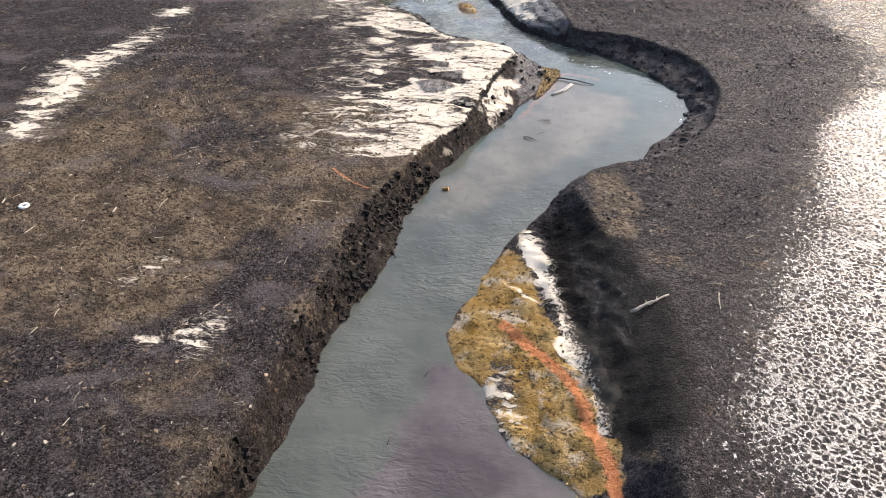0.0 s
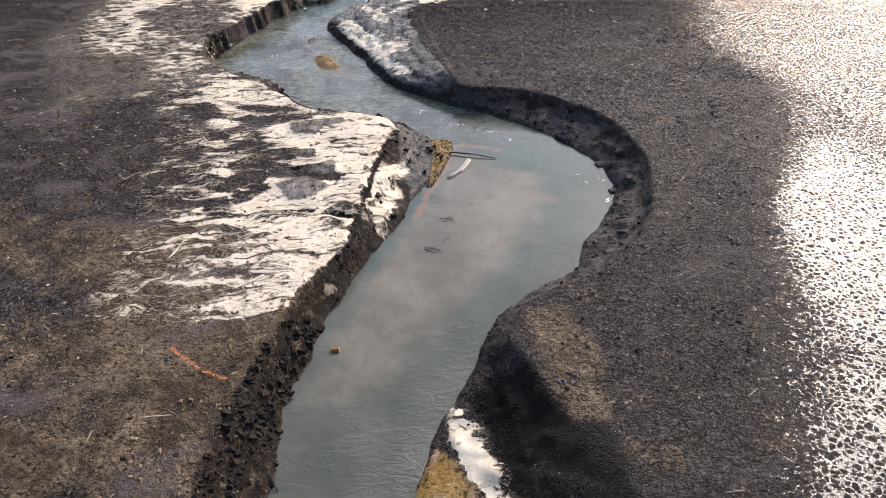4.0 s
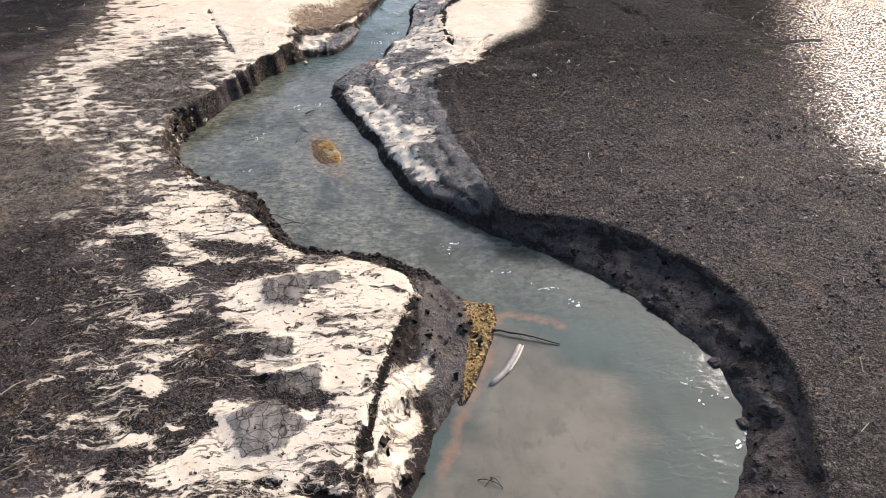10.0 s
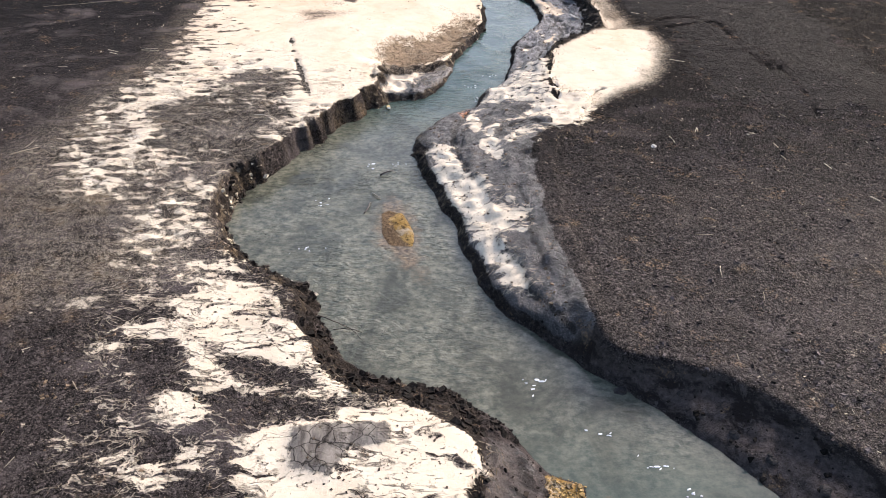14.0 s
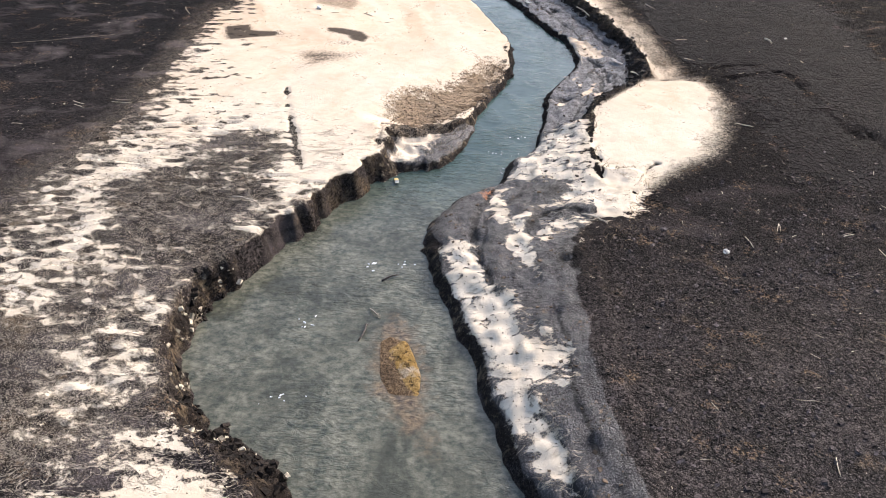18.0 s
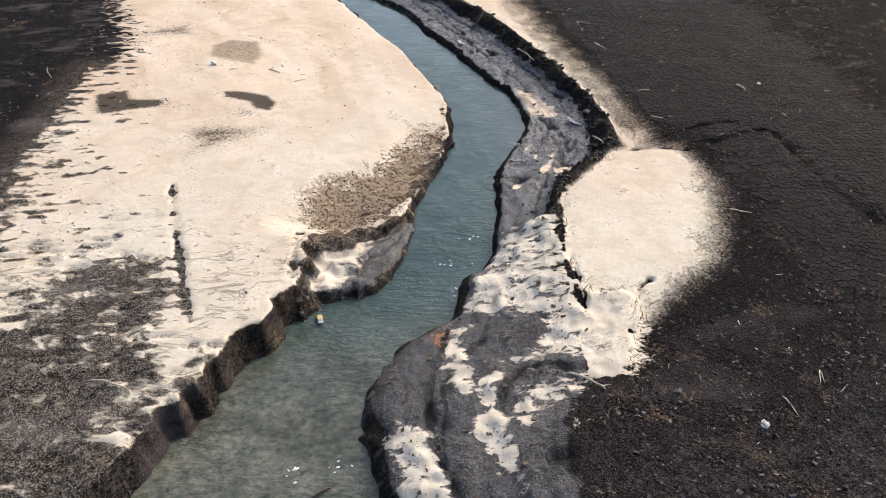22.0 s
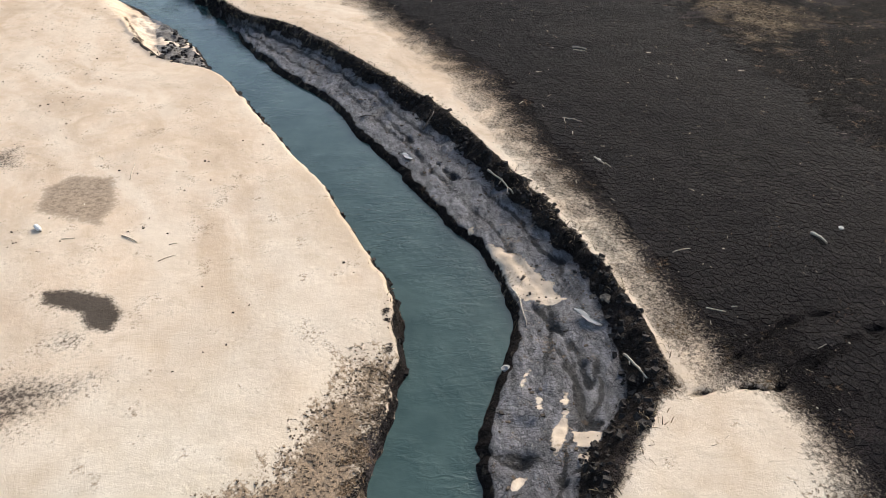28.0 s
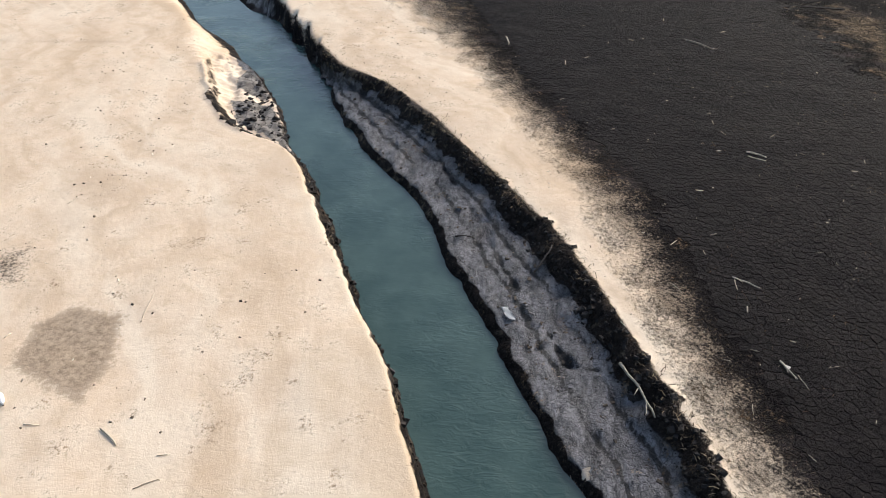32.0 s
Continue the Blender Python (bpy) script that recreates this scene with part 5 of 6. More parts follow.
def build_water():
    xs, ys = np.arange(-12, 6, 0.1), np.arange(2.6, 57, 0.1)
    X, Y = np.meshgrid(xs, ys)
    x, y = X.ravel(), Y.ravel()
    w = inside(x, y, np.vstack([WL, WR[::-1]]))
    d = np.minimum(line_distance(x, y, WL), line_distance(x, y, WR))
    keep = w | (d < 0.3)
    nx, ny = len(xs), len(ys)
    idx = np.arange(nx * ny).reshape(ny, nx)
    quads = np.stack([idx[:-1, :-1], idx[:-1, 1:], idx[1:, 1:], idx[1:, :-1]], -1).reshape(-1, 4)
    quads = quads[keep[quads].all(1)]
    used = np.unique(quads)
    back = np.zeros(nx * ny, int)
    back[used] = np.arange(len(used))
    x, y = x[used], y[used]
    pool = [(-0.9, 10.3), (0.2, 10.4), (1.2, 11.6), (2.6, 13.2), (3.4, 14.4), (3.4, 15.4), (2.4, 16.3), (1.9, 16.6), (1.4, 15.3), (0.5, 13.5), (-0.4, 11.8)]
    milk = np.maximum(0.8 * blob(x, y, MILK, 0.8), 0.62 * np.clip(1.3 * blob(x, y, pool, 0.7), 0, 1))
    rust = 0.5 * np.clip(1 - line_distance(x, y, smooth_line([(1.0, 14.2), (1.35, 15), (1.75, 15.8), (2.1, 16.7), (2.9, 16.4)])) / 0.25, 0, 1)
    clear = step(y, 15.5, 18.5) * step(-y, -27.5, -24.5)
    verts = np.stack([x, y, np.full(x.shape, WATER_Z)], -1)
    return sheet("water", verts, back[quads], WATER, {"milk": milk, "clear": clear, "grit": 0.9 * step(-y, -18, -9), "rust": rust, "shoal": blob(x, y, ISL_SHOAL, 0.3), "silt": blob(x, y, SILT, 0.3)})


ground, GRID = build_ground()
tagged(ground, "dark cracked mud flat with pale crusts and sand", "ground", kind="structure")
water = build_water()
tagged(water, "murky teal creek water with small ripples", "water", kind="structure")


# ---- materials of the loose things ----
def plain(name, dark, light, scale, rough, bump=0.4, dist=0.004, stretch=(1, 1, 1), spec=0.4, island=False, lift=0.5):
    """A grained surface between two colours, varied from piece to piece."""
    n = Nodes(name)
    v = n.scaled(n.obj(), stretch)
    a = n.fit(n.noise(v, scale, 5, 0.62), 0.34, 0.66)
    c = n.mix(a, dark, light)
    if island:
        r = n.node("ShaderNodeNewGeometry").outputs["Random Per Island"]
    else:
        r = n.rand()
    dim = n.node("ShaderNodeMix", data_type="RGBA", blend_type="MULTIPLY")
    dim.inputs[0].default_value = 1.0
    n.put(dim.inputs[6], c)
    grey = n.node("ShaderNodeCombineColor")
    k = n.fit(r, 0, 1, 1 - lift, 1 + 0.4 * lift)
    for s in grey.inputs[:3]:
        n.put(s, k)
    n.put(dim.inputs[7], grey.outputs[0])
    n.set(Base_Color=dim.outputs[2], Roughness=n.fit(a, 0, 1, rough, min(1, rough + 0.18)), Normal=n.bump(a, bump, dist), Specular_IOR_Level=spec)
    return n.mat


STRAW = plain("bleached_straw", (0.42, 0.34, 0.23), (0.72, 0.63, 0.48), 30, 0.7, stretch=(1, 1, 1))
WOOD_PALE = plain("bleached_wood", (0.3, 0.24, 0.17), (0.66, 0.58, 0.46), 40, 0.72)
WOOD_DARK = plain("wet_wood", (0.018, 0.013, 0.01), (0.07, 0.05, 0.035), 40, 0.45)
CLOD = plain("mud_clod", (0.005, 0.004, 0.0037), (0.035, 0.027, 0.021), 22, 0.75, 0.8, 0.01, spec=0.15, island=True, lift=0.8)
PEAT = plain("black_peat", (0.006, 0.0045, 0.004), (0.035, 0.025, 0.018), 30, 0.7, 0.8, 0.01, island=True, lift=0.8)
CHIP_PALE = plain("pale_litter", (0.35, 0.29, 0.2), (0.7, 0.62, 0.48), 20, 0.75, island=True, lift=0.8)
CHIP_DARK = plain("dark_litter", (0.03, 0.022, 0.016), (0.16, 0.115, 0.075), 20, 0.75, island=True, lift=0.8)
CRUST = plain("pale_crust", (0.5, 0.43, 0.33), (0.86, 0.79, 0.66), 18, 0.85, 0.6, 0.006, island=True, lift=0.35)
DULL = plain("dull_crust", (0.03, 0.025, 0.02), (0.17, 0.145, 0.11), 16, 0.85, 0.8, 0.01, lift=0.3)
ROOT = plain("root_fibre", (0.05, 0.035, 0.02), (0.3, 0.23, 0.14), 20, 0.8, island=True, lift=0.9)
PEBBLE = plain("ochre_pebble", (0.1, 0.06, 0.02), (0.45, 0.3, 0.1), 25, 0.6, island=True, lift=0.9)
BLOCK = plain("bank_block", (0.012, 0.0096, 0.009), (0.06, 0.05, 0.046), 12, 0.7, 0.9, 0.02, lift=0.5)
GRIT = plain("brown_grit", (0.13, 0.093, 0.06), (0.36, 0.265, 0.175), 25, 0.8, island=True, lift=0.5, spec=0.2)
CRUMB_BROWN = plain("dry_brown_crumb", (0.05, 0.035, 0.023), (0.3, 0.22, 0.145), 25, 0.9, island=True, lift=0.9, spec=0.1)
CRUMB_GREY = plain("dry_grey_crumb", (0.03, 0.025, 0.024), (0.16, 0.135, 0.13), 25, 0.85, island=True, lift=0.9, spec=0.15)
STONE = plain("pale_stone", (0.38, 0.36, 0.32), (0.66, 0.63, 0.57), 14, 0.75)
PLASTIC = plain("white_plastic", (0.74, 0.74, 0.72), (0.86, 0.86, 0.84), 12, 0.35, 0.05)
CARD = plain("faded_yellow_card", (0.42, 0.3, 0.09), (0.62, 0.48, 0.2), 30, 0.6, 0.1)
CARD_TOP = plain("dirty_white_card", (0.5, 0.48, 0.42), (0.7, 0.68, 0.62), 30, 0.6, 0.1)
RUST = plain("rusty_tin", (0.3, 0.11, 0.02), (0.62, 0.3, 0.06), 40, 0.5, 0.5)
def plate_material(name, island):
    """Cracked mud, browner downstream and blacker upstream."""
    n = Nodes(name)
    p = n.pos()
    sep = n.node("ShaderNodeSeparateXYZ")
    n.put(sep.inputs[0], p)
    up = n.fit(sep.outputs[1], 20, 26.5, smooth=True)
    bite = n.fit(n.noise(p, 24, 5, 0.75), 0.42, 0.61)
    soft = n.fit(n.noise(p, 2.2, 5, 0.62), 0.34, 0.66)
    low = n.mix(up, (0.011, 0.0088, 0.0082), (0.0055, 0.0044, 0.0048))
    high = n.mix(up, n.mix(soft, (0.04, 0.032, 0.029), (0.066, 0.053, 0.047)), n.mix(soft, (0.0125, 0.01, 0.0107), (0.024, 0.0192, 0.0212)))
    r = n.node("ShaderNodeNewGeometry").outputs["Random Per Island"] if island else n.rand()
    c = n.mix(n.m("MULTIPLY", bite, n.fit(r, 0, 1, 0.45, 1.0)), low, high)
    n.set(Base_Color=c, Roughness=n.fit(bite, 0, 1, 0.75, 0.95), Normal=n.bump(bite, 0.9, 0.02), Specular_IOR_Level=0.09)
    return n.mat


PLATE = plate_material("mud_plate", False)
PLATE_FIELD = plate_material("mud_plate_field", True)
FOAM = plain("foam", (0.7, 0.72, 0.72), (0.88, 0.88, 0.88), 40, 0.5, 0.2, island=True, lift=0.2)


# ---- geometry helpers ----
GX, GY, GZ = GRID


def height(x, y):
    """Height of the ground at one place or many."""
    i = np.clip(np.searchsorted(GX, x) - 1, 0, len(GX) - 2)
    j = np.clip(np.searchsorted(GY, y) - 1, 0, len(GY) - 2)
    u = (x - GX[i]) / (GX[i + 1] - GX[i])
    v = (y - GY[j]) / (GY[j + 1] - GY[j])
    return (GZ[j, i] * (1 - u) + GZ[j, i + 1] * u) * (1 - v) + (GZ[j + 1, i] * (1 - u) + GZ[j + 1, i + 1] * u) * v


def rest(x, y):
    """Height of what a thing lies on: ground, or water where that is higher."""
    return max(float(height(x, y)), WATER_Z)


def tube(bm, pts, radii, sides=7):
    """A round, tapered stem through the points, closed at both ends."""
    rings = []
    for k, p in enumerate(pts):
        a = Vector(pts[min(k + 1, len(pts) - 1)]) - Vector(pts[max(k - 1, 0)])
        q = a.to_track_quat("Z", "Y")
        rings.append([bm.verts.new(Vector(p) + q @ Vector((math.cos(t) * radii[k], math.sin(t) * radii[k], 0))) for t in (2 * math.pi * i / sides for i in range(sides))])
    for a, c in zip(rings, rings[1:]):
        for i in range(sides):
            bm.faces.new((a[i], a[(i + 1) % sides], c[(i + 1) % sides], c[i]))
    bm.faces.new(rings[0][::-1])
    bm.faces.new(rings[-1])
    return bm


def part(name, bm, material, parent=None, label="", smooth=True):
    """One mesh from bm, under a thing where a parent is given."""
    me = bpy.data.meshes.new(name)
    bm.to_mesh(me)
    bm.free()
    for f in me.polygons:
        f.use_smooth = smooth
    me.materials.append(material)
    ob = new(name, me)
    ob.parent = parent
    if label:
        ob["label"] = label
    return ob


def crooked(p0, p1, n, wob, rng, sag=0.0):
    """Points from p0 to p1 that wander a little sideways."""
    p0, p1 = Vector(p0), Vector(p1)
    d = p1 - p0
    side = Vector((-d.y, d.x, 0)).normalized()
    bend = rng.uniform(-1, 1) * wob
    out = []
    for k in range(n):
        t = k / (n - 1)
        o = bend * 4 * t * (1 - t) + (rng.uniform(-1, 1) * wob * 0.35 if 0 < k < n - 1 else 0)
        out.append(p0 + d * t + side * o + Vector((0, 0, sag * 4 * t * (1 - t))))
    return out


RNG = random.Random(7)


def straw(x0, y0, x1, y1, thick, label, group):
    r = 0.5 * thick
    cx, cy = (x0 + x1) / 2, (y0 + y1) / 2
    z = rest(cx, cy)
    ln = math.hypot(x1 - x0, y1 - y0)
    za, zc = max(rest(x0, y0), z - 0.02) - z, max(rest(x1, y1), z - 0.02) - z
    pts = crooked((x0 - cx, y0 - cy, za + r), (x1 - cx, y1 - cy, zc + r), 6, 0.05 * ln, RNG, 0.004)
    bm = tube(bmesh.new(), pts, [r * k for k in (0.9, 1, 0.95, 0.9, 0.8, 0.6)], 6)
    ob = part("reed_stalk", bm, STRAW)
    ob.location = (cx, cy, z)
    return tagged(ob, label, "reed stalk", group)


def branch(x0, y0, x1, y1, r, material, label, group, name="drift_branch", twigs=3, lift=0.0):
    """A crooked branch with a forked end: stem and side twigs."""
    r *= 0.75
    z = max(rest(x0, y0), rest((x0 + x1) / 2, (y0 + y1) / 2) - 0.03)
    base = new(name)
    base.location = (x0, y0, z)
    ln = math.hypot(x1 - x0, y1 - y0)
    ze = max(rest(x1, y1), z - 0.25) - z
    pts = crooked((0, 0, r * 0.9), (x1 - x0, y1 - y0, ze + r * 0.8), 9, 0.06 * ln, RNG, lift)
    rad = [r * (1.05 - 0.5 * k / 8) * RNG.uniform(0.85, 1.12) for k in range(9)]
    part("stem", tube(bmesh.new(), pts, rad, 8), material, base)
    for k in range(twigs):
        i = RNG.choice((2, 3, 4, 5, 6, 7))
        a = math.atan2(y1 - y0, x1 - x0) + RNG.choice((-1, 1)) * RNG.uniform(0.45, 0.9)
        tl = ln * RNG.uniform(0.1, 0.24)
        p = pts[i]
        e = p + Vector((math.cos(a) * tl, math.sin(a) * tl, RNG.uniform(-0.3, 0.5) * r))
        part("twig", tube(bmesh.new(), crooked(p, e, 5, 0.08 * tl, RNG), [rad[i] * q for q in (0.55, 0.5, 0.42, 0.34, 0.2)], 6), material, base)
    return tagged(base, label, "branch", group)


def boxes(name, centres, sizes, turns, material, jitter=0.3, tilt=0.3, seed=3):
    """Many small angular pieces in one mesh; sizes are half lengths."""
    rs = np.random.RandomState(seed)
    m = len(centres)
    corner = np.array([(x, y, z) for z in (-1, 1) for y in (-1, 1) for x in (-1, 1)], float)
    v = corner[None] * (1 + rs.uniform(-jitter, jitter, (m, 8, 3)))
    v = v * sizes[:, None, :]
    t1, t2 = rs.uniform(-tilt, tilt, (2, m, 1))
    x, y, z = v[..., 0], v[..., 1], v[..., 2]
    y, z = y * np.cos(t1) - z * np.sin(t1), y * np.sin(t1) + z * np.cos(t1)
    x, z = x * np.cos(t2) + z * np.sin(t2), -x * np.sin(t2) + z * np.cos(t2)
    c, s = np.cos(turns)[:, None], np.sin(turns)[:, None]
    v = np.stack([x * c - y * s, x * s + y * c, z], -1) + centres[:, None, :]
    f = np.array([(0, 2, 3, 1), (4, 5, 7, 6), (0, 1, 5, 4), (2, 6, 7, 3), (1, 3, 7, 5), (0, 4, 6, 2)])
    quads = (np.arange(m)[:, None, None] * 8 + f[None]).reshape(-1, 4)
    ob = sheet(name, v.reshape(-1, 3), quads, material, {})
    ob.data.polygons.foreach_set("use_smooth", np.zeros(len(quads), bool))
    return ob


def scatter(name, n, box, keep, size, flat, material, label, seed, lift=0.6, tilt=0.3, jitter=0.3):
    """Litter of many small pieces, laid where keep(x, y) allows. size: shortest and longest half length; flat: width and height shares."""
    rs = np.random.RandomState(seed)
    x, y = rs.uniform(box[0], box[1], n), rs.uniform(box[2], box[3], n)
    k = rs.uniform(0, 1, n) < keep(x, y)
    x, y = x[k], y[k]
    a = size[0] * (size[1] / size[0]) ** (rs.uniform(0, 1, len(x)) ** 2)
    s = np.stack([a, a * rs.uniform(*flat[0], len(x)), a * rs.uniform(*flat[1], len(x))], -1)
    z = height(x, y) + s[:, 2] * lift
    ob = boxes(name, np.stack([x, y, z], -1), s, rs.uniform(0, math.pi, len(x)), material, jitter, tilt, seed + 1)
    return tagged(ob, label, name.replace("_", " "), kind="stuff")


# ---- loose things, downstream to upstream ----
STRAWS_DOWNSTREAM = [(-6.67, 8.84, -6.62, 9.05, 0.012), (-7.35, 9.98, -7.43, 9.85, 0.012), (-7.31, 10.26, -7, 9.94, 0.01), (-6.4, 9.82, -6.4, 10, 0.012), (-4.92, 9.66, -4.88, 9.94, 0.012), (-5.02, 9.38, -4.97, 9.48, 0.012), (-5.59, 9.47, -5.58, 9.61, 0.025), (3.32, 7.78, 3.25, 7.42, 0.012), (3.2, 7.96, 3.39, 7.96, 0.012), (-5.33, 7, -5.34, 7.17, 0.01), (-3.76, 15.55, -3.56, 15.79, 0.012), (-10.17, 15.35, -10.15, 15.56, 0.02), (-8.04, 23.53, -7.69, 23.57, 0.015), (-2.58, 9.95, -2.24, 9.94, 0.012), (-5.1, 11.71, -4.96, 11.76, 0.012), (-2.7, 12.98, -2.5, 13.5, 0.018)]
STRAWS_MIDDLE = [(-2.7, 12.96, -2.51, 13.5, 0.018), (-6.59, 28.54, -6.17, 28.49, 0.015), (-7.27, 28.37, -7.04, 28.26, 0.012), (-7.04, 23.33, -6.67, 23.61, 0.014), (-6.92, 23.61, -6.9, 23.92, 0.012), (7.01, 23.22, 7.05, 23.02, 0.012), (4.74, 19.66, 4.68, 19.46, 0.01), (4.35, 20.23, 4.31, 20, 0.012), (-10.38, 31.76, -8.17, 32.51, 0.008), (-7.36, 28.53, -7.08, 28.4, 0.014), (-6.55, 28.65, -6.24, 28.63, 0.014), (-8.07, 27.5, -7.84, 27.46, 0.014), (6.03, 24.33, 6.2, 24.4, 0.012), (5.2, 24.58, 5.12, 24.39, 0.012), (5.54, 28.12, 5.72, 28.03, 0.014)]
STRAWS_UPSTREAM = [(5.57, 28.13, 5.85, 27.99, 0.014), (4.61, 24.24, 4.65, 23.95, 0.014), (5.21, 24.6, 5.17, 24.4, 0.012), (6.03, 24.29, 6.21, 24.35, 0.014), (3.33, 24.94, 3.39, 24.99, 0.014), (-7.22, 34.84, -6.93, 34.28, 0.018), (-2.54, 36.17, -2.55, 36.64, 0.01), (6.41, 40.71, 6.66, 40.52, 0.016), (5.41, 32.73, 5.7, 32.79, 0.014), (5.35, 31.53, 5.57, 31.43, 0.012)]
STRAWS_END = [(6.16, 42.09, 6.14, 41.92, 0.012), (4.29, 37.05, 4.37, 36.84, 0.01), (5.16, 37.19, 5.12, 36.95, 0.01), (5.14, 36.6, 5.11, 36.48, 0.02), (5.36, 35.41, 5.4, 35.18, 0.01), (4.75, 34.19, 4.7, 34.03, 0.01), (4.7, 34.95, 4.66, 34.79, 0.01), (4.4, 34.99, 4.34, 34.65, 0.01), (4.57, 35.63, 4.65, 35.61, 0.01), (5.05, 34.27, 5.1, 34.18, 0.009), (-3.16, 34.41, -2.98, 34.4, 0.014), (-1.61, 34.06, -1.49, 34.08, 0.014), (-1.7, 33.65, -1.48, 33.78, 0.012), (-2.32, 34.38, -2.07, 34.17, 0.022), (-4.09, 35.76, -4.05, 35.85, 0.014), (3.72, 45.11, 3.69, 44.88, 0.02), (2.45, 46.67, 2.5, 46.09, 0.02), (-4.71, 38.85, -4.65, 38.97, 0.01)]
BRANCHES = [(2.1, 7.4, 2.64, 7.7, 0.03), (1.96, 16.4, 2.78, 16.05, 0.022), (-0.64, 23.55, -0.41, 23.71, 0.022), (-0.73, 22.92, -0.57, 22.73, 0.016), (-0.8, 22.27, -0.73, 22.61, 0.016), (-3.15, 24.98, -2.67, 24.78, 0.018), (2.3, 24.75, 2.64, 24.42, 0.022), (4.1, 31.03, 4.15, 30.48, 0.024), (3.11, 32.73, 3.14, 31.95, 0.016), (3.38, 35.65, 3.62, 34.81, 0.026), (6.71, 46.49, 7.19, 45.83, 0.022), (6.41, 40.83, 6.71, 40.65, 0.02), (5.14, 37.25, 5.44, 36.99, 0.012), (5.23, 35.63, 5.33, 35.34, 0.016), (7.55, 32.83, 7.64, 32.56, 0.03), (1.37, 38.54, 1.67, 38.53, 0.02), (2.5, 37.55, 2.77, 37.92, 0.02)]
TWIGS_IN_WATER = [(1.38, 14.12, 1.61, 14.01, 0.014), (1.03, 13.35, 1.25, 13.24, 0.016), (1.33, 13.46, 1.48, 13.54, 0.012), (1.03, 13.28, 1.26, 13.2, 0.014), (1.44, 14.03, 1.64, 14.14, 0.012), (-0.89, 5.48, -0.85, 5.62, 0.016), (-0.53, 6.57, -0.4, 6.75, 0.014), (-1.16, 19.52, -0.75, 19.45, 0.02), (-0.91, 19.39, -0.53, 19.34, 0.016), (-0.75, 19.45, -0.52, 19.19, 0.012), (1.06, 13.28, 1.28, 13.18, 0.014), (1.52, 14.14, 1.62, 13.97, 0.014), (-1.14, 9.1, -1.26, 9.41, 0.02)]
MUDCHIPS = [(-0.2, 5.02, 0.22, 4.89, 0.1), (-1.15, 5.25, -1.08, 5.19, 0.05), (-0.66, 4.96, -0.57, 4.93, 0.05)]

for row in STRAWS_DOWNSTREAM:
    straw(*row, "bleached broken reed stalk lying on brown mud", "stalks on the brown flat")
for row in STRAWS_MIDDLE:
    straw(*row, "bleached broken reed stalk lying on dark mud", "stalks on the dark flat")
for row in STRAWS_UPSTREAM:
    straw(*row, "pale dry reed stalk lying beside the creek", "stalks beside the bend")
for row in STRAWS_END:
    straw(*row, "pale dry reed stalk on cracked mud or sand", "stalks upstream")
for k, row in enumerate(BRANCHES):
    dark = k in (1, 2, 4, 15, 16)
    wet = k in (1, 2, 3, 4)
    label = "dark wet drift branch lying in the shallow water" if wet else "dark sodden branch stuck in the grey mud" if dark else "bleached crooked drift branch lying on the mud"
    branch(*row, WOOD_DARK if dark else WOOD_PALE, label, "drift branches", lift=0.02)
for x0, y0, x1, y1, r in TWIGS_IN_WATER:
    branch(x0, y0, x1, y1, 0.5 * r, WOOD_DARK, "small dark twig poking out of the water", "twigs in the water", "sunken_twig", 2, 0.03)


def ring_thing():
    bm = bmesh.new()
    n, m = 20, 8
    vs = [[bm.verts.new(((0.06 + 0.024 * math.cos(b)) * math.cos(a), (0.06 + 0.024 * math.cos(b)) * math.sin(a), 0.02 + 0.02 * math.sin(b))) for b in (2 * math.pi * j / m for j in range(m))] for a in (2 * math.pi * i / n for i in range(n))]
    for i in range(n):
        for j in range(m):
            bm.faces.new((vs[i][j], vs[(i + 1) % n][j], vs[(i + 1) % n][(j + 1) % m], vs[i][(j + 1) % m]))
    ob = part("plastic_ring", bm, PLASTIC)
    ob.location = (-7.1, 9.64, rest(-7.1, 9.64) - 0.004)
    tagged(ob, "small white plastic ring lying on brown mud", "plastic ring")


def turned(profile, sides=16):
    """A body of revolution from rows of (radius, height)."""
    bm = bmesh.new()
    rings = [[bm.verts.new((r * math.cos(2 * math.pi * i / sides), r * math.sin(2 * math.pi * i / sides), z)) for i in range(sides)] for r, z in profile]
    for a, c in zip(rings, rings[1:]):
        for i in range(sides):
            bm.faces.new((a[i], a[(i + 1) % sides], c[(i + 1) % sides], c[i]))
    bm.faces.new(rings[0][::-1])
    bm.faces.new(rings[-1])
    return bm


def bottle():
    base = new("plastic_bottle")
    part("body", turned([(0.028, 0), (0.034, 0.006), (0.034, 0.12), (0.03, 0.135), (0.014, 0.158), (0.012, 0.17)]), PLASTIC, base)
    cap = part("cap", turned([(0.015, 0.166), (0.0155, 0.168), (0.0155, 0.185), (0.014, 0.187)]), PLASTIC, base, "ribbed white cap")
    base.matrix_world = pose(-3.62, 34.8, rest(-3.6, 34.76) + 0.032, 88, 0, 38)
    tagged(base, "empty white plastic bottle lying on the sand", "bottle")


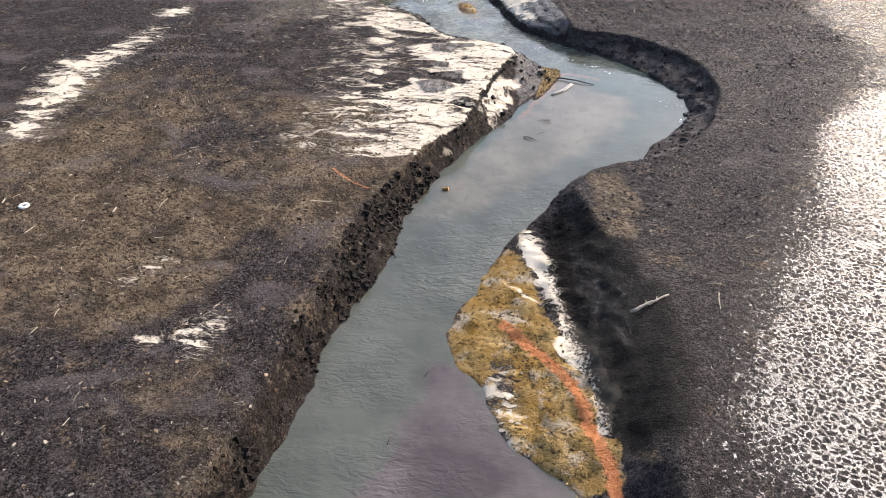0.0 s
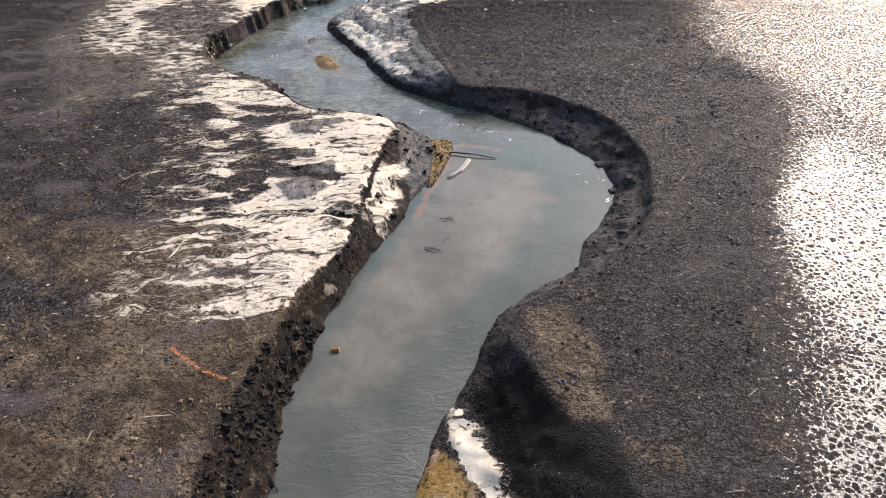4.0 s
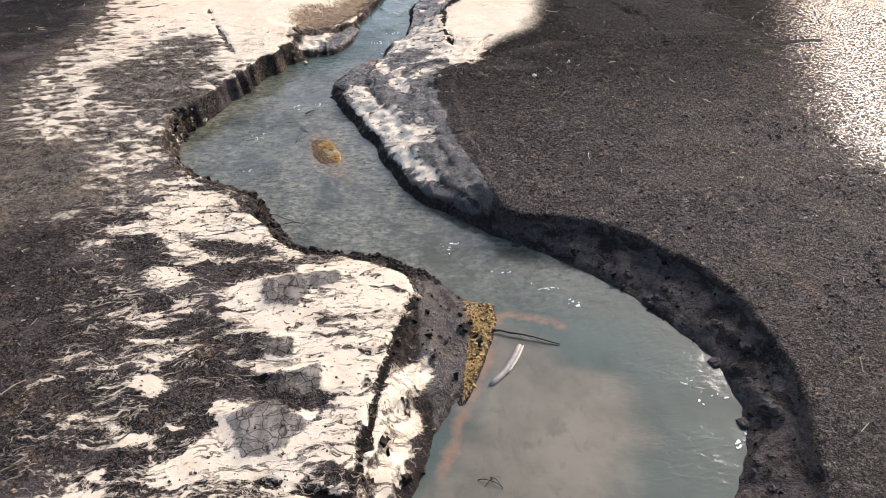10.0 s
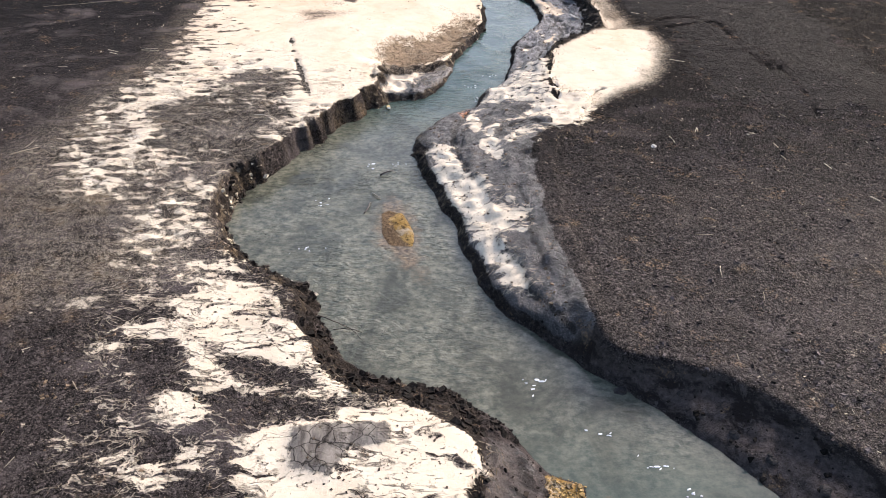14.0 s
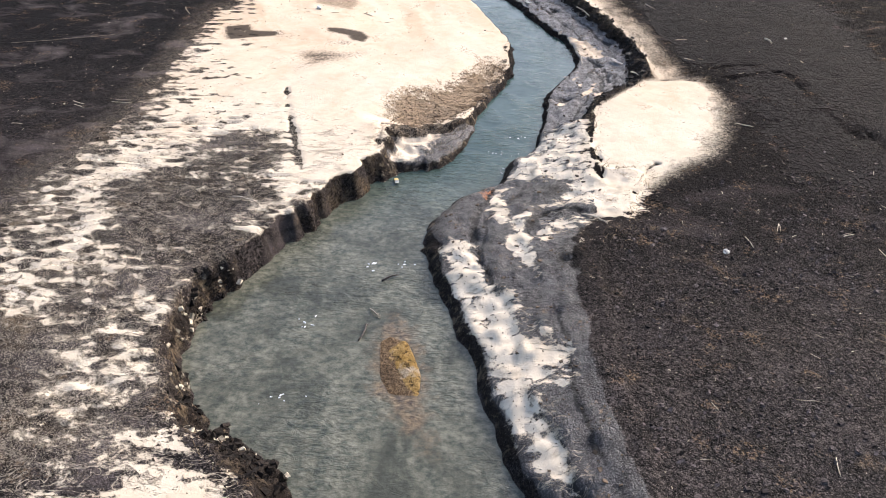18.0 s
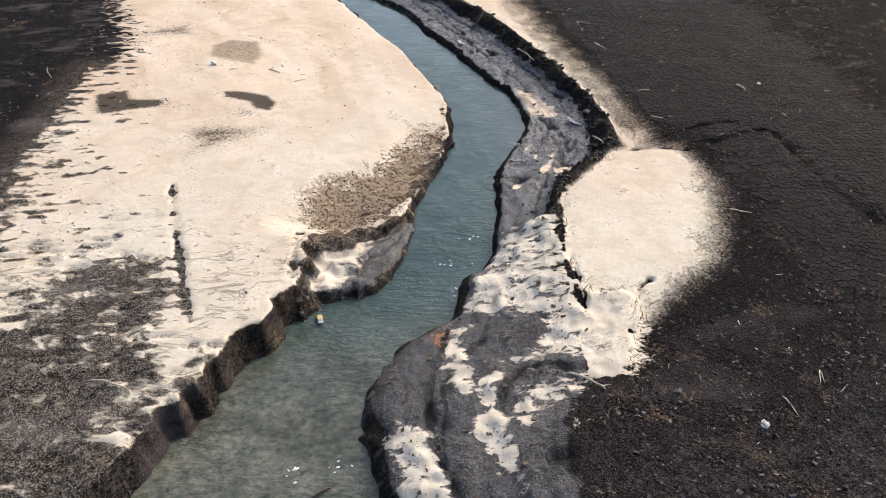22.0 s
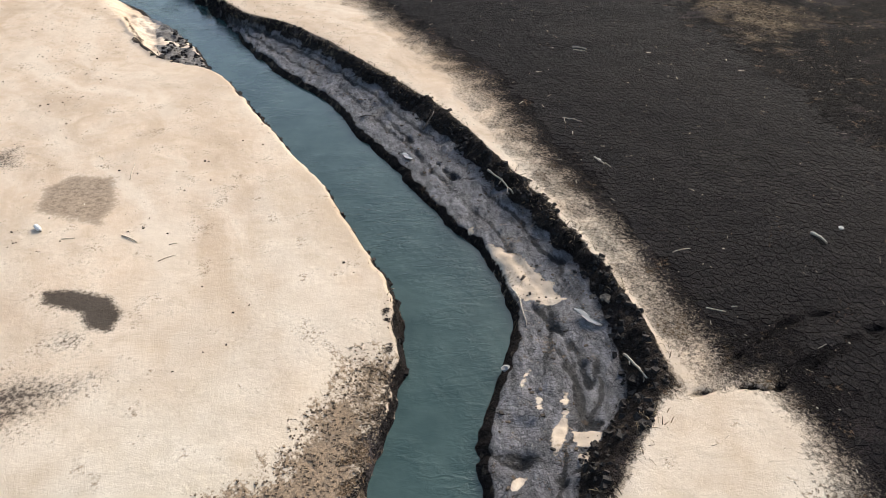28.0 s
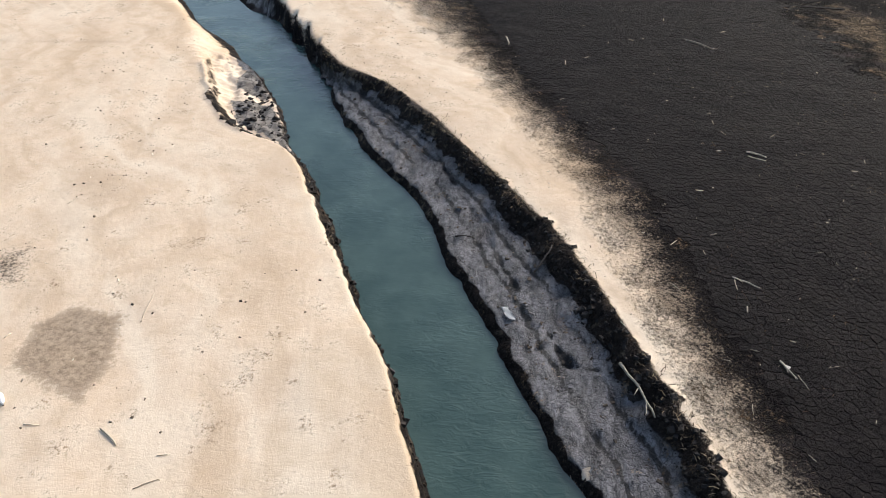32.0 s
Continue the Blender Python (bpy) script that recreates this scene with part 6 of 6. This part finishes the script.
def carton():
    base = new("drink_carton")
    bm = bmesh.new()
    bmesh.ops.create_cube(bm, size=1)
    bmesh.ops.scale(bm, vec=(0.07, 0.06, 0.13), verts=bm.verts)
    bmesh.ops.bevel(bm, geom=bm.edges[:], offset=0.004, segments=2, affect="EDGES")
    part("body", bm, CARD, base, smooth=False)
    bm = bmesh.new()
    a = [bm.verts.new(p) for p in ((-0.034, -0.029, 0.066), (0.034, -0.029, 0.066), (0.034, 0.029, 0.066), (-0.034, 0.029, 0.066), (-0.034, 0, 0.098), (0.034, 0, 0.098))]
    for f in ((0, 1, 5, 4), (2, 3, 4, 5), (1, 2, 5), (3, 0, 4), (3, 2, 1, 0)):
        bm.faces.new([a[i] for i in f])
    part("gable_top", bm, CARD_TOP, base, "dirty white folded top", smooth=False)
    bm = bmesh.new()
    bmesh.ops.create_cube(bm, size=1)
    bmesh.ops.scale(bm, vec=(0.068, 0.004, 0.022), verts=bm.verts)
    bmesh.ops.translate(bm, vec=(0, 0, 0.107), verts=bm.verts)
    part("seam", bm, CARD_TOP, base, smooth=False)
    base.matrix_world = pose(-0.71, 26.45, WATER_Z + 0.02, 78, 0, 12)
    tagged(base, "faded yellow drink carton lying in shallow water", "carton")


def tin():
    base = new("rusty_tin")
    part("body", turned([(0.03, 0), (0.033, 0.003), (0.033, 0.012), (0.031, 0.02), (0.031, 0.08), (0.033, 0.088), (0.033, 0.097), (0.03, 0.1)]), RUST, base)
    part("rim", turned([(0.026, 0.099), (0.034, 0.1), (0.034, 0.106), (0.026, 0.104)]), RUST, base, "jagged rusty rim")
    base.matrix_world = pose(-0.5, 11.2, WATER_Z + 0.015, 84, 0, 80)
    tagged(base, "orange rusty tin lying half sunk in water", "tin")


def lump(name, r, material, seed, squash=0.6, cuts=2):
    """An uneven angular stone or clod."""
    bm = bmesh.new()
    bmesh.ops.create_icosphere(bm, subdivisions=cuts, radius=r)
    for v in bm.verts:
        o = Vector(v.co) / r * 1.4 + Vector((seed * 3.1, seed * 1.7, 0))
        v.co *= 1 + 0.55 * (noise.noise(o) + 0.4 * noise.noise(o * 2.7))
        v.co.z *= squash
        v.co.x *= 1.25
    return part(name, bm, material, smooth=False)


def stones():
    for k, (x, y, r, mat, label) in enumerate((
        (2.72, 31.27, 0.055, STONE, "pale angular stone lying in wet grey mud"),
        (4.25, 23.87, 0.045, STONE, "small white stone lying on dark mud"),
        (5.29, 35.54, 0.03, STONE, "small pale stone lying on cracked mud"),
        (8.07, 32.9, 0.04, STONE, "small pale stone lying on cracked mud"),
        (4.24, 32.01, 0.08, DULL, "grey-brown crusted clod fallen from the bank"),
        (4.1, 32.2, 0.05, DULL, "grey-brown crusted clod fallen from the bank"),
    )):
        ob = lump("stone" if mat is STONE else "mud_lump", r, mat, k + 1, 0.6 if mat is STONE else 0.3)
        ob.location = (x, y, rest(x, y) + r * 0.1)
        ob.rotation_euler = (0, 0, k * 1.3)
        tagged(ob, label, "stone" if mat is STONE else "mud lump")


def slump_blocks():
    """Blocks of mud broken off the cut bank, lying on its foot."""
    rng = random.Random(17)
    line = smooth_line([(4.05, 13.0), (4.4, 13.7), (4.75, 14.4), (4.9, 15.3), (4.85, 15.9), (4.55, 16.5), (4.15, 17.2), (3.5, 17.95), (2.9, 18.35)], 6)
    for k in range(24):
        x, y = line[rng.randrange(len(line))]
        x, y, rad = x + rng.uniform(-0.28, 0.1), y + rng.uniform(-0.2, 0.2), rng.choice((0.03, 0.04, 0.05, 0.06, 0.08))
        ob = lump("mud_block", rad, BLOCK, k + 31, 0.62, 2)
        ob.location = (x, y, rest(x, y) + rad * 0.05)
        ob.rotation_euler = (rng.uniform(-0.2, 0.2), rng.uniform(-0.2, 0.2), rng.uniform(0, 6.3))
        tagged(ob, "dark grey block of mud slumped from the cut bank", "mud block", "slumped blocks under the bend")


def scrap(x, y, ln, wd, turn, label):
    """A crumpled sheet with some thickness."""
    bm = bmesh.new()
    n, m = 9, 5
    top = []
    for i in range(n):
        t = i / (n - 1)
        w = wd * (0.55 + 0.45 * math.sin(math.pi * (0.15 + 0.75 * t)))
        top.append([bm.verts.new(((t - 0.5) * ln, (j / (m - 1) - 0.5) * w + 0.02 * math.sin(7 * t), 0.012 + 0.02 * noise.noise((t * 5, j * 0.9, turn)))) for j in range(m)])
    for i in range(n - 1):
        for j in range(m - 1):
            bm.faces.new((top[i][j], top[i + 1][j], top[i + 1][j + 1], top[i][j + 1]))
    bmesh.ops.solidify(bm, geom=bm.faces[:], thickness=0.006)
    ob = part("plastic_scrap", bm, PLASTIC)
    ob.location, ob.rotation_euler = (x, y, rest(x, y) + 0.004), (0, 0, turn)
    tagged(ob, label, "plastic scrap")


def sunken_log():
    """A pale split log, bent like a sickle, lying in the milky shallows."""
    base = new("drift_log")
    base.location = (1.76, 15.46, WATER_Z)
    pts = [Vector((t * 0.5, 0.3 * t + 0.33 * t * t, 0.012)) for t in (k / 10 for k in range(11))]
    part("trunk", tube(bmesh.new(), pts, [0.02, 0.034, 0.038, 0.04, 0.04, 0.042, 0.042, 0.043, 0.044, 0.04, 0.03], 10), WOOD_GREY, base)
    off = [p + Vector((0.045, -0.012, 0.002)) for p in pts[4:]]
    part("split_edge", tube(bmesh.new(), off, [0.012, 0.016, 0.018, 0.018, 0.018, 0.014, 0.01], 7), WOOD_GREY, base)
    tagged(base, "pale grey split log half sunk in milky water", "log")


WOOD_GREY = plain("silted_wood", (0.28, 0.25, 0.22), (0.46, 0.42, 0.37), 30, 0.5)
ring_thing()
bottle()
carton()
tin()
stones()
scrap(2.11, 36.77, 0.3, 0.11, -1.05, "white plastic scrap stuck flat in grey mud")
scrap(3.9, 31.8, 0.46, 0.1, -1.0, "white plastic scrap half buried under the bank")
sunken_log()
slump_blocks()


# ---- broken plates of cracked mud ----
def cells(points, keys):
    """Voronoi cells of a jittered grid: each cell is cut by its neighbours' half planes."""
    out = {}
    for (i, j), (px, py) in points.items():
        if (i, j) not in keys:
            continue
        poly = [(px - 1, py - 1), (px + 1, py - 1), (px + 1, py + 1), (px - 1, py + 1)]
        for di in (-2, -1, 0, 1, 2):
            for dj in (-2, -1, 0, 1, 2):
                q = points.get((i + di, j + dj))
                if q is None or (di == 0 and dj == 0):
                    continue
                mx, my, nx, ny = (px + q[0]) / 2, (py + q[1]) / 2, q[0] - px, q[1] - py
                d = [(x - mx) * nx + (y - my) * ny for x, y in poly]
                if max(d) <= 0:
                    continue
                cut = []
                for k in range(len(poly)):
                    a, c, da, dc = poly[k - 1], poly[k], d[k - 1], d[k]
                    if (da < 0) != (dc < 0):
                        t = da / (da - dc)
                        cut.append((a[0] + (c[0] - a[0]) * t, a[1] + (c[1] - a[1]) * t))
                    if dc <= 0:
                        cut.append(c)
                poly = cut
        out[(i, j)] = poly
    return out


def plate_mesh(polys, gap, thick, zed, shrink=0.0):
    """Plates with raised tops and sloping sides. Returns vertices and faces."""
    verts, faces = [], []
    for poly in polys:
        m = len(poly)
        cx, cy = sum(p[0] for p in poly) / m, sum(p[1] for p in poly) / m
        size = max(0.02, sum(math.hypot(p[0] - cx, p[1] - cy) for p in poly) / m)
        wide = gap * RNG.choice((0.3, 0.6, 1.0, 1.6))
        k0, k1 = 1 - wide / size, 1 - (wide * 1.8 + 0.002) / size
        o = len(verts)
        h = thick * RNG.uniform(0.6, 1.2)
        for k, z in ((k0, -0.01), (k1, h)):
            for x, y in poly:
                verts.append((cx + (x - cx) * k, cy + (y - cy) * k, zed(x, y) + z))
        faces.append(tuple(range(o + m, o + 2 * m)))
        for a in range(m):
            c = (a + 1) % m
            faces.append((o + a, o + c, o + m + c, o + m + a))
    return verts, faces


def jittered(x0, x1, y0, y1, cell, amount, rng):
    pts = {}
    for i in range(int((x1 - x0) / cell) + 1):
        for j in range(int((y1 - y0) / cell) + 1):
            pts[(i, j)] = (x0 + (i + rng.uniform(-amount, amount)) * cell, y0 + (j + rng.uniform(-amount, amount)) * cell)
    return pts


def mud_plates():
    rng = random.Random(91)
    pts = jittered(0.8, 10.6, 24.8, 50.0, 0.12, 0.5, rng)
    ks = list(pts)
    xy = np.array([pts[k] for k in ks])
    ok = blob(xy[:, 0], xy[:, 1], PLATED, 0.9) + 0.9 * fbm(xy[:, 0] * 0.9, xy[:, 1] * 0.9, 3, 93) + 0.25 * (hashed(xy[:, 0] * 9, xy[:, 1] * 9, 5) - 0.5) > 0.5
    ok &= np.maximum(blob(xy[:, 0], xy[:, 1], STRIP, 0.4), blob(xy[:, 0], xy[:, 1], MOUND_OUT, 0.4)) < 0.45 + 0.6 * fbm(xy[:, 0] * 2, xy[:, 1] * 2, 2, 95)
    for line in (G_PL1, G_PL2, G_PL3):
        ok &= line_distance(xy[:, 0], xy[:, 1], smooth_line(line, 6)) + 0.06 * fbm(xy[:, 0] * 4, xy[:, 1] * 4, 3, 77) > 0.05
    keys = {k for k, o in zip(ks, ok) if o}
    made = cells(pts, keys)
    zed = lambda x, y: float(height(x, y))
    close = [k for k in made if 4.9 < pts[k][0] < 6.6 and 33.2 < pts[k][1] < 36.2][:300]
    for k in close:
        v, f = plate_mesh([made.pop(k)], 0.0035, 0.007, zed)
        cx, cy = pts[k]
        me = bpy.data.meshes.new("mud_plate")
        me.from_pydata([(x - cx, y - cy, z) for x, y, z in v], [], f)
        me.materials.append(PLATE)
        ob = new("mud_plate", me)
        ob.location = (cx, cy, 0)
        ob.parent = ground
    v, f = plate_mesh(made.values(), 0.0035, 0.007, zed)
    me = bpy.data.meshes.new("mud_plates")
    me.from_pydata(v, [], f)
    me.materials.append(PLATE_FIELD)
    ob = new("mud_plates", me)
    ob.parent = ground
    tagged(ob, "field of dark cracked mud plates", kind="stuff")


mud_plates()

# ---- clods, litter and roots ----
def on_face(x, y, side, y0, y1):
    n2, wx, wy, s, left, wat, chan, dw, dt = creek_frame(x, y)
    f = np.zeros(x.shape)
    ok = (~wat) & (s < 1.0) & (left == (side == "left")) & (y[n2] > y0) & (y[n2] < y1)
    f[n2] = np.where(ok, 1.0, 0.0)
    return f


def off_water(x, y):
    n2, wx, wy, s, left, wat, chan, dw, dt = creek_frame(x, y)
    f = np.ones(x.shape)
    f[n2] = np.where(chan, 0.0, 1.0)
    return f


def terrace(x, y):
    n2, wx, wy, s, left, wat, chan, dw, dt = creek_frame(x, y)
    f = np.zeros(x.shape)
    f[n2] = np.where((~wat) & (s < 0.8) & (s > 0.08) & (~left) & (y[n2] > 19), 1.0, 0.0)
    return f


def scarp(x, y):
    n2, wx, wy, s, left, wat, chan, dw, dt = creek_frame(x, y)
    f = np.zeros(x.shape)
    f[n2] = np.where((~wat) & (s < 1.0) & (s > 0.74) & (~left) & (y[n2] > 28.5), 1.0, 0.0)
    return f


scatter("bank_clods", 60000, (-3.4, 2.2, 4, 21), lambda x, y: on_face(x, y, "left", 4, 21) * (1 - 0.9 * step(y, 12.6, 13.6) * step(-y, -18, -17.3)) * step(fbm(x * 2, y * 2, 3, 69), -0.2, 0.15), (0.006, 0.05), ((0.4, 1), (0.3, 0.9)), CLOD, "dark wet clods strewn down the bank", 21, 0.2, 0.6, 0.4)
scatter("bend_clods", 26000, (1, 5.6, 9, 19.5), lambda x, y: on_face(x, y, "right", 9.5, 19.5) * 0.12, (0.005, 0.03), ((0.5, 1), (0.4, 0.9)), CLOD, "dark clods on the cut bank of the bend", 23, 0.2, 0.6, 0.4)
scatter("upper_bank_clods", 40000, (-3.4, 1.8, 20, 46), lambda x, y: on_face(x, y, "left", 20, 41) * (1 - step(y, 26.3, 26.8) * step(-y, -31.6, -31)) * step(fbm(x * 1.6, y * 1.6, 3, 68), -0.15, 0.15), (0.008, 0.05), ((0.5, 1), (0.4, 0.9)), CLOD, "dark clods on the undercut sandy bank", 25, 0.2, 0.6, 0.4)
scatter("brown_flat_crumbs", 15000, (-7.5, -1.6, 4.2, 19), lambda x, y: off_water(x, y) * step(fbm(x * 1.1, y * 1.1, 3, 64), -0.25, 0.25) * (1 - 0.9 * blob(x, y, FAN_OUT, 0.2)), (0.006, 0.028), ((0.5, 1), (0.35, 0.8)), CRUMB_BROWN, "brown crumbs of dry mud on the flat", 51, 0.1, 0.5, 0.4)
scatter("dark_flat_crumbs", 24000, (1.8, 9, 9.4, 27), lambda x, y: off_water(x, y) * step(fbm(x * 1.1, y * 1.1, 3, 62), -0.3, 0.2) * (1 - blob(x, y, MOUND_OUT, 0.3)) * (1 - np.clip(blob(x, y, WET, 0.3), 0, 1)), (0.006, 0.026), ((0.5, 1), (0.35, 0.8)), CRUMB_GREY, "grey crumbs of dry mud on the flat", 53, 0.1, 0.5, 0.4)
scatter("sand_bank_clods", 5000, (-3.2, 1.8, 28, 46), lambda x, y: on_face(x, y, "left", 31.5, 46), (0.012, 0.06), ((0.5, 1), (0.4, 0.9)), PEAT, "black clods under the lip of the sand", 55, 0.3, 0.6, 0.4)
scatter("lip_crumbs", 26000, (-3.6, 0.6, 19.6, 28.4), lambda x, y: on_face(x, y, "left", 19.6, 26.5) * step(fbm(x * 2.1, y * 2.1, 3, 66), -0.02, 0.2), (0.006, 0.045), ((0.5, 1), (0.4, 0.8)), CHIP_PALE, "pale crust crumbs slumped down the cut bank", 26, 0.2, 0.6, 0.4)
scatter("peat_clods", 60000, (-3.5, 4.7, 28, 50), scarp, (0.006, 0.04), ((0.3, 1), (0.4, 0.9)), PEAT, "black peat clods on the scarp", 27, 0.2, 0.7, 0.4)
scatter("terrace_chips", 9000, (-2.5, 4.6, 19, 46), lambda x, y: terrace(x, y) * 0.6, (0.006, 0.03), ((0.3, 0.9), (0.15, 0.5)), CHIP_DARK, "small dark chips on the grey mud terrace", 29)
scatter("brown_flat_straw", 5000, (-10, -1.5, 4, 21), lambda x, y: off_water(x, y) * step(fbm(x * 0.6, y * 0.6, 3, 61), -0.25, 0.2), (0.003, 0.025), ((0.1, 0.5), (0.1, 0.4)), CHIP_PALE, "pale straw litter on the brown flat", 31)
scatter("dark_flat_straw", 5200, (2.5, 14, 9, 50), off_water, (0.003, 0.02), ((0.12, 0.5), (0.1, 0.3)), CHIP_PALE, "pale straw litter on the dark flat", 33)
scatter("dark_flat_stalks", 800, (2.8, 12, 9, 48), off_water, (0.02, 0.11), ((0.025, 0.06), (0.03, 0.06)), CHIP_PALE, "thin bleached stalks strewn on the dark flat", 36)
scatter("brown_flat_stalks", 600, (-9, -2.2, 4, 20), off_water, (0.02, 0.1), ((0.03, 0.07), (0.03, 0.07)), CHIP_PALE, "thin bleached stalks strewn on the brown flat", 38)
scatter("far_flat_straw", 900, (-10, -3, 20, 44), lambda x, y: off_water(x, y), (0.004, 0.03), ((0.12, 0.4), (0.1, 0.3)), CHIP_PALE, "pale straw litter on the far flat", 34)
scatter("sand_litter", 7000, (-6.5, 1.6, 25.5, 48), lambda x, y: off_water(x, y) * step(fbm(x * 0.8, y * 0.8, 3, 63), -0.1, 0.3), (0.003, 0.018), ((0.3, 0.9), (0.2, 0.6)), CHIP_DARK, "small dark litter strewn on the sand", 35)
scatter("ridge_litter", 4200, (0.3, 3, 19.5, 28.3), lambda x, y: np.maximum(blob(x, y, RIDGE, 0.1), 0.8 * blob(x, y, SHELFW_OUT, 0.1)) * step(fbm(x * 2.5, y * 2.5, 3, 67), -0.08, 0.22), (0.003, 0.011), ((0.4, 1), (0.3, 0.8)), PEAT, "dark crumbs on the pale crust ridge", 37)
scatter("crust_crumbs", 6000, (-4, 1.2, 11.5, 27), lambda x, y: off_water(x, y) * blob(x, y, FAN_OUT, 0.3), (0.003, 0.016), ((0.4, 1), (0.3, 0.7)), CHIP_DARK, "dark crumbs strewn on the pale crust", 39)
scatter("bar_pebbles", 6000, (-0.4, 1.8, 4.6, 9.6), lambda x, y: blob(x, y, OCH, 0.1) * step(fbm(x * 2, y * 2, 3, 65), -0.1, 0.15), (0.003, 0.014), ((0.6, 1), (0.4, 0.8)), PEBBLE, "ochre pebbles on the silt bar", 41)
scatter("spit_pebbles", 2500, (1.3, 2.1, 15, 17.2), lambda x, y: blob(x, y, SPIT, 0.05), (0.005, 0.02), ((0.6, 1), (0.4, 0.8)), PEBBLE, "ochre pebbles on the spit", 43)
scatter("gravel_patch", 9000, (-1.3, 1.5, 28, 31.6), lambda x, y: blob(x, y, GRAV, 0.12) * off_water(x, y), (0.004, 0.016), ((0.6, 1), (0.4, 0.8)), GRIT, "brown gravel on the sandy bank", 45)


def fringe(name, n, line, spread, length, material, label, seed, y0, y1):
    """Short stiff fibres standing out along an edge; each is a thin flat strip."""
    rs = np.random.RandomState(seed)
    seg = np.diff(line, axis=0)
    ll = np.hypot(*seg.T)
    cum = np.concatenate([[0], np.cumsum(ll)])
    t = rs.uniform(0, cum[-1], n)
    k = np.clip(np.searchsorted(cum, t) - 1, 0, len(seg) - 1)
    p = line[k] + seg[k] * ((t - cum[k]) / ll[k])[:, None] + rs.normal(0, spread, (n, 2))
    ok = (p[:, 1] > y0) & (p[:, 1] < y1) & (fbm(p[:, 0] * 1.5, p[:, 1] * 1.5, 2, seed) > -0.12)
    p = p[ok]
    m = len(p)
    z = height(p[:, 0], p[:, 1])
    a = rs.uniform(0, 2 * math.pi, m)
    ln = length * rs.uniform(0.4, 1.2, m)
    up = rs.uniform(0.05, 0.6, m)
    w = rs.uniform(0.002, 0.006, m)
    d = np.stack([np.cos(a), np.sin(a)], -1)
    side = np.stack([-d[:, 1], d[:, 0], np.zeros(m)], -1) * w[:, None]
    b0 = np.stack([p[:, 0], p[:, 1], z - 0.005], -1)
    b1 = b0 + np.stack([d[:, 0] * ln * 0.5, d[:, 1] * ln * 0.5, up * ln], -1)
    b2 = b0 + np.stack([d[:, 0] * ln, d[:, 1] * ln, up * ln * 0.7], -1)
    v = np.stack([b0 - side, b0 + side, b1 - side, b1 + side, b2 - side * 0.3, b2 + side * 0.3], 1).reshape(-1, 3)
    q = (np.arange(m)[:, None, None] * 6 + np.array([(0, 1, 3, 2), (2, 3, 5, 4)])[None]).reshape(-1, 4)
    return tagged(sheet(name, v, q, material, {}), label, "roots", kind="stuff")


fringe("root_fringe", 5200, TR, 0.09, 0.1, ROOT, "torn roots and dry grass along the scarp's lip", 71, 24, 48)
fringe("bank_roots", 3000, TL, 0.1, 0.08, ROOT, "torn roots along the lip of the bank", 73, 4, 21)
fringe("sand_lip_roots", 1600, TL, 0.05, 0.07, ROOT, "torn roots along the lip of the sandy bank", 75, 21, 41)


def foam():
    rs = np.random.RandomState(81)
    spots = [(2.9, 17.2), (3.3, 16.8), (4.1, 15.2), (4.3, 14.9), (4.4, 14.2), (-0.9, 23.9), (-0.4, 24.0), (-1.5, 22.6), (-1.6, 21.2), (1.2, 27.6), (1.5, 28.3), (1.3, 26.9), (2.4, 17.6), (1.6, 18.4)]
    c = []
    for x, y in spots:
        for k in range(rs.randint(4, 10)):
            c.append((x + rs.normal(0, 0.12), y + rs.normal(0, 0.07), WATER_Z + 0.003))
    c = np.array(c)
    a = rs.uniform(0.005, 0.028, len(c))
    s = np.stack([a, a * rs.uniform(0.2, 0.6, len(c)), np.full(len(c), 0.004)], -1)
    ob = boxes("foam_flecks", c, s, rs.normal(0.2, 0.5, len(c)), FOAM, 0.5, 0.0, 83)
    tagged(ob, "white foam flecks drifting on the water", "foam", kind="stuff")


foam()
